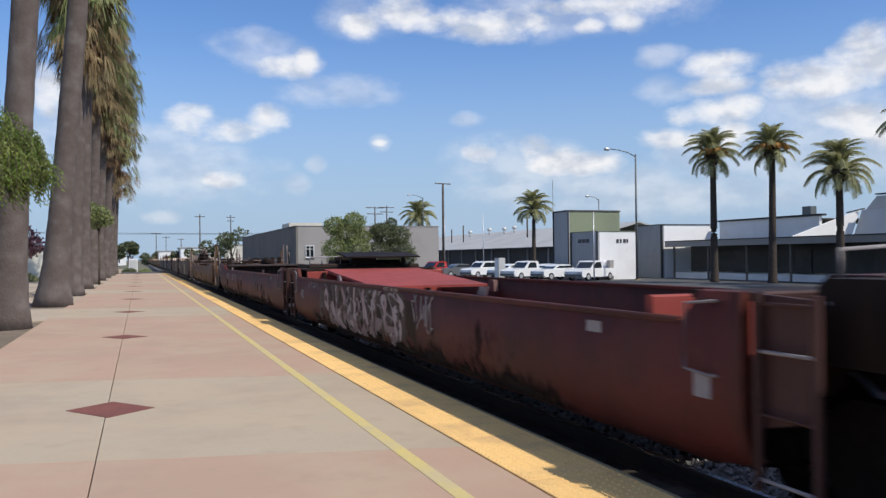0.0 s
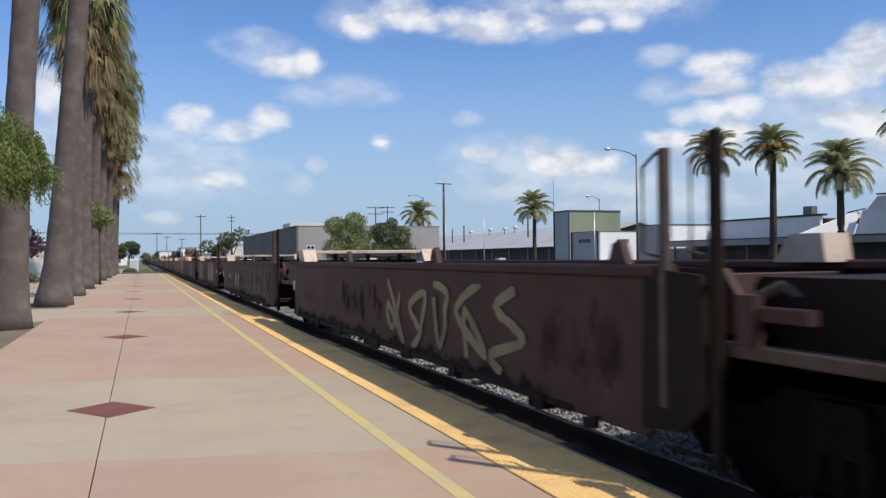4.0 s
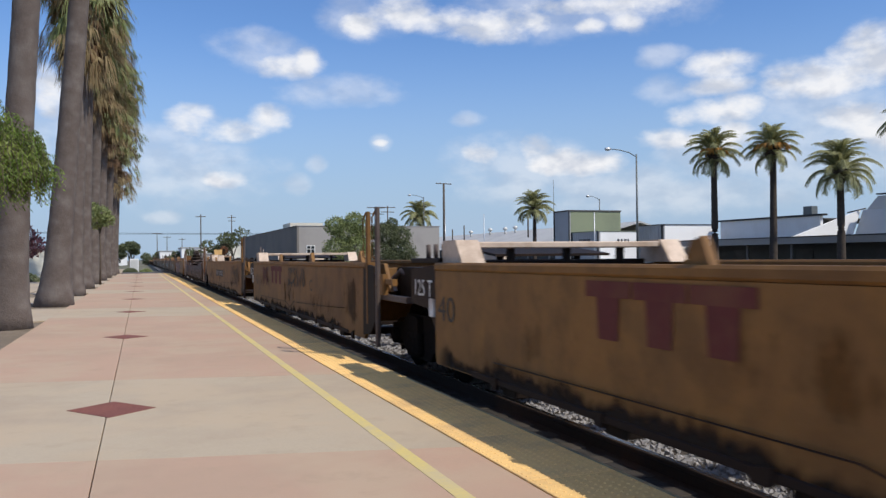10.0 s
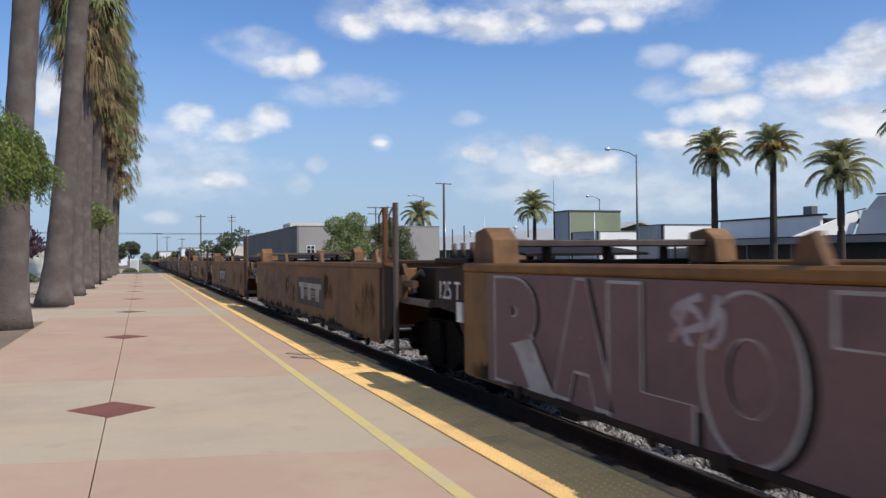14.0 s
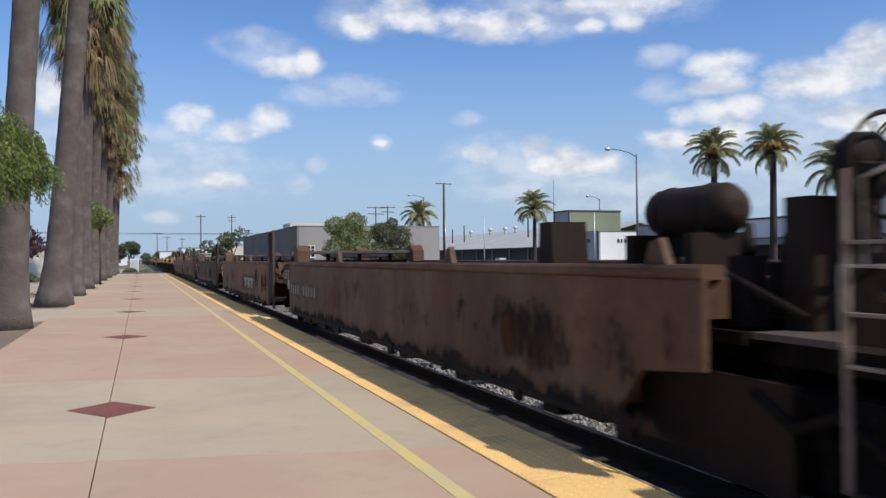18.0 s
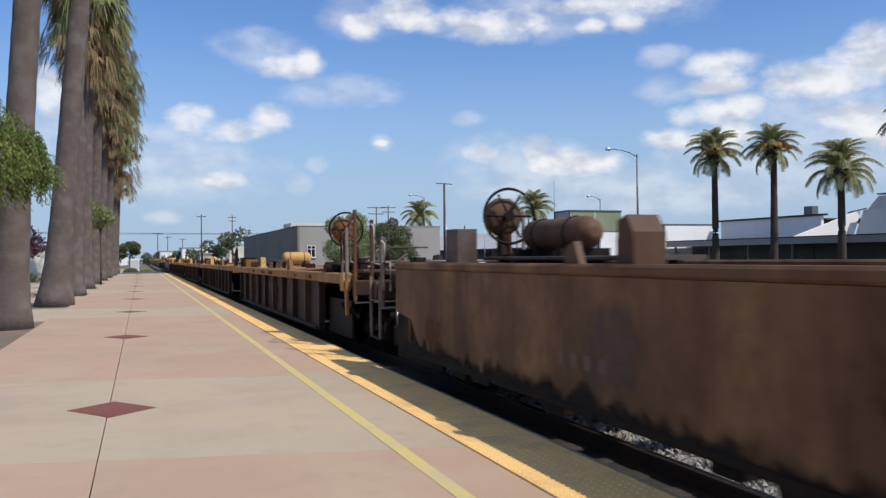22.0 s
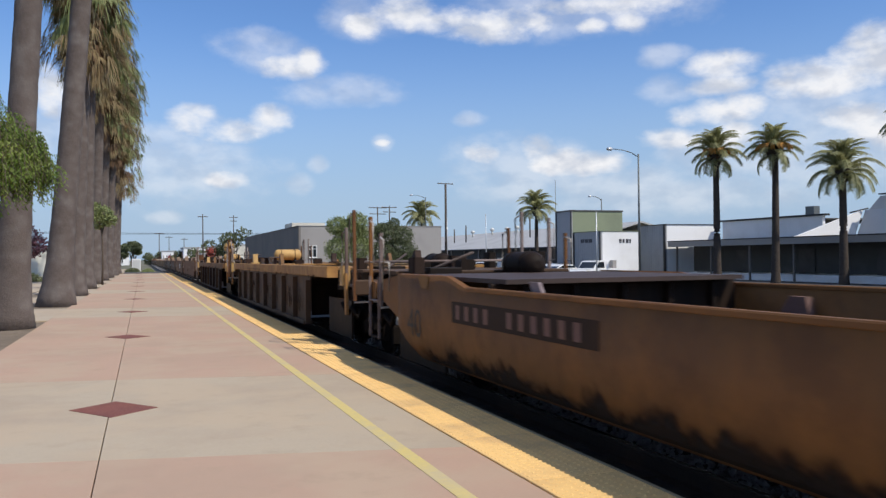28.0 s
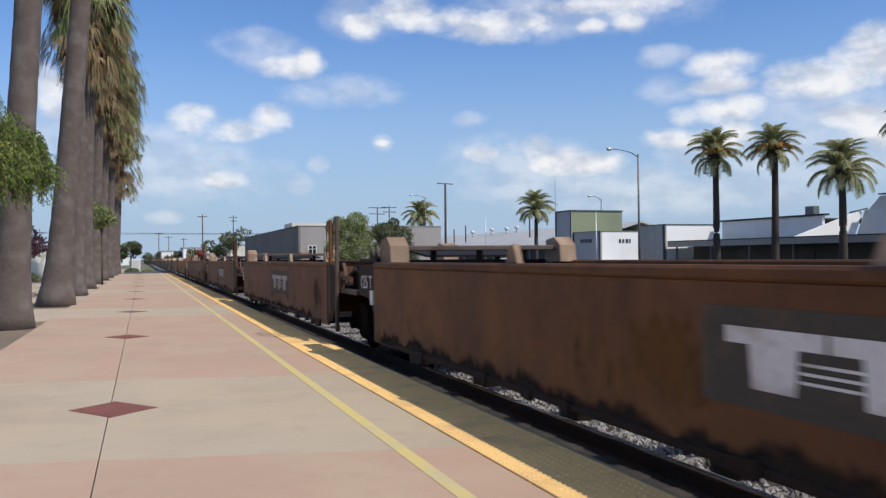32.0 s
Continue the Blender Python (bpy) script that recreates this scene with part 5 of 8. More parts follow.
def truck(parent, y):
    """A two-axle truck centred at y: side frames, springs, bolster and wheelsets."""
    def side_frame():
        p = [(-1.15, 0.42), (-1.15, 0.62), (-0.65, 0.66), (-0.45, 0.80), (0.45, 0.80), (0.65, 0.66), (1.15, 0.62), (1.15, 0.42), (0.72, 0.42), (0.45, 0.22), (-0.45, 0.22), (-0.72, 0.42)]
        s = Shape().prism(p, "x", -0.07, 0.07)
        for q in (-0.9, 0.9):
            s.lathe((-0.16, q, 0.46), (1, 0, 0), [(0, 0.08), (0.03, 0.12), (0.3, 0.12)], 10)
        return s
    for side in (-1, 1):
        part("side_frame", side_frame, "truck_black", parent, (side * 1.0, y, 0), key="side_frame")
        for k in (-0.16, 0.0, 0.16) if FINE[0] else ():
            part("spring", lambda: Shape().lathe((0, 0, 0.27), (0, 0, 1), [(0, 0.06), (0.05, 0.075), (0.1, 0.06), (0.15, 0.075), (0.2, 0.06), (0.25, 0.075), (0.3, 0.06)], 8), "truck_black", parent, (side * 1.1, y + k, 0), key="spring")
    part("bolster", lambda: Shape().bar(-1.15, -0.2, 0.5, 1.15, 0.2, 0.78, 0.04), "truck_black", parent, (0, y, 0), key="bolster")
    # Brake beams as wide dark plates, added to stand in for shade below.
    for d in (-1.42, -0.42, 0.42, 1.42) if FINE[0] else ():
        part("brake_beam", lambda: Shape().bar(-0.85, -0.05, 0.18, 0.85, 0.05, 0.5, 0.03), "truck_black", parent, (0, y + d, 0), key="brake_beam")
    wheelset(parent, y - 0.89)
    wheelset(parent, y + 0.89)


def rod(parent, p, q, r, m, name="grab_iron", n=7):
    return part(name, Shape().tube(p, q, r, n=n), m, parent)


def grab(parent, pts, r, m, name="grab_iron"):
    return part(name, Shape().path(pts, [r] * len(pts), 6), m, parent)


def hand_brake(parent, x, y, z, m):
    """A spoked brake wheel on its housing and post."""
    hb = part("hand_brake", Shape().lathe((x, y + 0.07, z), (0, 1, 0), [(0, 0.05), (0.01, 0.17), (0.04, 0.21), (0.15, 0.22), (0.19, 0.16), (0.2, 0.02)], 10), m, parent, label="round hand brake gear housing")
    part("brake_wheel", Shape().torus((x, y, z), (0, 1, 0), 0.30, 0.016, 28, 6).tube((x, y - 0.02, z), (x, y + 0.09, z), 0.06, 0.04), "paint_soot" if m != "paint_redbright" else m, hb)
    for k in range(6):
        a = k * math.pi / 3
        part("spoke", Shape().tube((x, y, z), (x + 0.27 * math.cos(a), y, z + 0.27 * math.sin(a)), 0.012, n=5), "paint_soot", hb)
    part("brake_stand", Shape().bar(x - 0.06, y + 0.1, 1.15, x + 0.06, y + 0.22, z - 0.15), "paint_panel", parent)
    part("brake_chain", Shape().tube((x + 0.05, y + 0.2, 0.7), (x + 0.05, y + 0.2, z - 0.3), 0.015, n=5), "paint_soot", parent)


def tank(parent, x, y, z, L, r, m, along="y"):
    d = Vector((0, 1, 0)) if along == "y" else Vector((1, 0, 0))
    c = Vector((x, y, z)) - d * L / 2
    t = part("air_reservoir", Shape().lathe(c, d, [(0, r * 0.3), (0.05, r * 0.8), (0.12, r), (L - 0.12, r), (L - 0.05, r * 0.8), (L, r * 0.3)], 16), m, parent, label="round air reservoir")
    for k in (0.25, 0.75):
        e = c + d * L * k
        a, b = (0.03, r * 1.03) if along == "y" else (r * 1.03, 0.03)
        part("strap", Shape().torus(e, d, r * 1.01, 0.012, 16, 5), "paint_soot", t)
        if along == "y":
            part("bracket", Shape().bar(x - r * 0.8, e.y - 0.04, z - r - 0.16, x + r * 0.8, e.y + 0.04, z - r * 0.5), "paint_soot", t)
        else:
            part("bracket", Shape().bar(e.x - 0.04, y - r * 0.8, z - r - 0.16, e.x + 0.04, y + r * 0.8, z - r * 0.5), "paint_soot", t)


def coupler(parent, y, way):
    """way: +1 when the car lies behind the coupling (towards +y)."""
    p = [(-0.07, 0), (0.07, 0), (0.09, 0.55 * way), (0.17, 0.62 * way), (0.2, 0.85 * way), (-0.2, 0.85 * way), (-0.17, 0.62 * way), (-0.09, 0.55 * way)]
    s = Shape().bar(-0.08, min(y + 0.25 * way, y + 1.2 * way), 0.74, 0.08, max(y + 0.25 * way, y + 1.2 * way), 0.9, 0.02)
    s.prism([(-0.2, y - 0.05 * way), (-0.05, y - 0.12 * way), (0.05, y + 0.02 * way), (0.17, y), (0.19, y + 0.28 * way), (-0.17, y + 0.3 * way)], "z", 0.68, 0.97)
    part("coupler", s, "paint_steel", parent)
    grab(parent, [(-0.12, y + 0.2 * way, 0.66), (-0.2, y + 0.1 * way, 0.45), (-0.1, y - 0.05 * way, 0.36)], 0.03, "rubber", "brake_hose")
    grab(parent, [(-1.4, y + 0.75 * way, 0.86), (-0.7, y + 0.62 * way, 0.88), (-0.25, y + 0.55 * way, 0.96), (0, y + 0.4 * way, 1.0)], 0.016, "mark_pale", "uncoupling_lever")


def end_platform(parent, y, way, b, paint, brake=False, brake_paint=None, tank_paint=None, posts=2, tall=2.2, post_paint=None, brake_x=-0.55, with_tank=True, ladder=True, brake_d=1.85):
    """The open end of a car between the coupler at y and the body, which begins b metres from it."""
    def at(d):
        return y + d * way

    def span(d0, d1):
        return min(at(d0), at(d1)), max(at(d0), at(d1))
    steel = "paint_steel"
    pp = post_paint or paint
    a0, a1 = span(0.45, 0.68)
    part("end_sill", Shape().bar(-1.45, a0, 0.98, 1.45, a1, 1.22, 0.02), paint, parent)
    w0, w1 = span(0.5, 1.25)
    part("walkway", Shape().bar(-1.32, w0, 1.33, 1.32, w1, 1.375, 0.01), "paint_web_light", parent, label="brown walkway plate across the end")
    for x in (-1.2, -0.4, 0.4, 1.2):
        part("walkway_bracket", Shape().prism([(at(0.55), 1.1), (at(0.75), 1.1), (at(1.1), 1.33), (at(0.55), 1.33)], "x", x - 0.02, x + 0.02), "paint_soot", parent)
    rod(parent, (-1.3, at(0.47), 1.50), (1.3, at(0.47), 1.50), 0.018, "paint_ladder")
    for k, (x, d, w, h) in enumerate(((-1.1, 1.45, 0.16, 0.30), (-0.2, 0.95, 0.22, 0.24), (0.55, 1.3, 0.3, 0.34), (1.0, 0.9, 0.14, 0.42))):
        part("equipment_box", Shape().bar(x - w / 2, at(d) - 0.12, 1.376 if d < 1.3 else 1.10, x + w / 2, at(d) + 0.12, 1.38 + h * 0.6, 0.02), "paint_soot" if k % 2 else "paint_panel", parent)
    grab(parent, [(-1.44, at(b - 0.35), 0.82), (-1.40, at(b - 0.6), 0.66), (-1.42, at(b - 0.9), 0.78), (-1.38, at(b - 1.15), 0.62), (-1.3, at(0.8), 0.75)], 0.035, "truck_black", "brake_hose")
    a0, a1 = span(0.68, b + 1.2)
    part("deck", Shape().box(-1.15, a0, 1.06, 1.15, a1, 1.10), steel, parent, label="open grating deck")
    for x in (-0.85, -0.28, 0.28, 0.85):
        part("deck_beam", Shape().bar(x - 0.05, a0, 0.88, x + 0.05, a1, 1.055), "paint_soot", parent)
    part("centre_sill", Shape().bar(-0.24, span(0.7, b + 1.4)[0], 0.62, 0.24, span(0.7, b + 1.4)[1], 0.875), "paint_soot", parent)
    # Added plate: black in place of the shade behind the side's end.
    part("draft_plate", Shape().box(-1.32, span(b - 0.5, b + 1.2)[0], 0.24, -1.28, span(b - 0.5, b + 1.2)[1], 0.86), "paint_soot", parent, label="added black plate in place of shade behind the side")
    coupler(parent, y, way)
    truck(parent, at(1.92))
    # Added block that keeps light and lit ballast out from under the end.
    part("truck_apron", Shape().bar(-0.92, span(0.75, 3.3)[0], 0.22, 0.92, span(0.75, 3.3)[1], 0.61, 0.05), "paint_soot", parent)
    # side step ladder
    d0, d1, hi = (0.45, 1.3, 1.95) if brake else (0.5, 0.95, 1.3)
    for d in (d0, d1) if ladder else ():
        part("ladder_stile", Shape().bar(-1.5, at(d) - 0.012, 0.45, -1.46, at(d) + 0.012, hi, 0.006), "paint_ladder", parent)
    for z in () if not ladder else (0.45, 1.03, 1.27, 1.6) if brake else (0.45, 0.96):
        a0, a1 = span(d0 + 0.02, d1 - 0.02)
        part("step", Shape().bar(-1.5, a0, z, -1.45, a1, z + 0.018, 0.004), "paint_panel" if z < 0.6 else "paint_ladder", parent)
    for x in (NEAR + 0.04, 1.40)[:max(1, posts)]:
        for k, d in enumerate((0.48, 1.0)):
            h = tall - 0.25 * (k == 1)
            part("post", Shape().bar(x - 0.025, at(d) - 0.024, 0.9, x + 0.025, at(d) + 0.024, h, 0.008), pp if (k + (x > 0)) % 2 == 0 else "paint_ladder", parent)
            grab(parent, [(x - 0.02, at(d + 0.08), 1.5), (x - 0.02, at(d + 0.2), 1.5), (x - 0.02, at(d + 0.2), h - 0.1), (x - 0.02, at(d + 0.05), h - 0.06)], 0.014, "mark_pale")
    grab(parent, [(-1.45, at(1.05), 1.12), (-1.45, at(1.05), 1.5), (-1.45, at(1.35), 1.5), (-1.45, at(1.35), 1.12)], 0.014, "mark_pale")
    grab(parent, [(-0.9, at(0.5), 1.12), (-0.9, at(0.5), 1.36), (0.9, at(0.5), 1.36), (0.9, at(0.5), 1.12)], 0.015, "paint_steel")
    rod(parent, (-1.3, at(0.6), 1.12), (-0.3, at(1.5), 1.62), 0.02, steel, "brace")
    part("valve_box", Shape().bar(-0.9, at(1.25) - 0.2, 1.102, -0.45, at(1.25) + 0.2, 1.42, 0.02), "paint_soot", parent)
    if brake:
        hand_brake(parent, brake_x, at(brake_d), 2.06, brake_paint or paint)
        part("brake_frame", Shape().bar(brake_x - 0.3, at(brake_d + 0.4) - 0.12, 1.1, brake_x + 0.3, at(brake_d + 0.4) + 0.12, 1.9 if with_tank else 1.45, 0.03), "paint_soot", parent)
        if with_tank:
            tank(parent, -0.45, at(3.7), 1.90, 1.0, 0.195, tank_paint or paint)
            for d in (3.35, 4.1):
                part("tank_stand", Shape().bar(-0.8, at(d) - 0.05, 1.05, -0.3, at(d) + 0.05, 1.72), "paint_soot", parent)
            part("bracket", Shape().prism([(at(4.72), 1.45), (at(5.02), 1.45), (at(4.98), 1.86), (at(4.76), 1.86)], "x", -1.15, -0.8), tank_paint or paint, parent)
        rod(parent, (-1.2, at(0.7), 1.3), (1.2, at(0.7), 1.3), 0.014, "mark_grey")
        rod(parent, (-1.2, at(0.7), 1.72), (-0.2, at(0.7), 1.72), 0.014, "paint_steel")
        for x, d, h in ((-0.9, 2.6, 1.75), (0.5, 2.2, 1.6), (-0.2, 3.0, 1.7), (0.9, 1.5, 1.8)):
            part("equipment_stand", Shape().bar(x - 0.1, at(d) - 0.09, 1.10, x + 0.1, at(d) + 0.09, h - 0.2, 0.02).tube((x, at(d), h - 0.2), (x + 0.05, at(d) + 0.05, h), 0.05, 0.03, n=8), "paint_panel" if x > 0 else "paint_soot", parent)
        grab(parent, [(-1.3, at(2.9), 1.12), (-1.25, at(2.4), 1.45), (-1.1, at(1.9), 1.2), (-1.2, at(1.4), 1.5), (-0.9, at(0.9), 1.42)], 0.022, "paint_soot", "brake_hose")
    else:
        tank(parent, 0.35, at(1.7), 1.45, 0.9, 0.17, "paint_soot")


def bogie_joint(parent, y, deck_paint):
    """The shared truck and deck at an articulated joint, carried by the unit behind it."""
    truck(parent, y)
    # Joint equipment, made bulky to cut the sun that passes through the gap.
    part("joint_housing", lambda: Shape().bar(-1.2, -0.86, 0.98, 1.2, 0.52, 1.43, 0.05), "paint_soot", parent, (0, y, 0), key="joint_housing")
    part("joint_housing", lambda: Shape().bar(-0.6, -0.5, 1.401, 0.9, 0.1, 1.52, 0.04).prism([(-1.25, 1.56), (-0.25, 1.66), (-0.25, 1.69), (-1.25, 1.59)], "x", -0.5, 1.1).bar(-0.3, -0.9, 1.2, -0.22, -0.82, 1.6).bar(0.8, -0.9, 1.2, 0.88, -0.82, 1.6), "paint_soot", parent, (0, y, 0), key="joint_housing_top")
    # Added block that keeps the underside of the joint dark.
    part("truck_apron", lambda: Shape().bar(-0.9, -1.5, 0.25, 0.9, 1.5, 0.66, 0.05), "paint_soot", parent, (0, y, 0), key="truck_apron")
    part("joint_casting", lambda: Shape().bar(-0.3, -0.5, 0.66, 0.3, 0.5, 0.98, 0.05), "paint_soot", parent, (0, y, 0), key="joint_casting")


def well_unit(L, front, rear, paint, guide="paint_cream", posts=None, far_guide=True, sill="paint_soot", panel="paint_panel", brake_paint=None, tank_paint=None, end_paint=None, extras=0, top=1.50, start=2.3):
    """A deep-sided well unit with flat plate sides. Joint or coupler faces at -L/2 and L/2."""
    u = new("well_car")
    yf, yr = -L / 2, L / 2
    posts = posts or (paint, "paint_steel")
    b0 = yf + (1.05 if front == "A" else start)
    b1 = yr - (1.86 if rear == "A" else 1.75)
    lo = 0.40
    f_cut = [(b0, 0.52), (b0 + 0.12, lo)] if front == "A" else [(b0, 0.88), (b0 + 0.6, 0.82), (b0 + 0.85, 0.56), (b0 + 1.0, lo)]
    r_cut = [(b1 - 0.05, lo), (b1, 0.42)] if rear == "A" else [(b1 - 1.0, lo), (b1 - 0.85, 0.56), (b1 - 0.6, 0.82), (b1, 0.88)]
    outline = f_cut + r_cut + [(b1, top - 0.09), (b0, top - 0.09)]
    for side in (-1, 1):
        x = side * 1.5
        sp = part("side_panel", Shape().prism(outline, "x", min(x, x - side * 0.05), max(x, x - side * 0.05)), paint, u)
        part("top_chord", Shape().bar(min(x, x - side * 0.16) - 0.012, b0, top - 0.088, max(x, x - side * 0.16) + 0.012, b1, top, 0.02), paint, sp)
        part("bottom_chord", Shape().bar(x - 0.015 if side < 0 else x - 0.13, b0 + 1.05, lo - 0.008, x + 0.11 if side < 0 else x + 0.015, b1 - 1.05, lo + 0.05, 0.008), sill, sp)
    # ragged fittings along the foot of the near side
    rr = random.Random(int(L * 100) + len(paint))
    yy = b0 + 0.7
    while yy < b1 - 1.2 and FINE[0]:
        w, h0, h1 = rr.choice((0.07, 0.1, 0.16, 0.24, 0.4)), rr.uniform(0.33, 0.375), rr.uniform(0.42, 0.48)
        part("sill_fitting", Shape().prism([(yy, h0), (yy + w, h0 + rr.uniform(-0.03, 0.03)), (yy + w + 0.03, h1 - rr.uniform(0, 0.06)), (yy - 0.02, h1)], "x", -1.53, -1.49), sill, u)
        yy += w + rr.uniform(0.4, 2.0)
    if paint == "paint_yellow":
        part("brake_pipe", Shape().path([(-1.53, b0 + 1.2, 0.78), (-1.53, b0 + 3.0, 0.72), (-1.53, (b0 + b1) / 2 - 0.4, 0.66), (-1.53, (b0 + b1) / 2, 0.52), (-1.53, (b0 + b1) / 2 + 0.5, 0.62), (-1.53, b1 - 1.6, 0.60)], [0.006] * 6, 6), sill, u)
    for k in range(1, 7) if FINE[0] else ():
        y = b0 + (b1 - b0) * k / 7
        part("floor_beam", lambda: Shape().bar(-1.44, -0.14, 0.30, 1.44, 0.14, 0.42), "paint_soot", u, (0, y, 0), key="floor_beam")
    for y in (b0 + (1.25 if front == "A" else 0.9), b1 - 0.35):
        part("bulkhead", lambda: Shape().bar(-1.44, -0.03, 0.55, 1.44, 0.03, 1.40), paint, u, (0, y, 0), key="bulkhead")
    for y0, y1 in ((yf + 0.35 if front == "A" else b0, b0 + 1.2), (b1 - 0.3, yr - 0.35 if rear == "A" else b1)):
        if y1 - y0 > 0.3:
            part("end_deck", Shape().box(-1.2, y0, 1.02, 1.2, y1, 1.10), "paint_soot", u)
    # container guides and the cross beam between them, towards the rear well end
    gy = yr - (2.15 if rear == "A" else 6.8)
    slim = 1.0 if rear == "A" else 0.45
    gp = [(-0.32, top - 0.02), (0.30, top - 0.02), (0.10, top + 0.24), (-0.28, top + 0.24)] if guide == "paint_cream" else [(-0.25, top - 0.02), (0.25, top - 0.02), (0.22, top + 0.22), (0.05, top + 0.34), (-0.2, top + 0.30)]
    for side in (-1, 1):
        x = side * 1.28
        part("container_guide", Shape().prism([(gy - a * slim, z) for a, z in gp], "x", x - 0.13, x + 0.13), guide, u, label="sloping pale container guide" if guide == "paint_cream" else "")
    if rear == "A":
        part("cross_beam", lambda: Shape().bar(-1.14, -0.1, 0.0, 1.14, 0.1, 0.07), "paint_steel" if guide != "paint_cream" else guide, u, (0, gy, top + 0.15), key="cross_beam")
        part("cross_beam", lambda: Shape().bar(-1.14, -0.1, 0.0, 1.14, 0.1, 0.07), "paint_soot", u, (0, gy + 0.3, top - 0.05), key="cross_beam")
        for x in (-0.7, 0.0, 0.7):
            part("beam_strut", lambda: Shape().bar(-0.04, -0.04, 0, 0.04, 0.04, 0.2), "paint_soot", u, (x, gy + 0.05, top), key="beam_strut")
    if front == "A":
        if far_guide:
            part("container_guide", Shape().prism([(b0 + 1.5 + a, z) for a, z in gp], "x", 1.1, 1.42), guide, u)
        for k, (d, m) in enumerate(((0.98, posts[0]), (0.50, posts[1]))):
            part("post", Shape().bar(NEAR - 0.01, yf + d - 0.038, 0.62 if k == 0 else 0.34, NEAR + 0.05, yf + d + 0.038, 2.22 + 0.04 * k, 0.012), m, u)
            grab(u, [(NEAR, yf + d + 0.05, 1.55), (NEAR, yf + d + 0.2, 1.58), (NEAR, yf + d + 0.2, 2.12), (NEAR, yf + d + 0.05, 2.2)], 0.013, posts[0])
        for z in (0.38, 0.72, 1.05, 1.38) if FINE[0] else ():
            part("rung", Shape().tube((NEAR + 0.03, yf + 0.52, z), (NEAR + 0.03, yf + 0.96, z), 0.014, n=6), posts[1], u)
        bogie_joint(u, yf, paint)
        # Black plate closing the gap between the body and the post.
        for side in (-1, 1):
            x = side * 1.503
            part("end_panel", Shape().prism([(yf + 0.56, 0.70), (yf + 0.80, 0.50), (b0 + 0.16, 0.45), (b0 + 0.13, top - 0.02), (yf + 0.62, top - 0.06)], "x", min(x, x - side * 0.04), max(x, x - side * 0.04)), "paint_soot", u, label="black plate filling the gap at the joint")
        part("end_bracket", Shape().bar(-1.50, yf + 0.2, 1.06, -1.42, yf + 0.34, 1.34, 0.01).bar(-1.47, yf - 0.15, 1.20, -1.40, yf + 0.3, 1.28, 0.01), end_paint or paint, u)
        grab(u, [(-1.3, yf + 0.9, 1.1), (-1.2, yf + 0.3, 1.38), (-1.0, yf - 0.4, 1.12)], 0.04, "paint_steel", "brake_hose")
        part("slack_arm", Shape().bar(-1.42, yf - 0.55, 0.98, -1.30, yf + 0.6, 1.06), "paint_steel", u)
        part("end_bracket", Shape().prism([(yf + 0.3, 1.1), (yf + 1.0, 1.1), (yf + 1.0, 1.48), (yf + 0.6, 1.48)], "x", -1.36, -1.31), end_paint or paint, u)
    else:
        end_platform(u, yf, 1, start, end_paint or paint, True, brake_paint, tank_paint, posts=2, tall=2.25)
    if rear == "A":
        pz = [(b1, 0.70), (b1 + 0.3, 0.98), (yr - 0.97, 1.02), (yr - 0.97, top - 0.08), (b1, top - 0.02)]
        for side in (-1, 1):
            x = side * 1.5
            part("end_panel", Shape().prism(pz, "x", min(x - side * 0.02, x - side * 0.06), max(x - side * 0.02, x - side * 0.06)), panel, u, label="dark end panel over the wheels")
        if panel != "paint_maroon":
            letters("125 T", 0.27, "mark_white", u, (NEAR + 0.012, yr - 1.40, top - 0.30), name="stencil")
        part("placard", Shape().box(NEAR - 0.006, b1 + 0.06, 0.90, NEAR + 0.018, b1 + 0.20, 1.10), "mark_white", u)
        part("panel_top", Shape().bar(-1.46, b1, top - 0.01, -1.2, yr - 0.9, top + 0.05), "paint_soot", u)
        for k in range(3 if FINE[0] else 0):
            part("lock_pin", lambda: Shape().tube((0, 0, 0), (0, 0, 0.16), 0.03, n=8), "paint_steel", u, (-1.3, b1 + 0.25 + 0.26 * k, top + 0.05), key="lock_pin")
    else:
        end_platform(u, yr, -1, 1.75, end_paint or paint, extras > 0, brake_paint, tank_paint, posts=2, tall=2.1)
        if guide == "paint_cream":
            hand_brake(u, -0.75, yr - 2.5, 2.0, brake_paint or "paint_steel")
            part("hood", Shape().prism([(yr - 3.6, 1.74), (yr - 2.35, 1.74), (yr - 2.28, 1.70), (yr - 2.28, 1.66), (yr - 3.6, 1.66)], "x", -1.36, -0.5).bar(-1.38, yr - 2.42, 1.48, -1.24, yr - 2.24, 1.80, 0.02), "paint_hood", u, label="dirty cream sheet hood over the brake gear")
            part("hood_box", Shape().bar(-1.3, yr - 3.5, 1.06, -0.56, yr - 2.45, 1.655, 0.03), "paint_soot", u)
            part("container_guide", Shape().prism([(yr - 3.98, 1.49), (yr - 3.62, 1.49), (yr - 3.46, 1.78), (yr - 3.78, 1.78), (yr - 3.98, 1.62)], "x", -1.42, -1.12), guide, u, label="sloping cream container guide")
            part("guide_cap", Shape().prism([(yr - 3.75, 1.785), (yr - 3.45, 1.785), (yr - 3.40, 2.02), (yr - 3.66, 2.02)], "x", -1.30, -0.95), "paint_tank" if paint == "paint_yellow" else "paint_greybrown", u)
            rod(u, (-1.2, yr - 2.95, 1.4), (-1.2, yr - 2.95, 2.08), 0.03, "paint_soot", "post")
        else:
            hand_brake(u, -0.75, yr - 3.55, 2.0, brake_paint or "paint_steel")
            tank(u, -0.62, yr - 4.45, 1.78, 1.3, 0.155, tank_paint or paint)
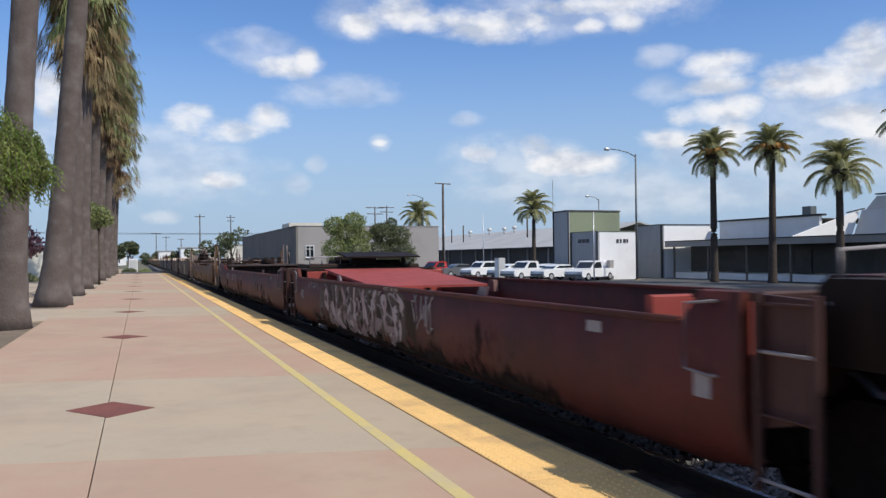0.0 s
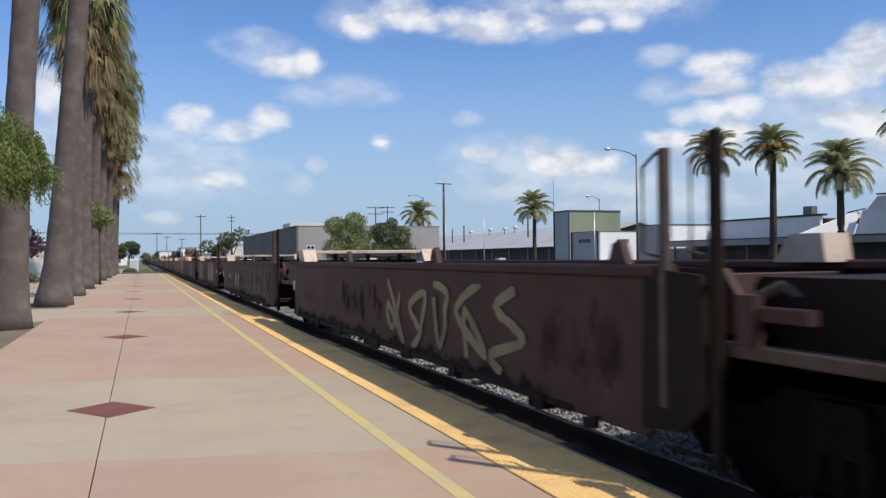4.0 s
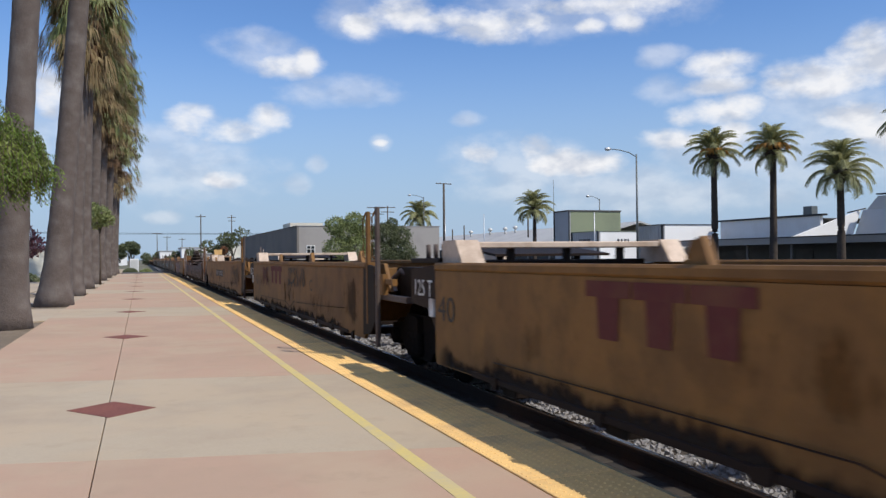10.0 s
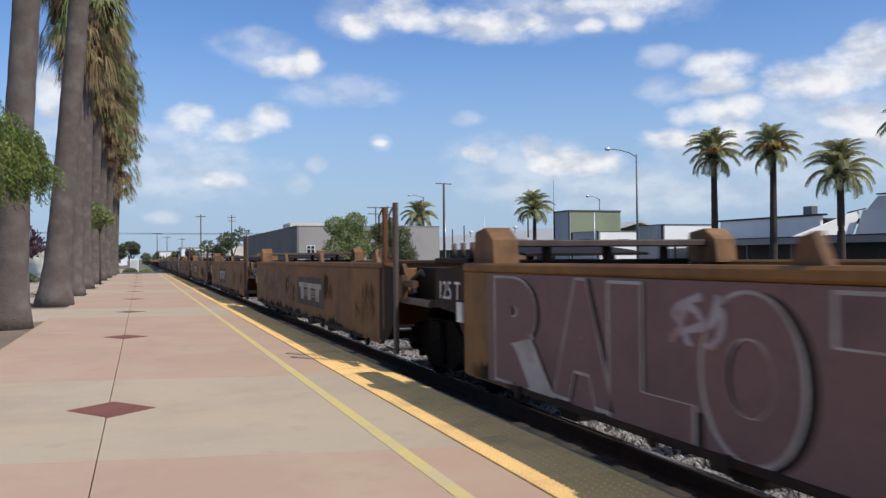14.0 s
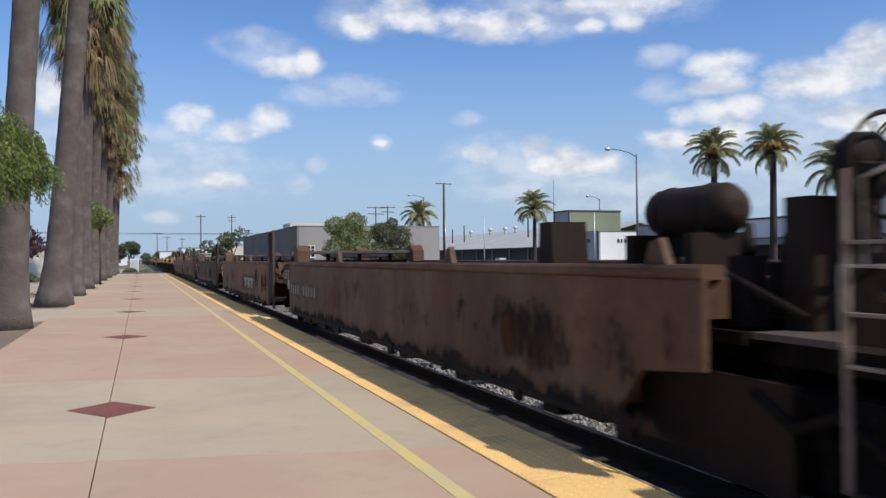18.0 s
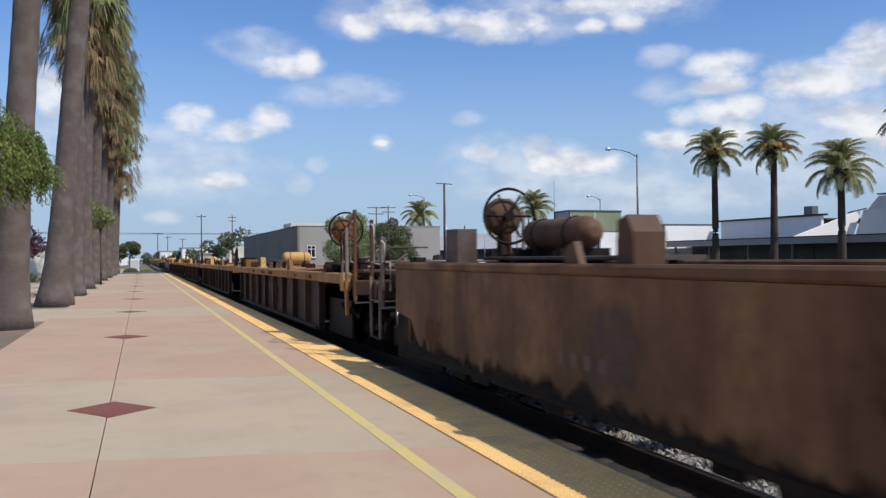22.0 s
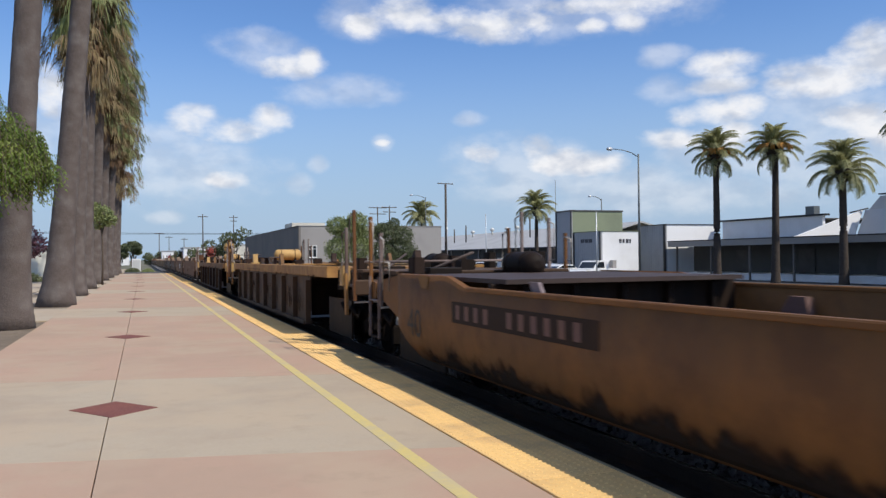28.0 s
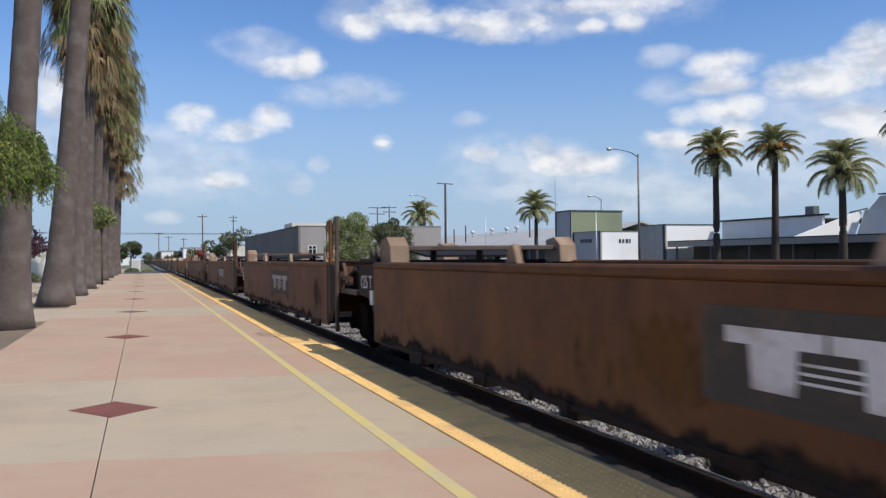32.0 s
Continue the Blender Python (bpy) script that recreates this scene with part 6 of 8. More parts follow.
            part("equipment_stand", Shape().bar(-1.38, yr - 3.5, 1.06, -1.1, yr - 3.2, 1.86, 0.04), "paint_steel", u)
            part("walkway", Shape().bar(-1.0, yr - 6.4, 1.52, -0.4, yr - 3.4, 1.56, 0.01), "paint_steel", u, label="grey walkway plate")
            for d in (4.0, 4.9, 6.0):
                part("tank_stand", Shape().bar(-0.9, yr - d - 0.05, 1.05, -0.35, yr - d + 0.05, 1.63 if d < 5.5 else 1.519), "paint_soot", u)
        part("end_deck", Shape().box(-1.3, yr - 5.6, 1.02, 1.3, yr - 2.0, 1.06), "paint_soot", u)
    # small lugs on the top of the near side
    for y in (b0 + 0.5, b0 + 4.2, b1 - 4.4):
        part("lug", lambda: Shape().prism([(-0.12, 0), (0.12, 0), (0.06, 0.14), (-0.04, 0.17)], "x", -0.03, 0.03), guide if guide != "paint_cream" else paint, u, (-1.43, y, top), key="lug")
    return u


TOPS = {}


def tub_side(b0, b1, top, side, rise0, rise1, open0, open1):
    """A side that curves inward at its foot, with raised ends and cut-up bottoms over the trucks."""
    s = Shape()
    prof = [(1.50, 1.0), (1.50, 0.45), (1.485, 0.30), (1.455, 0.19), (1.41, 0.10), (1.35, 0.04), (1.27, 0.0)]
    ys = [b0, b0 + 0.12, b0 + 0.24, b0 + 0.35, b0 + 0.5, b0 + 1.75, b0 + 2.3] + [b0 + 2.3 + (b1 - b0 - 4.6) * i / 6 for i in range(1, 6)] + [b1 - 2.3, b1 - 1.75, b1 - 0.5, b1 - 0.35, b1 - 0.24, b1 - 0.12, b1]
    k = len(prof)
    rows, inner = [], []
    for y in ys:
        d = min(y - b0, b1 - y)
        rise = rise0 if y - b0 < b1 - y else rise1
        cut = 0.42 if (open0 if y - b0 < b1 - y else open1) else 0.10
        lo = 0.30 + cut * max(0.0, min(1.0, (0.5 - d) / 0.5)) ** 0.7
        deep = 2.25 if (open0 if y - b0 < b1 - y else open1) else 0.50
        hi = top + rise * max(0.0, min(1.0, (deep - d) / (0.5 if deep > 1 else 0.15)))
        row = []
        for x, h in prof:
            z = 0.30 + (hi - 0.30) * h
            if z < lo:
                z, x = lo + 0.001 * h, 1.50 - 0.23 * max(0.0, 1 - (lo - 0.30) / 0.35) ** 2
            row.append((side * x, y, z))
        rows.append(row)
        inner.append([(x - side * 0.06, y_, z + 0.04 * (1 - (z - 0.30) / 1.2)) for x, y_, z in row])
    base = len(s.v)
    for a, b in zip(rows, inner):
        s.v += a + b
    n = 2 * k
    for i in range(len(ys) - 1):
        for j in range(k - 1):
            p = base + i * n + j
            s.f += [(p, p + 1, p + 1 + n, p + n), (p + k, p + k + n, p + k + 1 + n, p + k + 1)]
            s.smooth += [True, True]
        p = base + i * n
        s.f += [(p, p + n, p + n + k, p + k), (p + k - 1, p + 2 * k - 1, p + 2 * k - 1 + n, p + k - 1 + n)]
        s.smooth += [False, False]
    for i in (0, len(ys) - 1):
        p = base + i * n
        for j in range(k - 1):
            s.f.append((p + j, p + j + 1, p + j + 1 + k, p + j + k))
            s.smooth.append(False)
    return s


def tub_unit(L, front, rear, paint, inside="paint_soot", end_paint=None, top=1.24, brake_paint=None, tank_paint=None, flag="paint_yellow", brake=True, red_end=False):
    """A well car with rounded tub sides that stand lower than its ends."""
    u = new("well_car")
    TOPS[u.name] = top
    hi = 1.355
    yf, yr = -L / 2, L / 2
    b0 = yf + (0.75 if front == "A" else 1.9)
    b1 = yr - (0.75 if rear == "A" else 1.9)
    ends = end_paint or paint
    for side in (-1, 1):
        sp = part("side_panel", tub_side(b0, b1, top, side, hi - top, hi - top, front == "C", rear == "C"), paint, u)
        x = side * 1.47
        part("top_rail", Shape().bar(x - 0.035, b0 + (2.3 if front == "C" else 0.55), top - 0.03, x + 0.035, b1 - (2.3 if rear == "C" else 0.55), top + 0.018, 0.01), paint, sp)
    # inside: near-black paint for shade in the well, bright red where sunlit.
    part("floor", Shape().box(-1.12, b0 + 2.0, 0.30, 1.12, b1 - 2.0, 0.36), inside, u)
    for y, way, kind in ((b0, 1, front), (b1, -1, rear)):
        deep = 2.7 if kind == "C" else 0.95
        yy = y + way * 1.9
        y3 = y + way * (2.95 if kind == "C" else 0.6)
        part("bulkhead", lambda: Shape().bar(-1.42, -0.04, 0.5, 1.42, 0.04, 1.30), inside, u, (0, y + way * deep, 0), key="tub_bulkhead")
        for k in range(5):
            part("bulkhead_rib", lambda: Shape().bar(-0.03, -0.04, 0.5, 0.03, 0.04, 1.28), "paint_soot", u, (-1.1 + 0.55 * k, y + way * (deep + 0.09), 0), key="bulkhead_rib")
        if inside == "paint_redbright" and way < 0:
            part("slope_sheet", Shape().prism([(y + way * 0.62, 1.34), (y + way * 4.3, 1.10), (y + way * 4.3, 1.06), (y + way * 0.62, 1.28)], "x", -1.0 if inside == "paint_redbright" else 0.2, 1.0), inside, u)
        part("end_deck", Shape().box(-1.36, min(y, y3), hi - 0.055, 1.36, max(y, y3), hi - 0.01), "paint_greybrown" if not red_end else "paint_panel", u)
        if kind == "C":
            yy_ = y + (0.15 if way > 0 else -2.0 if paint == "paint_red" else -1.0)
            part("corner_flag", Shape().prism([(yy_ - way * 0.16, hi - 0.012), (yy_ + way * 0.20, hi - 0.012), (yy_ + way * 0.14, hi - 0.15), (yy_ - way * 0.06, hi - 0.15)], "x", -1.513, -1.504), flag, u, label="bright corner plate")
        part("latch_box", Shape().prism([(yy + way * 1.6, 0.95), (yy + way * 2.0, 0.95), (yy + way * 1.95, 1.15), (yy + way * 1.75, 1.15)], "x", 1.3, 1.38), "mark_plum", u)
        part("latch_box", Shape().prism([(yy + way * 1.75, top - 0.06), (yy + way * 1.95, top - 0.06), (yy + way * 1.83, top + 0.10), (yy + way * 1.66, top + 0.10)], "x", -1.43, -1.40), "mark_lilac", u)
    for k in range(1, 7):
        y = b0 + (b1 - b0) * k / 7
        part("floor_beam", lambda: Shape().bar(-1.1, -0.14, 0.24, 1.1, 0.14, 0.30), "paint_soot", u, (0, y, 0), key="tub_floor_beam")
    if front == "A":
        bogie_joint(u, yf, paint)
    else:
        end_platform(u, yf, 1, 1.9, ends, brake, brake_paint, tank_paint, posts=2, tall=2.2, post_paint=ends)
    if rear == "C":
        end_platform(u, yr, -1, 1.9, ends, False, posts=2, tall=2.15, post_paint=ends)
    for y, way, kind in ((b0, -1, front), (b1, 1, rear)):
        if kind == "C":
            part("end_panel", Shape().prism([(y, 0.74), (y + way * 0.85, 0.98), (y + way * 0.85, 1.26), (y, hi - 0.005)], "x", -1.45, -1.41), paint, u, label="worn side plate of the end")
        if kind == "A":
            part("end_wall", Shape().bar(-1.36, y - 0.03, 0.75, 1.36, y + 0.03, hi), "paint_maroon" if red_end or paint == "paint_red" else paint, u)
            for d in (0.10, 0.50):
                part("ladder_stile", Shape().bar(-1.5, y + way * d - 0.02, 0.32, -1.46, y + way * d + 0.02, hi, 0.006), "paint_maroon", u)
            for z in (0.38, 0.72, 1.05, 1.30):
                part("rung", Shape().tube((-1.48, y + way * 0.10, z), (-1.48, y + way * 0.50, z), 0.011, n=6), "mark_grey" if z in (0.38, 1.05) else "paint_maroon", u)
            part("end_panel", Shape().prism([(y + way * 0.02, 0.62), (y + way * 0.42, 0.72), (y + way * 0.42, 1.33), (y + way * 0.02, hi - 0.005)], "x", -1.44, -1.40), "paint_maroon", u)
            grab(u, [(-1.49, y - way * 0.18, 1.30), (-1.54, y - way * 0.20, 1.30), (-1.54, y - way * 0.42, 1.28), (-1.54, y - way * 0.44, 0.90), (-1.54, y - way * 0.22, 0.88), (-1.49, y - way * 0.2, 0.88)], 0.011, "mark_grey")
            grab(u, [(-0.9, y + way * 0.1, 1.42), (-0.9, y + way * 0.1, 1.58), (-0.5, y + way * 0.1, 1.60), (-0.5, y + way * 0.1, 1.42)], 0.014, "mark_grey")
            part("lock_box", Shape().bar(-0.3, y + way * 0.05 - 0.12, 1.41, 0.25, y + way * 0.05 + 0.12, 1.60, 0.02), "paint_soot", u)
            part("tag_plate", Shape().bar(-1.0, y + way * 0.45 - 0.08, 1.2, -0.96, y + way * 0.45 + 0.08, 1.3), "mark_rose", u)
            part("end_box", Shape().bar(-0.9, min(y, y + way * 0.4), 1.1, -0.35, max(y, y + way * 0.4), 1.44), "paint_maroon" if red_end else paint, u)
            grab(u, [(-1.2, y + way * 0.3, 1.30), (-0.4, y + way * 0.45, 1.36), (0.8, y + way * 0.45, 1.36), (1.2, y + way * 0.3, 1.30)], 0.014, "mark_grey")
    return u


def rib_unit(L, front, rear, chord, web, top=1.31, ch=0.17, guide="paint_yellow_dull", tank_paint="paint_tank", brake_paint=None, rib_step=1.3, tanked=True, stiff=0.10, lead=1.75, brake=True, brake_d=2.3):
    """A unit with heavy top chords and dark webs behind upright ribs."""
    u = new("well_car")
    yf, yr = -L / 2, L / 2
    c0 = yf + (0.22 if front == "A" else lead)
    c1 = yr - (0.22 if rear == "A" else 1.9)
    w0 = yf + (1.7 if front == "A" else 3.0 if lead < 2 else 4.3)
    w1 = yr - (2.0 if rear == "A" else 3.0)
    lo = 0.27
    for side in (-1, 1):
        x = side * 1.5
        tc = part("top_chord", Shape().bar(min(x, x - side * 0.2), c0, top - ch, max(x, x - side * 0.2), c1, top, 0.015), chord, u, label="worn yellow top chord")
        xi = x - side * stiff
        web_poly = [(w0, 0.55), (w0 + 0.35, lo), (w1 - 0.35, lo), (w1, 0.55), (w1, top - ch - 0.004), (w0, top - ch - 0.004)]
        part("web_plate", Shape().prism(web_poly, "x", min(xi, xi - side * 0.02), max(xi, xi - side * 0.02)), web, u)
        part("bottom_chord", Shape().bar(min(x - side * 0.02, x - side * 0.22), w0 + 0.35, lo - 0.035, max(x - side * 0.02, x - side * 0.22), w1 - 0.35, lo + 0.04, 0.012), web, u)
        if side < 0:
            n = max(3, int((w1 - w0) / rib_step))
            for i in range(n + 1):
                y = w0 + (w1 - w0) * i / n
                part("rib", lambda: Shape().prism([(-0.002, 0), (stiff, 0), (stiff, 0.86), (-0.0, 0.86)], "y", -0.045, 0.045), "paint_web_light" if i % 3 == 1 else web, u, (-1.5 + 0.005, min(max(y, w0 + 0.05), w1 - 0.05), (lo + 0.04) if 0.4 < y - w0 < w1 - w0 - 0.4 else 0.27), key=("rib", stiff))
    part("floor", Shape().box(-1.36, w0 + 0.5, 0.325, 1.36, w1 - 0.5, 0.35), "paint_soot", u)
    for k in range(1, 8):
        y = w0 + (w1 - w0) * k / 8
        part("floor_beam", lambda: Shape().bar(-1.38, -0.14, 0.2, 1.38, 0.14, 0.32), "paint_soot", u, (0, y, 0), key="rib_floor_beam")
    for y in (w0 + 0.5, w1 - 0.5):
        part("bulkhead", lambda: Shape().bar(-1.28, -0.03, 0.4, 1.28, 0.03, 1.2), "paint_soot", u, (0, y, 0), key="rib_bulkhead")
    for a, b in ((c0, w0 + 0.5), (max(yr - 5.7, w0 + 4), c1)):
        part("end_deck", Shape().box(-1.29, a, top - 0.07, 1.29, b, top - 0.03), "paint_chord", u, label="worn yellow deck plate")
        part("deck_beam", Shape().bar(-1.28, a, 1.0, 1.28, a + 0.08, top - 0.08), "paint_soot", u)
        part("deck_beam", Shape().bar(-1.28, b - 0.08, 1.0, 1.28, b, top - 0.08), "paint_soot", u)
    part("centre_sill", Shape().bar(-0.25, c0 - 0.2, 0.62, 0.25, w0 + 0.6, 1.0), "paint_soot", u)
    part("centre_sill", Shape().bar(-0.25, w1 - 0.6, 0.62, 0.25, c1 + 0.2, 1.0), "paint_soot", u)
    if front == "C":
        # Added plate, black in place of shade where sunlit ballast would show.
        part("draft_plate", Shape().box(-0.75, yf + 2.7, 0.12, -0.71, w0 + 0.55, 1.02), "paint_soot", u, label="added black plate in place of shade inside the end")
    # guides, cross beam and reservoir near the rear end of the well
    gy = yr - 3.2
    for y, side in ((yr - 5.5, -1), (yr - 5.5, 1), (w0 + 1.2, 1)):
        x = side * 1.24
        part("container_guide", Shape().prism([(y - 0.16, top), (y + 0.16, top), (y + 0.10, top + 0.12), (y + 0.14, top + 0.15), (y + 0.06, top + 0.28), (y - 0.07, top + 0.30), (y - 0.11, top + 0.12)], "x", x - 0.07, x + 0.07).bar(x - 0.12, y - 0.19, top, x + 0.12, y + 0.19, top + 0.04, 0.01), "paint_tank" if side < 0 else "paint_web", u)
    walk_ = part("walkway", Shape().bar(-0.75, yr - 5.1, top + 0.17, -0.35, yr - 1.0, top + 0.21, 0.01), "paint_steel", u, label="raised grey walkway plate")
    for k in range(5):
        part("walkway_post", Shape().bar(-0.6, yr - 5.0 + 0.95 * k, top - 0.03, -0.5, yr - 4.92 + 0.95 * k, top + 0.17), "paint_cream" if k % 2 else "paint_web", walk_)
    for x, d, h in ((0.9, 4.6, 0.14), (0.2, 5.1, 0.1), (-1.0, 4.0, 0.12), (0.7, 1.7, 0.2), (-1.05, 2.3, 0.16)):
        part("equipment_box", Shape().bar(x - 0.12, yr - d - 0.16, top - 0.03, x + 0.12, yr - d + 0.16, top + h, 0.02), "paint_panel" if h < 0.15 else "paint_web", u)
    if tanked:
        tank(u, 0.3, gy + 0.9, top + 0.28, 0.95, 0.19, tank_paint, "x")
    part("latch_box", Shape().bar(-1.2, yr - 1.2, 1.10, -0.8, yr - 0.8, 1.55), guide, u)
    part("lug", Shape().prism([(w0 + 3.6, top), (w0 + 4.0, top), (w0 + 3.9, top + 0.24), (w0 + 3.75, top + 0.26)], "x", -1.40, -1.32), guide, u)
    part("lug", Shape().prism([(w0 + 3.6, top), (w0 + 4.0, top), (w0 + 3.9, top + 0.24), (w0 + 3.75, top + 0.26)], "x", 1.32, 1.40), guide, u)
    if front == "A":
        truck(u, yf)
        part("end_stop", Shape().bar(-1.51, yf + 0.14, top - ch - 0.06, -1.25, yf + 0.24, top + 0.02), guide, u)
        for d, h in ((0.9, 1.95), (1.15, 1.85)):
            part("post", Shape().bar(-1.32, yf + d - 0.04, 1.1, -1.24, yf + d + 0.04, h), "paint_soot", u)
        part("equipment_box", Shape().bar(-1.1, yf + 0.7, 1.10, -0.6, yf + 1.3, 1.62), "paint_soot", u)
        rod(u, (-1.28, yf + 1.0, 1.9), (-1.28, yf + 2.1, 1.15), 0.03, guide, "brace")
    else:
        end_platform(u, yf, 1, 1.75, web, brake, brake_paint or "paint_tank", tank_paint, posts=2, tall=2.3, post_paint="paint_brown", brake_x=-1.15, with_tank=False, ladder=False, brake_d=brake_d)
    for y, way, kind in ((yf, 1, front), (yr, -1, rear)):
        if kind == "C":
            part("end_stop", Shape().bar(-1.53, y + way * 1.1 - 0.1, top - ch - 0.1, -1.40, y + way * 1.1 + 0.1, top + 0.02, 0.01), "paint_tank", u)
            part("strut", Shape().prism([(y + way * 0.92, top - 0.1), (y + way * 1.05, top - 0.1), (y + way * 0.98, 0.66), (y + way * 0.88, 0.66)], "x", -1.50, -1.46), "paint_chord", u)
    # pipes and boxes along the open well
    rod(u, (-1.15, w0 + 1.0, top - 0.02), (-1.15, w1 - 2.0, top - 0.06), 0.022, "paint_steel", "air_pipe")
    for k in range(4):
        y = w0 + (w1 - w0) * (0.15 + 0.22 * k)
        part("corner_post_lock", Shape().bar(1.26, y - 0.12, top, 1.42, y + 0.12, top + 0.10, 0.01), chord, u)
    if rear == "C":
        end_platform(u, yr, -1, 1.75, web, False, posts=2, tall=2.3, post_paint="paint_brown", ladder=False)
    return u


def join_train(u, s0, s1, label):
    tagged(u, label, "rail car", "cars of the freight train")
    u.location = (TRACK_X, (s0 + s1) / 2, RAIL_Z)
    kind = "tub" if any(c.name.startswith("top_rail") for q_ in u.children for c in q_.children) else "rib" if any(q_.name.startswith("web_plate") for q_ in u.children) else "flat"
    TRAIN.append((u, (s0 + s1) / 2, s1 - s0, kind, TOPS.get(u.name, 1.50)))
    return u


# joints and couplings, metres of train
UNITS = []


def five_unit(s, label, **kw):
    """Five articulated well units; s: coupler, four joints, coupler."""
    for i in range(5):
        f, r = ("C" if i == 0 else "A"), ("C" if i == 4 else "A")
        k = dict(kw)
        per = k.pop("per", {})
        k.update(per.get(i, {}))
        lab = k.pop("label", label)
        u = well_unit(s[i + 1] - s[i], f, r, **k)
        UNITS.append(join_train(u, s[i], s[i + 1], lab))


def steps(a, b, end=17.3):
    """Coupler, four joints, coupler of a five-unit car between a and b."""
    m = (b - a - 2 * end) / 3
    return [a, a + end, a + end + m, a + end + 2 * m, b - end, b]


# red three-unit tub car
RED = "oxide-red articulated well car with rounded tub sides"
UNITS.append(join_train(tub_unit(15.0, "A", "A", "paint_red", "paint_panel", flag="paint_redbright", red_end=True, top=1.17), -12.25, 2.75, RED))
UNITS.append(join_train(tub_unit(14.85, "A", "A", "paint_red", "paint_redbright", flag="paint_redbright", red_end=True, top=1.17), 2.75, 17.6, RED + ", big grey graffiti"))
UNITS.append(join_train(tub_unit(17.7, "A", "C", "paint_red", "paint_panel", end_paint="paint_soot", flag="paint_redbright", top=1.17), 17.6, 35.3, RED))
# ochre single tub car
UNITS.append(join_train(tub_unit(17.9, "C", "C", "paint_ochre", end_paint="paint_ochre", brake=False), 35.3, 53.2, "rust-streaked ochre well car with rounded tub sides"))
# maroon five-unit car
five_unit([53.2, 71.1, 86.6, 102.0, 117.0, 133.9], "dull maroon articulated well car with graffiti", paint="paint_maroon", guide="paint_cream", sill="paint_soot", panel="paint_maroon", posts=("paint_steel", "paint_soot"),
          brake_paint="paint_ladder", tank_paint="paint_ladder",
          per={0: dict(paint="paint_greybrown", label="grey-brown articulated well car with faded graffiti", end_paint="paint_web_light"), 4: dict(tank_paint="paint_steel")})
# yellow five-unit car
five_unit([133.9, 151.2, 166.7, 181.8, 197.0, 214.3], "yellow articulated well car, dirty along its foot", paint="paint_yellow", guide="paint_cream", sill="paint_panel", posts=("paint_yellow", "paint_steel"), tank_paint="paint_yellow", brake_paint="paint_redbright", start=1.6, per={4: dict(brake_paint="paint_brown")})
# brown single tub car with graffiti
UNITS.append(join_train(tub_unit(19.0, "C", "C", "paint_rustdark", end_paint="paint_brown", brake=False, top=1.21), 214.3, 233.3, "rusty brown tub-sided well car with large mauve graffiti"))
# dull yellow five-unit car
five_unit([233.3, 251.2, 266.5, 281.8, 297.45, 314.1], "dull yellow-brown articulated well car", paint="paint_yellow_dull", guide="paint_dusty", sill="paint_panel", posts=("paint_brown", "paint_steel"), tank_paint="paint_orange", brake_paint="paint_steel", end_paint="paint_web_light", per={4: dict(paint="paint_ochre", label="rust-blotched ochre articulated well car")})
# rusty five-unit car
five_unit([314.1, 332.0, 347.2, 362.7, 378.2, 395.2], "heavily rusted articulated well car", paint="paint_rusty", guide="paint_rusty", sill="paint_soot", posts=("paint_soot", "paint_steel"), tank_paint="paint_panel", brake_paint="paint_soot", end_paint="paint_web_light",
          per={1: dict(paint="paint_ochrebrown", label="brown and ochre stained articulated well car"), 2: dict(paint="paint_sooty", label="soot-black and rust articulated well car"), 4: dict(paint="paint_dusty", tank_paint="paint_rusty", brake_paint="paint_rusty", label="dusty red-brown rusted articulated well car")})
# five ribbed units
q = [395.2, 412.7, 430.5, 448.3, 466.2, 484.1]
for i in range(5):
    u = rib_unit(q[i + 1] - q[i], "C" if i == 0 else "A", "C" if i == 4 else "A", "paint_chord", "paint_web", brake_paint="paint_orange" if i == 0 else None, tanked=(i % 2 == 0), lead=1.05)
    UNITS.append(join_train(u, q[i], q[i + 1], "articulated car with yellow top chord and dark ribbed sides"))
# orange tub car
UNITS.append(join_train(tub_unit(18.2, "C", "C", "paint_orange", end_paint="paint_orange", brake=False), 484.1, 502.3, "orange-brown well car with smooth rounded sides"))
# two single ribbed cars
UNITS.append(join_train(rib_unit(19.4, "C", "C", "paint_chord", "paint_web_light", top=1.42, ch=0.2, rib_step=1.5, tank_paint="paint_tank", lead=2.3, brake=False), 502.3, 521.7, "single car with bright yellow top chord and brown ribbed sides"))
UNITS.append(join_train(rib_unit(19.1, "C", "C", "paint_ochre", "paint_web", top=1.40, ch=0.2, rib_step=1.5, lead=2.3, brake_d=3.3), 521.7, 540.8, "single car with ochre top chord and dark ribbed sides"))
# brown five-unit car, and more of the same behind it
five_unit([540.8, 559.5, 574.9, 590.3, 605.7, 623.5], "brown articulated well car with pale container guides", paint="paint_brown", guide="paint_hood", sill="paint_panel", posts=("paint_brown", "paint_steel"), tank_paint="paint_brown", brake_paint="paint_redbright", end_paint="paint_web_light")
FINE[0] = False
five_unit(steps(623.5, 704.3), "yellow articulated well car far back in the train", paint="paint_yellow_dull", guide="paint_cream", sill="paint_panel")
five_unit(steps(704.3, 785.1), "brown articulated well car far back in the train", paint="paint_brown", guide="paint_brown", sill="paint_panel")
five_unit(steps(785.1, 865.9), "maroon articulated well car at the far end of the train", paint="paint_maroon", guide="paint_cream", sill="paint_panel")


# ---- painted marks and graffiti on the near sides ----
def find(s):
    return min(TRAIN, key=lambda q: abs(q[1] - s) - q[2] / 2)


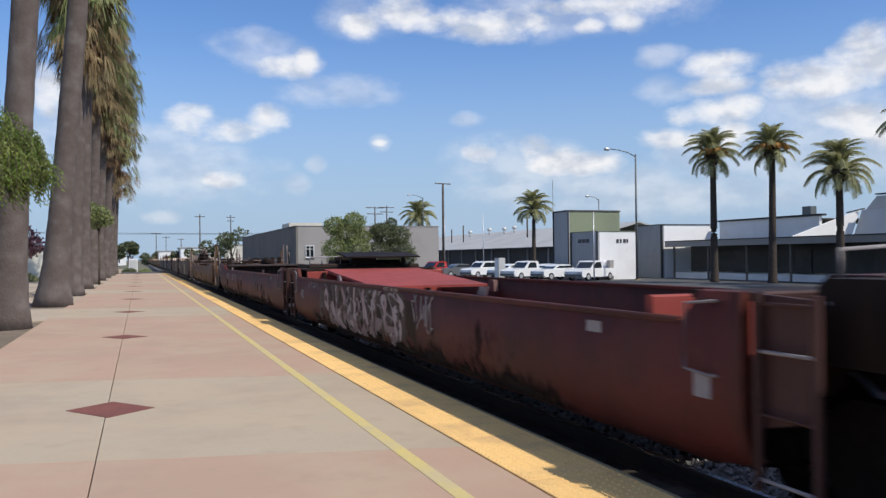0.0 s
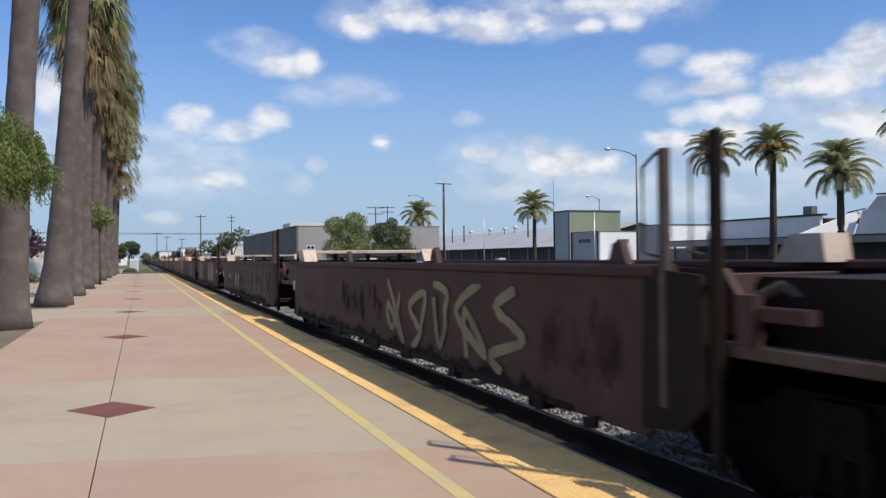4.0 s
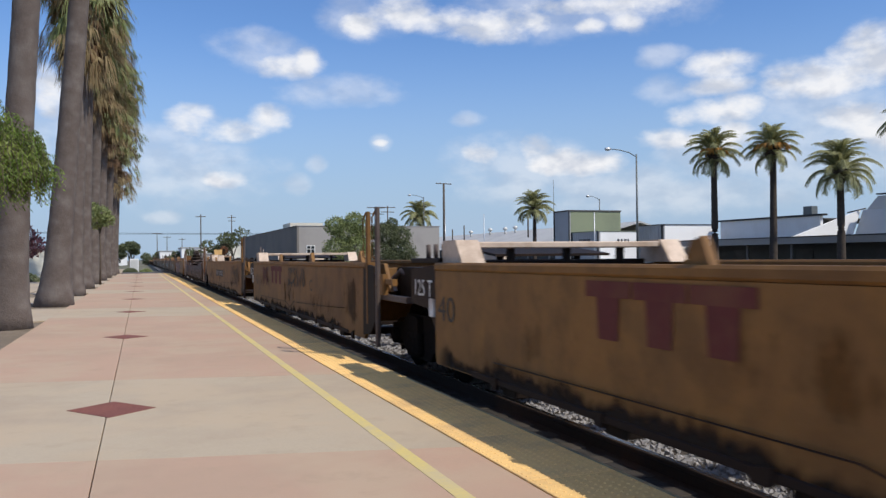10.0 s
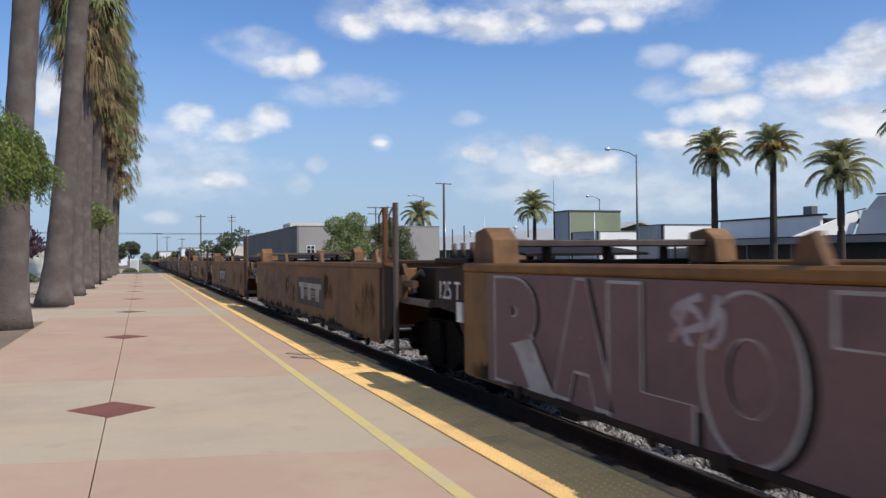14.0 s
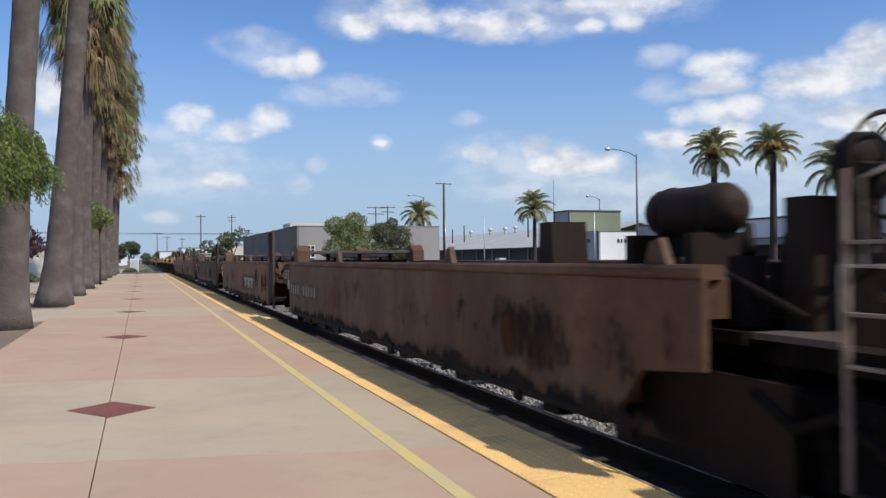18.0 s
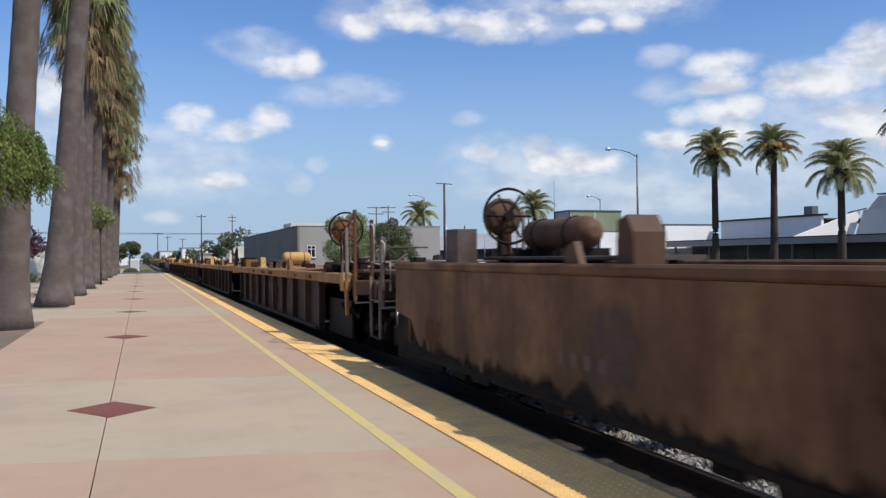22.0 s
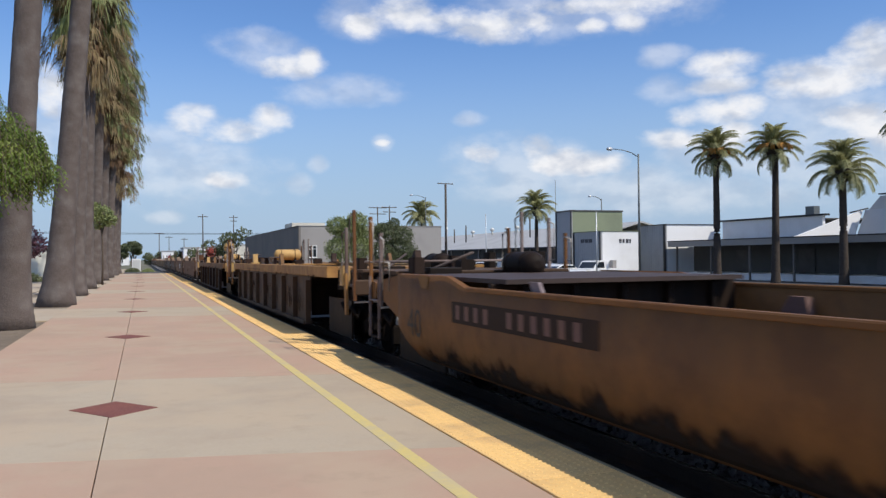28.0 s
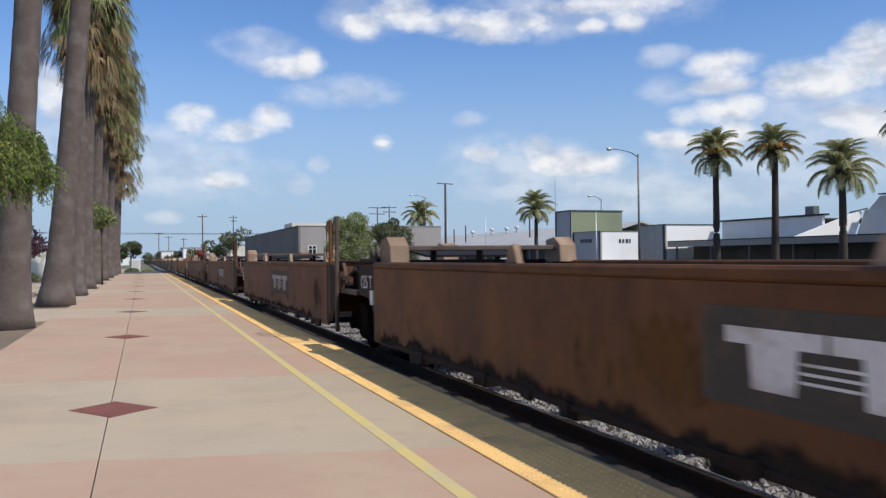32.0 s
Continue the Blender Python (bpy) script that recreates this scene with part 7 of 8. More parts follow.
def side_at(u, z):
    """How far the near side stands from the middle of the track at height z."""
    if u[3] == "rib":
        return NEAR + 0.10 if z < 1.12 else NEAR
    if u[3] != "tub":
        return NEAR
    h = max(0.0, (z - 0.30) / (u[4] - 0.30))
    prof = [(0.0, 1.27), (0.04, 1.35), (0.10, 1.41), (0.19, 1.455), (0.30, 1.485), (0.45, 1.50), (2.0, 1.50)]
    for (a, b), (c, d) in zip(prof, prof[1:]):
        if h <= c:
            return -(b + (d - b) * (h - a) / (c - a))
    return NEAR


def lay(u, s, me, name, out, label=""):
    ob = new(name, me)
    ob.parent = u[0]
    me.transform(Matrix.Translation((0, s - u[1], 0)))
    if u[3] == "tub":
        zs = [v.co.z for v in me.vertices]
        lo, hi, cap = min(zs), max(zs), u[4] - 0.04
        if hi > cap:
            for v in me.vertices:
                v.co.z = lo + (v.co.z - lo) * (cap - lo) / (hi - lo)
    for v in me.vertices:
        v.co.x += side_at(u, v.co.z) - out
    if label:
        ob["label"] = label
    return ob


def mark(s0, s1, z0, z1, m, out=0.006, name="painted_panel", cut=0.0, label=""):
    """A painted panel from s0 to s1 (metres of train), cut: slope of its ends."""
    u = find((s0 + s1) / 2)
    mid = (s0 + s1) / 2
    n = 4
    s = Shape()
    rows = [(s0 - mid + cut * k / n, s1 - mid - cut * k / n, z0 + (z1 - z0) * k / n) for k in range(n + 1)]
    p = []
    for a, b, z in rows:
        p += [(0, a, z), (0, b, z)]
    s.add(p, [(2 * k, 2 * k + 2, 2 * k + 3, 2 * k + 1) for k in range(n)])
    return lay(u, mid, s.mesh(name, m), name, out, label)


def word(text, s0, s1, z0, z1, m, fat=0.0, out=0.006, name="lettering", lean=0.0, label="", wave=0.0):
    """Writing that fills the stretch from s1 (its left) to s0, between two heights."""
    cu = bpy.data.curves.new("lettering", "FONT")
    cu.body, cu.size, cu.offset, cu.shear, cu.resolution_u, cu.extrude = text, 1.0, fat, lean, 8, 0.0
    tmp = bpy.data.objects.new("lettering", cu)
    me = bpy.data.meshes.new_from_object(tmp)
    bpy.data.objects.remove(tmp)
    bpy.data.curves.remove(cu)
    me.materials.clear()
    me.materials.append(MAT[m])
    xs, zs = [v.co.x for v in me.vertices], [v.co.y for v in me.vertices]
    x0, x1, y0, y1 = min(xs), max(xs), min(zs), max(zs)
    mid = (s0 + s1) / 2
    for v in me.vertices:
        a, b = (v.co.x - x0) / (x1 - x0), (v.co.y - y0) / (y1 - y0)
        y = s1 + (s0 - s1) * a - mid
        v.co = (0, y, z0 + (z1 - z0) * b + wave * math.sin(7 * a + 2.0 * b))
    return lay(find(mid), mid, me, name, out, label)


def number_panel(s0, s1, z0, z1, groups=(4, 6), back="mark_black", ink="mark_grey"):
    """A dark panel with plain bars where the number stands."""
    if back:
        mark(s0, s1, z0, z1, back, 0.004)
    total = sum(groups) + 1.2 * (len(groups) - 1) + 1
    w = (s1 - s0) / total
    x = s1 - w * 0.5
    for k, g in enumerate(groups):
        for i in range(g):
            mark(x - w * 0.46, x, z0 + (z1 - z0) * 0.18, z1 - (z1 - z0) * 0.16, ink, 0.008, "number_bar")
            x -= w
        x -= 1.2 * w


def emblem(s0, s1, z0, z1, ink="mark_pale", back="mark_black", stripes=True):
    """A company emblem as three plain blocks with dark stripes between."""
    if back:
        mark(s0, s1, z0, z1, back, 0.004)
    a, b = s0 + (s1 - s0) * 0.08, s1 - (s1 - s0) * 0.08
    h0, h1 = z0 + (z1 - z0) * 0.2, z1 - (z1 - z0) * 0.2
    w = (b - a) / 3
    for i in range(3):
        x1 = b - i * w
        mark(x1 - w * 0.96, x1, h1 - (h1 - h0) * 0.28, h1, ink, 0.008, "emblem_block")
        mark(x1 - w * 0.70, x1 - w * 0.28, h0, h1 - (h1 - h0) * 0.28, ink, 0.008, "emblem_block", cut=-0.02)
    if stripes:
        for i in range(2):
            for k in range(3):
                z = h0 + (h1 - h0) * (0.22 + 0.14 * k)
                x = b - (i + 1) * w
                mark(x - w * 0.26, x + w * 0.26, z, z + (h1 - h0) * 0.05, ink, 0.008, "emblem_stripe")


def scrawl(s0, s1, z0, z1, m, seed, cells, width, label="", name="graffiti"):
    """Spray strokes: one bent stroke a cell."""
    rr = random.Random(seed)
    u, mid = find((s0 + s1) / 2), (s0 + s1) / 2
    for c in range(cells):
        s = Shape()
        a0, a1 = s1 - (s1 - s0) * c / cells, s1 - (s1 - s0) * (c + 1) / cells
        pts = [(rr.uniform(min(a0, a1), max(a0, a1)) - mid, z1 - (z1 - z0) * (k + rr.uniform(-0.3, 0.3)) / 5 if rr.random() < 0.75 else rr.uniform(z0, z1)) for k in range(6)]
        fine = []
        for i in range(len(pts) - 1):
            p0, p1, p2, p3 = (Vector(pts[max(0, min(len(pts) - 1, i + k))]) for k in (-1, 0, 1, 2))
            for t in (0, 0.2, 0.4, 0.6, 0.8):
                fine.append(0.5 * ((2 * p1) + (p2 - p0) * t + (2 * p0 - 5 * p1 + 4 * p2 - p3) * t * t + (3 * p1 - p0 - 3 * p2 + p3) * t ** 3))
        quad = []
        for i in range(len(fine)):
            d = fine[min(i + 1, len(fine) - 1)] - fine[max(i - 1, 0)]
            q = Vector((-d.y, d.x))
            q = q.normalized() * width * rr.uniform(0.4, 0.6) if q.length > 1e-6 else Vector((width / 2, 0))
            quad += [(-0.00008 * i, fine[i].x + q.x, min(max(fine[i].y + q.y, z0), z1)), (-0.00008 * i, fine[i].x - q.x, min(max(fine[i].y - q.y, z0), z1))]
        s.add(quad, [(2 * i, 2 * i + 1, 2 * i + 3, 2 * i + 2) for i in range(len(fine) - 1)])
        lay(u, mid, s.mesh(name, m), name, 0.009 + 0.0024 * (c % 3), label)


def blobs(s0, s1, z0, z1, m, seed, n, out=0.0045, name="graffiti"):
    """Rounded patches of spray paint side by side."""
    rr = random.Random(seed)
    u, mid = find((s0 + s1) / 2), (s0 + s1) / 2
    for c in range(n):
        cx = s1 - (s1 - s0) * (c + 0.5) / n - mid
        w, h = (s1 - s0) / n * rr.uniform(0.46, 0.56), (z1 - z0) / 2 * rr.uniform(0.85, 1.0)
        cz = (z0 + z1) / 2 + rr.uniform(-0.04, 0.04)
        ring, e = [], 0.55
        for k in range(22):
            a = 2 * math.pi * k / 22
            ca, sa = math.cos(a), math.sin(a)
            ring.append((0, cx + w * math.copysign(abs(ca) ** e, ca) * rr.uniform(0.93, 1.05), min(max(cz + h * math.copysign(abs(sa) ** e, sa), z0), z1)))
        s = Shape().add([(0, cx, cz)] + ring, [(0, 1 + k, 1 + (k + 1) % 22) for k in range(22)])
        lay(u, mid, s.mesh(name, m), name, out + 0.0006 * c)


def stain_material(name, colour, foot, amount):
    """Dirt that thins out raggedly: upwards from the foot of its patch, or away from the middle."""
    m = bpy.data.materials.new(name)
    m.use_nodes = True
    nt = m.node_tree
    bs, out = nt.nodes["Principled BSDF"], nt.nodes["Material Output"]
    bs.inputs["Base Color"].default_value, bs.inputs["Roughness"].default_value = (*colour, 1), 0.85
    bs.inputs["Specular IOR Level"].default_value = 0.1

    def calc(op, *args):
        n = nt.nodes.new("ShaderNodeMath")
        n.operation = op
        for k, v in enumerate(args):
            if isinstance(v, float):
                n.inputs[k].default_value = v
            else:
                nt.links.new(v, n.inputs[k])
        return n.outputs[0]
    tc = nt.nodes.new("ShaderNodeTexCoord")
    info = nt.nodes.new("ShaderNodeObjectInfo")
    move = nt.nodes.new("ShaderNodeVectorMath")
    move.operation = "MULTIPLY_ADD"
    move.inputs[1].default_value = (1, 1, 0.55)
    nt.links.new(tc.outputs["Object"], move.inputs[0])
    nt.links.new(calc("MULTIPLY", info.outputs["Random"], 50.0), move.inputs[2])
    grains = []
    for scale, detail in ((1.7, 8.0), (9.0, 6.0)):
        nz = nt.nodes.new("ShaderNodeTexNoise")
        nz.inputs["Scale"].default_value, nz.inputs["Detail"].default_value, nz.inputs["Roughness"].default_value = scale, detail, 0.66
        nt.links.new(move.outputs[0], nz.inputs["Vector"])
        grains.append(nz.outputs[0])
    sep = nt.nodes.new("ShaderNodeSeparateXYZ")
    nt.links.new(tc.outputs["Generated"], sep.inputs[0])

    def off(v):
        d = calc("MULTIPLY_ADD", v, 2.0, -1.0)
        return calc("POWER", calc("ABSOLUTE", d), 3.0)
    if foot:
        far = calc("MULTIPLY_ADD", sep.outputs[2], 1.5, -0.55)
    else:
        far = calc("MULTIPLY_ADD", calc("ADD", off(sep.outputs[1]), off(sep.outputs[2])), 1.1, -0.08)
    rough = calc("ADD", calc("MULTIPLY_ADD", grains[0], 2.6, -1.3), calc("MULTIPLY_ADD", grains[1], 0.9, -0.45))
    ramp = nt.nodes.new("ShaderNodeMapRange")
    ramp.interpolation_type = "SMOOTHSTEP"
    ramp.inputs["From Min"].default_value, ramp.inputs["From Max"].default_value, ramp.inputs["To Max"].default_value = -0.10, 0.40, amount
    nt.links.new(calc("SUBTRACT", rough, far), ramp.inputs[0])
    clear = nt.nodes.new("ShaderNodeBsdfTransparent")
    mix = nt.nodes.new("ShaderNodeMixShader")
    edge = calc("MINIMUM", calc("SUBTRACT", 1.0, off(sep.outputs[1])), calc("SUBTRACT", 1.0, off(sep.outputs[2])) if not foot else calc("SUBTRACT", 1.0, sep.outputs[2]))
    hold = nt.nodes.new("ShaderNodeMapRange")
    hold.inputs["From Max"].default_value = 0.2 if foot else 0.6
    nt.links.new(edge, hold.inputs[0])
    nt.links.new(calc("MULTIPLY", ramp.outputs[0], hold.outputs[0]), mix.inputs[0])
    nt.links.new(clear.outputs[0], mix.inputs[1])
    nt.links.new(bs.outputs[0], mix.inputs[2])
    nt.links.new(mix.outputs[0], out.inputs[0])
    MAT[name] = m


stain_material("dirt_foot", (0.030, 0.021, 0.016), True, 0.92)
stain_material("patch_soot", (0.028, 0.019, 0.015), False, 0.85)
stain_material("patch_smut", (0.034, 0.022, 0.016), False, 0.55)
stain_material("patch_rust", (0.085, 0.036, 0.017), False, 0.8)
stain_material("patch_ochre", (0.17, 0.080, 0.026), False, 0.75)
stain_material("patch_grime", (0.095, 0.048, 0.022), False, 0.38)
stain_material("patch_grey", (0.13, 0.10, 0.085), False, 0.6)


def stain(u, s0, s1, z0, z1, m, out):
    """A patch of dirt on the near side from s0 to s1 (metres of train)."""
    n = 26 if u[3] == "tub" else 1
    mid = (s0 + s1) / 2
    p = []
    for k in range(n + 1):
        z = z0 + (z1 - z0) * k / n
        p += [(0, s0 - mid, z), (0, s1 - mid, z)]
    s = Shape().add(p, [(2 * k, 2 * k + 2, 2 * k + 3, 2 * k + 1) for k in range(n)])
    lay(u, mid, s.mesh("dirt_stain", m), "dirt_stain", out + (0.0015 if u[3] == "tub" else 0))


def weather_train():
    for k, u in enumerate(TRAIN):
        s0, s1 = u[1] - u[2] / 2, u[1] + u[2] / 2
        if s0 > 625:
            continue
        rr = random.Random(700 + k)
        if u[3] == "rib":
            for i in range(9):
                w = rr.uniform(0.9, 2.4)
                c = s0 + 4.4 + (s1 - s0 - 8.8) * (i + rr.uniform(0.2, 0.8)) / 9
                stain(u, c - w / 2, c + w / 2, 0.32, 1.08, ("patch_grime", "patch_rust", "patch_grime")[i % 3], 0.0016 + 0.0003 * i)
            for i in range(7):
                w = rr.uniform(0.7, 2.4)
                c = s0 + 3.2 + (s1 - s0 - 6.4) * (i + rr.uniform(0.2, 0.8)) / 7
                stain(u, c - w / 2, c + w / 2, 1.15, 1.29, ("patch_rust", "patch_soot", "patch_ochre")[i % 3], 0.0016 + 0.0003 * i)
            continue
        a, b = (s0 + 2.4, s1 - 1.95) if u[3] == "flat" else (s0 + 2.6, s1 - 2.6)
        low, high = (0.41, 1.40) if u[3] == "flat" else (0.36, u[4] - 0.05)
        light = 133 < s0 < 196 or 484 < s0 < 500
        # Dirt along the foot; on tub sides taller, also standing in for shade.
        stain(u, a, b, low, low + (rr.uniform(0.30, 0.42) if u[3] == "flat" else 0.52), "dirt_foot", 0.0020)
        rusty = 312 < s0 < 394
        if u[3] == "flat":
            stain(u, s0 + 1.0, s0 + 3.0, 0.42, 1.41, "patch_smut", 0.0022)
        kinds = ["patch_rust", "patch_ochre", "patch_grime"] if s0 > 34 else ["patch_soot", "patch_rust", "patch_soot"]
        if rusty:
            kinds = ["patch_soot", "patch_rust", "patch_grey", "patch_ochre"]
        if light:
            kinds = ["patch_grime", "patch_ochre", "patch_grime"]
        if 53 < s0 < 133:
            kinds = ["patch_grey", "patch_soot", "patch_grey"]
        if 484 < s0 < 500:
            kinds = []
        for i, m in enumerate(kinds):
            w, h = rr.uniform(1.8, 2.8 if rusty else 4.2), rr.uniform(0.6, 1.0)
            c = min(max(a + (b - a) * (i + rr.uniform(0.3, 0.7)) / len(kinds), a + w / 2), b - w / 2)
            z = rr.uniform(low + h / 2, max(low + h / 2, high - h / 2))
            stain(u, c - w / 2, c + w / 2, max(low, z - h / 2), min(high, z + h / 2), m, 0.0024 + 0.0005 * i)


def paint_train():
    # red tub car
    blobs(9.3, 13.6, 0.50, 1.28, "paint_greybrown", 1, 4)
    blobs(9.0, 14.2, 0.42, 1.05, "paint_panel", 5, 6, 0.0048)
    scrawl(9.2, 14.4, 0.45, 1.15, "paint_greybrown", 2, 16, 0.09, "faded grey graffiti strokes")
    scrawl(9.2, 14.4, 0.50, 1.12, "mark_grey", 6, 10, 0.03)
    scrawl(9.4, 13.9, 0.42, 1.12, "mark_rose", 8, 9, 0.09)
    scrawl(9.6, 13.6, 0.42, 0.75, "mark_lilac", 97, 6, 0.10)
    scrawl(14.4, 15.4, 1.0, 1.25, "mark_grey", 3, 4, 0.02)
    number_panel(9.6, 10.3, 1.16, 1.25, (4, 6), None, "mark_pale")
    scrawl(8.3, 9.1, 0.7, 1.2, "mark_grey", 4, 6, 0.02)
    word("40", 15.85, 16.15, 0.78, 0.95, "mark_grey")
    word("40", 20.75, 21.15, 0.46, 0.74, "mark_mauve")
    mark(3.75, 3.9, 0.74, 0.88, "mark_grey")
    mark(4.9, 5.1, 1.02, 1.1, "mark_grey")
    mark(20.0, 20.15, 1.06, 1.14, "mark_grey")
    number_panel(29.6, 31.05, 0.78, 1.10, (4,), None, "mark_lilac")
    number_panel(27.6, 29.25, 0.78, 1.10, (6,), None, "mark_lilac")
    word("40", 31.60, 32.10, 1.12, 1.26, "mark_pale")
    mark(26.3, 26.5, 0.9, 1.05, "mark_mauve")
    number_panel(23.5, 25.0, 1.1, 1.16, (10,), None, "mark_mauve")
    # ochre tub car
    number_panel(46.5, 48.75, 0.84, 1.08, (4, 5))
    word("40", 49.80, 50.30, 0.72, 1.0, "mark_black")
    mark(38.35, 38.7, 0.62, 0.86, "paint_soot")
    scrawl(38.38, 38.67, 0.64, 0.84, "mark_grey", 9, 2, 0.02)
    # maroon five-unit car
    scrawl(66.2, 69.0, 0.70, 1.38, "mark_olive", 11, 4, 0.12, "faded olive graffiti")
    blobs(60.2, 62.2, 0.50, 1.36, "mark_olive", 12, 2)
    scrawl(60.0, 62.4, 0.45, 1.38, "mark_grey", 13, 4, 0.10)
    number_panel(63.1, 63.8, 1.3, 1.38, (8,), None, "mark_pale")
    number_panel(62.9, 63.7, 1.17, 1.24, (9,), None, "mark_pale")
    word("A", 60.6, 60.8, 0.85, 1.1, "mark_pale")
    scrawl(88.3, 93.5, 0.5, 1.35, "mark_lilac", 14, 9, 0.05)
    scrawl(74.0, 78.0, 0.5, 1.3, "mark_olive", 15, 5, 0.1)
    scrawl(95.0, 96.2, 0.6, 1.1, "mark_rose", 16, 3, 0.14)
    mark(97.6, 98.0, 0.9, 1.05, "mark_pale")
    number_panel(99.0, 99.7, 1.12, 1.32, (7,), None, "mark_grey")
    for c, s0, s1, z0, z1 in (("R", 106.98, 107.80, 0.58, 1.43), ("U", 106.27, 106.92, 0.60, 1.43), ("I", 105.97, 106.21, 0.58, 1.20), ("n", 105.28, 105.90, 0.58, 1.43)):
        word(c, s0 - 0.035, s1 + 0.03, z0 - 0.03, z1 + 0.025, "paint_soot", 0.10, 0.0065)
        word(c, s0, s1, z0, z1, "mark_rose", 0.075, 0.0075, label="big pale bubble letter")
    blobs(105.95, 106.23, 1.24, 1.44, "mark_rose", 96, 1, 0.0075)
    word("K", 104.2, 105.15, 0.60, 1.44, "mark_teal", 0.06, 0.0055)
    mark(107.2, 107.7, 1.12, 1.22, "mark_yellow", 0.0085, "faded_stripe", cut=0.06)
    mark(105.0, 105.4, 1.08, 1.20, "mark_yellow", 0.0085, "faded_stripe", cut=0.05)
    mark(101.4, 102.2, 0.95, 1.05, "mark_yellow", 0.0085, "faded_stripe", cut=0.05)
    mark(103.0, 103.8, 0.95, 1.12, "mark_rose")
    number_panel(108.4, 109.3, 1.32, 1.40, (4, 6), None, "mark_pale")
    number_panel(108.4, 109.3, 1.18, 1.26, (4, 4, 3), None, "mark_pale")
    blobs(111.6, 114.0, 0.52, 1.42, "mark_olive", 17, 4)
    scrawl(111.5, 114.1, 0.55, 1.44, "mark_grey", 18, 7, 0.05)
    mark(111.9, 112.7, 1.02, 1.13, "mark_yellow", 0.012)
    word("C", 110.9, 111.15, 0.80, 1.0, "mark_white")
    scrawl(110.4, 111.4, 1.05, 1.4, "mark_pale", 19, 5, 0.025)
    blobs(120.3, 123.2, 0.50, 1.05, "mark_lilac", 20, 4)
    for k in range(3):
        blobs(120.6 + 0.8 * k, 121.0 + 0.8 * k, 0.9, 1.42, "mark_lilac", 25 + k, 1, 0.0075)
    scrawl(120.2, 123.3, 0.50, 1.05, "paint_maroon", 21, 8, 0.04)
    mark(121.0, 122.4, 1.12, 1.23, "mark_yellow", 0.013)
    scrawl(117.9, 120.0, 0.95, 1.42, "mark_lilac", 22, 9, 0.035, "looping pale tag")
    scrawl(124.0, 127.9, 1.14, 1.38, "mark_lilac", 23, 18, 0.018, "row of pale spray tags")
    word("B", 125.0, 125.2, 0.84, 1.06, "mark_white")
    mark(125.5, 126.1, 1.06, 1.14, "mark_yellow", 0.012)
    number_panel(129.3, 130.2, 0.95, 1.25, (6,), None, "mark_grey")
    # yellow five-unit car
    number_panel(140.2, 143.2, 0.86, 1.12)
    word("A", 144.9, 145.2, 0.98, 1.18, "mark_black")
    number_panel(138.4, 139.6, 1.28, 1.36, (10,), None, "mark_black")
    word("E", 161.1, 161.35, 0.93, 1.13, "mark_black")
    word("40", 163.95, 164.5, 0.90, 1.16, "mark_black")
    word("40", 148.70, 149.20, 0.90, 1.16, "mark_black")
    emblem(155.7, 158.2, 0.82, 1.54, "mark_maroon", None, False)
    word("D", 171.5, 171.8, 0.95, 1.16, "mark_black")
    emblem(174.8, 176.9, 0.84, 1.52, "mark_maroon", None, False)
    word("40", 179.35, 179.85, 0.88, 1.14, "mark_black")
    number_panel(172.8, 174.0, 1.32, 1.38, (12,), None, "mark_black")
    word("C", 186.7, 186.95, 0.95, 1.16, "mark_black")
    emblem(190.0, 192.0, 0.84, 1.52, "mark_maroon", None, False)
    word("40", 194.15, 194.65, 0.88, 1.14, "mark_black")
    scrawl(187.4, 189.4, 0.95, 1.36, "mark_black", 31, 6, 0.05)
    scrawl(192.3, 193.2, 0.9, 1.36, "mark_maroon", 32, 5, 0.07)
    number_panel(204.2, 207.3, 0.88, 1.14)
    word("B", 203.6, 203.85, 0.98, 1.18, "mark_black")
    scrawl(198.9, 201.0, 0.6, 1.36, "mark_black", 33, 6, 0.06)
    word("40", 209.92, 210.42, 0.76, 1.02, "mark_black")
    # brown tub car with graffiti
    word("DOGC", 217.95, 220.85, 0.52, 1.12, "mark_lilac", 0.055, 0.0045, wave=0.03)
    word("DOGC", 218.0, 220.8, 0.55, 1.09, "paint_greybrown", 0.03, 0.0065, wave=0.03, label="large mauve bubble letters")
    word("WEENER", 222.05, 226.75, 0.46, 1.28, "mark_lilac", 0.04, 0.0045, lean=-0.1, wave=0.04)
    word("WEENER", 222.1, 226.7, 0.50, 1.25, "paint_greybrown", 0.012, 0.0065, lean=-0.1, wave=0.04, label="large mauve bubble letters")
    for k, (s, z) in enumerate(((221.6, 0.75), (221.3, 1.05), (217.4, 0.9), (227.2, 0.8), (217.0, 1.1))):
        scrawl(s - 0.16, s + 0.16, z - 0.14, z + 0.14, "mark_mauve", 40 + k, 3, 0.05)
    # dull yellow five-unit car
    mark(242.95, 248.75, 0.42, 1.408, "mark_mauve", 0.0056)
    for c, s0, s1, z0, z1 in (("R", 247.45, 248.6, 0.44, 1.39), ("A", 246.6, 247.5, 0.46, 1.40), ("L", 245.75, 246.7, 0.40, 1.39), ("O", 244.9, 245.72, 0.42, 1.37), ("T", 243.2, 244.75, 0.42, 1.39)):
        word(c, s0 - 0.07, s1 - 0.05, z0 - 0.01, z1 - 0.005, "paint_soot", 0.06, 0.0062)
        word(c, s0, s1, z0, z1, "mark_pale", 0.075, 0.0068)
        word(c, s0 + 0.03, s1 - 0.03, z0 + 0.028, z1 - 0.022, "mark_mauve", 0.062, 0.0074, label="huge mauve letter with a pale outline")
    scrawl(245.5, 246.0, 1.02, 1.34, "mark_rose", 98, 3, 0.05)
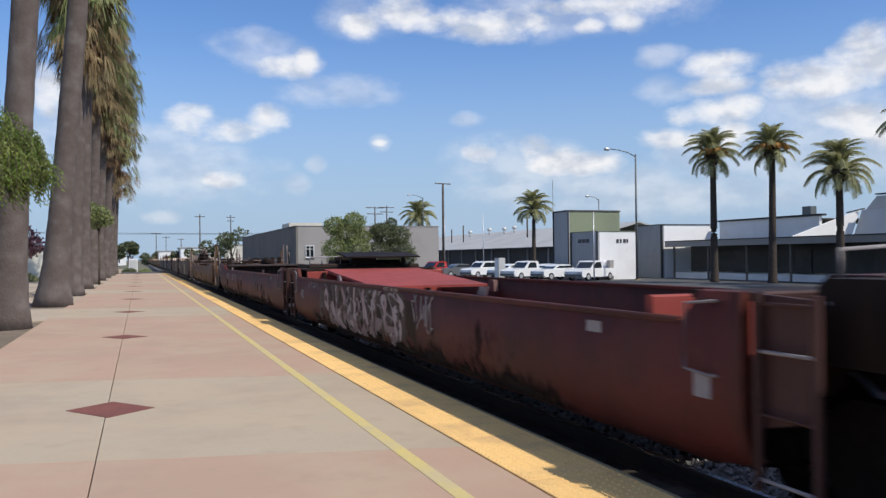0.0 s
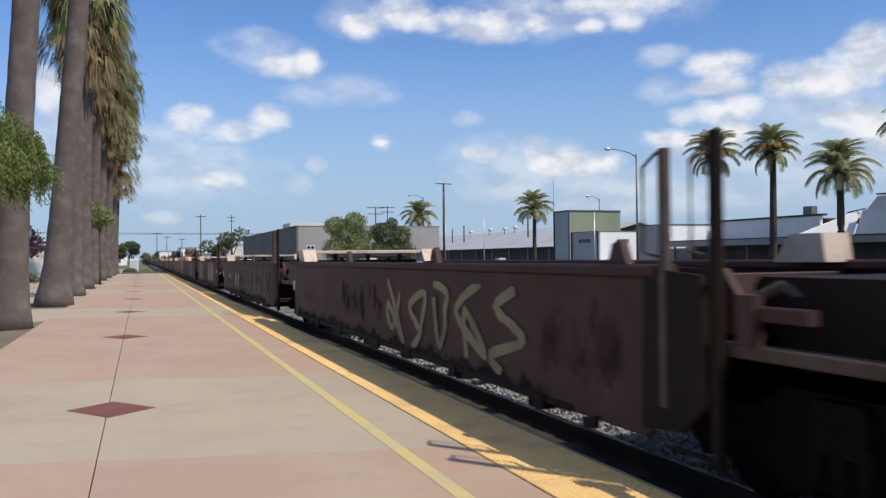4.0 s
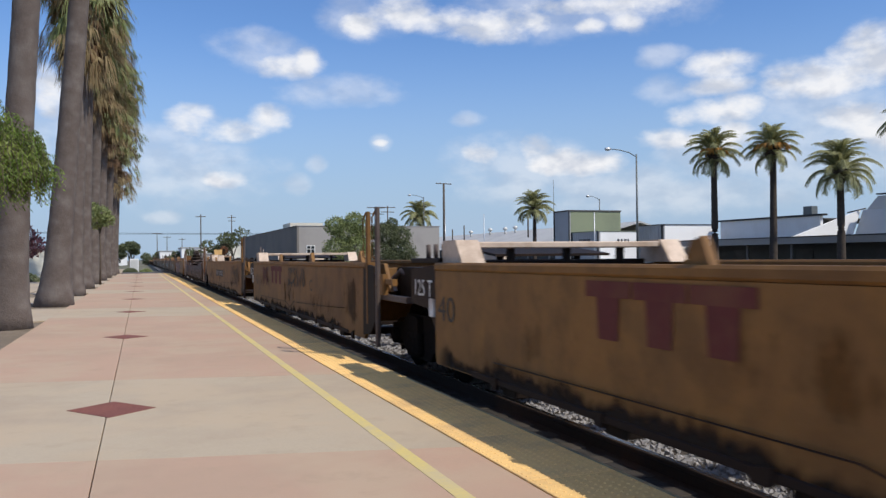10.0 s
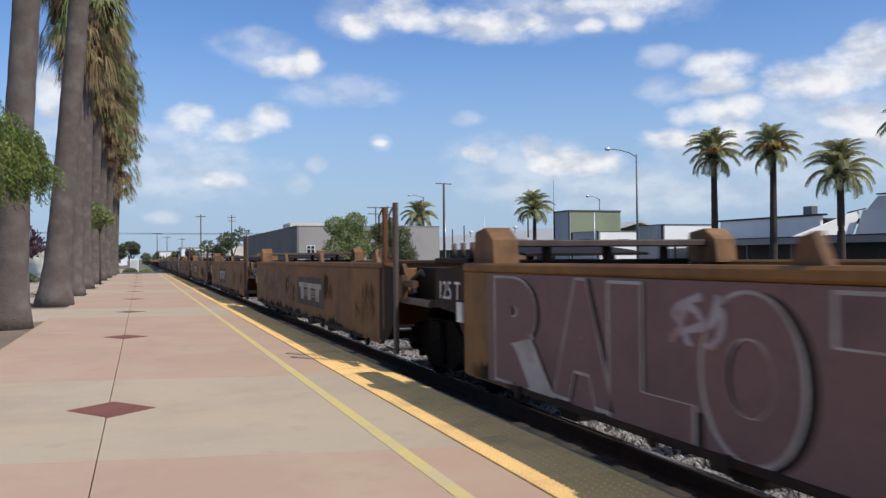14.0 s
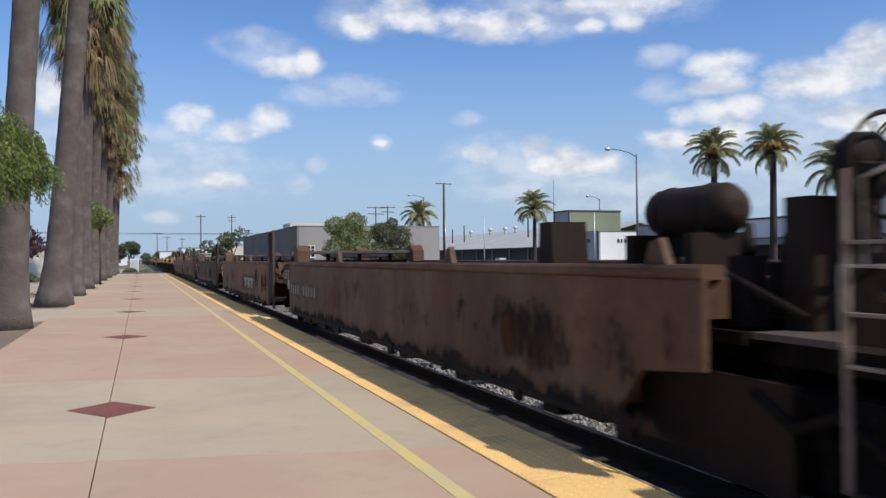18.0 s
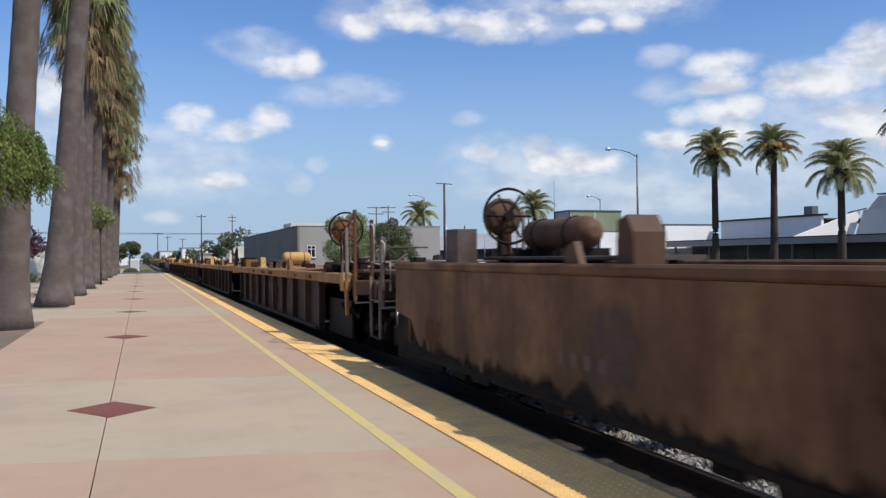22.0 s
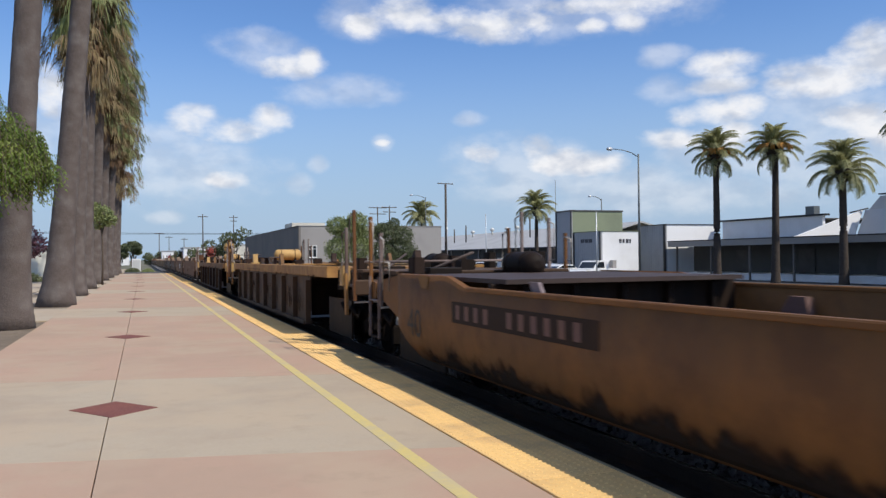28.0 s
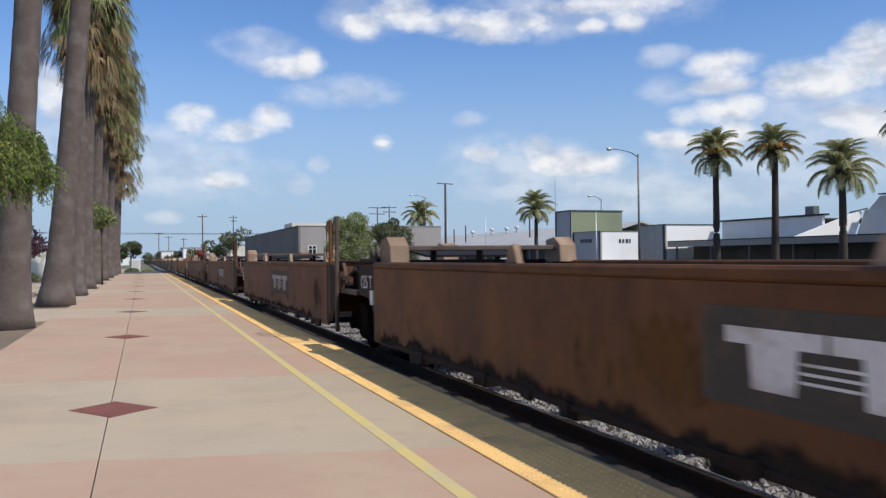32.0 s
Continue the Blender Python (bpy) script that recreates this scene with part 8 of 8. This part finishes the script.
    number_panel(240.6, 243.1, 0.86, 1.12)
    scrawl(241.2, 242.8, 1.16, 1.36, "mark_pale", 51, 7, 0.03)
    scrawl(242.3, 243.0, 0.5, 0.82, "mark_pale", 52, 5, 0.04)
    scrawl(258.5, 264.0, 0.5, 1.38, "mark_lilac", 53, 16, 0.045, "scribbled grey graffiti")
    emblem(255.9, 258.5, 0.66, 1.20)
    emblem(273.5, 276.1, 0.66, 1.22)
    emblem(290.0, 292.7, 0.72, 1.28)
    number_panel(288.3, 289.2, 1.30, 1.36, (8,), None, "mark_black")
    number_panel(305.1, 308.4, 0.90, 1.16)
    scrawl(293.8, 296.0, 0.8, 1.3, "mark_black", 54, 9, 0.04)
    # rusty five-unit car
    stain(find(318), 316.4, 321.0, 0.42, 1.41, "patch_soot", 0.0052)
    stain(find(318), 317.6, 319.6, 0.5, 1.2, "patch_rust", 0.0055)
    number_panel(327.1, 330.1, 0.78, 1.06, (4, 5))
    scrawl(325.2, 326.8, 0.5, 1.3, "mark_maroon", 61, 4, 0.03)
    emblem(335.9, 338.5, 0.62, 1.10)
    stain(find(335), 332.9, 334.9, 0.42, 1.41, "patch_soot", 0.0052)
    stain(find(335), 333.9, 334.7, 0.70, 1.0, "patch_ochre", 0.0055)
    blobs(352.2, 354.2, 0.74, 1.20, "mark_mauve", 68, 6)
    scrawl(352.1, 354.3, 0.72, 1.24, "paint_greybrown", 69, 12, 0.06)
    scrawl(352.1, 354.3, 0.66, 1.24, "paint_sooty", 90, 10, 0.03)
    u = find(352)
    stain(u, 349.0, 357.6, 0.42, 1.40, "patch_soot", 0.0052)
    stain(u, 351.35, 352.15, 0.55, 1.40, "patch_ochre", 0.0058)
    stain(u, 350.4, 351.1, 0.70, 1.2, "patch_rust", 0.0058)
    stain(u, 357.6, 361.2, 0.55, 1.42, "patch_grey", 0.0058)
    stain(u, 357.6, 361.2, 0.55, 1.42, "patch_ochre", 0.0061)
    scrawl(357.9, 361.1, 0.62, 1.42, "mark_grey", 64, 5, 0.03)
    emblem(367.2, 369.1, 0.70, 1.12, "mark_lilac", None)
    scrawl(373.0, 376.0, 0.7, 1.2, "patch_grey", 65, 8, 0.05)
    stain(find(370), 369.6, 371.4, 0.6, 1.36, "patch_rust", 0.0061)
    stain(find(382), 381.0, 383.0, 0.62, 1.05, "patch_ochre", 0.0058)
    stain(find(382), 383.2, 386.6, 0.6, 1.38, "patch_grey", 0.0061)
    number_panel(388.3, 389.3, 0.70, 0.86, (4,), None, "mark_plum")
    # ribbed units: faded tags on the dark webs
    for k, (a, b) in enumerate(((404.2, 405.4), (425.0, 426.2), (440.45, 441.7), (458.0, 459.1))):
        scrawl(a, b, 0.74, 1.0, "mark_mauve", 70 + k, 11, 0.035)
        scrawl(a, b, 0.45, 0.78, "mark_plum", 170 + k, 10, 0.03)
    # orange tub car
    number_panel(495.6, 498.5, 0.88, 1.10, (4, 6), "paint_panel", "mark_plum")
    word("40", 499.50, 500.00, 0.62, 0.95, "mark_black")
    scrawl(489.8, 491.3, 1.0, 1.12, "mark_pale", 81, 5, 0.05)
    # single ribbed cars
    word("40", 517.40, 517.90, 0.62, 0.92, "mark_black")
    number_panel(513.0, 517.0, 1.26, 1.31, (16,), None, "mark_black")
    number_panel(533.0, 537.0, 1.26, 1.31, (16,), None, "mark_black")
    # brown five-unit car
    number_panel(548.2, 551.2, 0.88, 1.16, (4, 6), None, "mark_tan")
    mark(544.6, 544.9, 0.75, 0.95, "mark_tan")
    mark(559.9, 560.9, 1.12, 1.24, "mark_yellow")
    emblem(563.4, 566.0, 0.74, 1.28, "mark_white")
    mark(562.3, 563.2, 1.12, 1.20, "mark_yellow")
    emblem(580.0, 582.6, 0.74, 1.28)
    emblem(595.0, 597.6, 0.74, 1.28)
    number_panel(609.0, 612.0, 0.88, 1.12)


weather_train()
paint_train()


def motions():
    """The whole train runs past the platform towards the eye."""
    for u, s, *_ in TRAIN:
        walk(u, [(t, pose(TRACK_X, s - run, RAIL_Z)) for t, run in RUN])


motions()
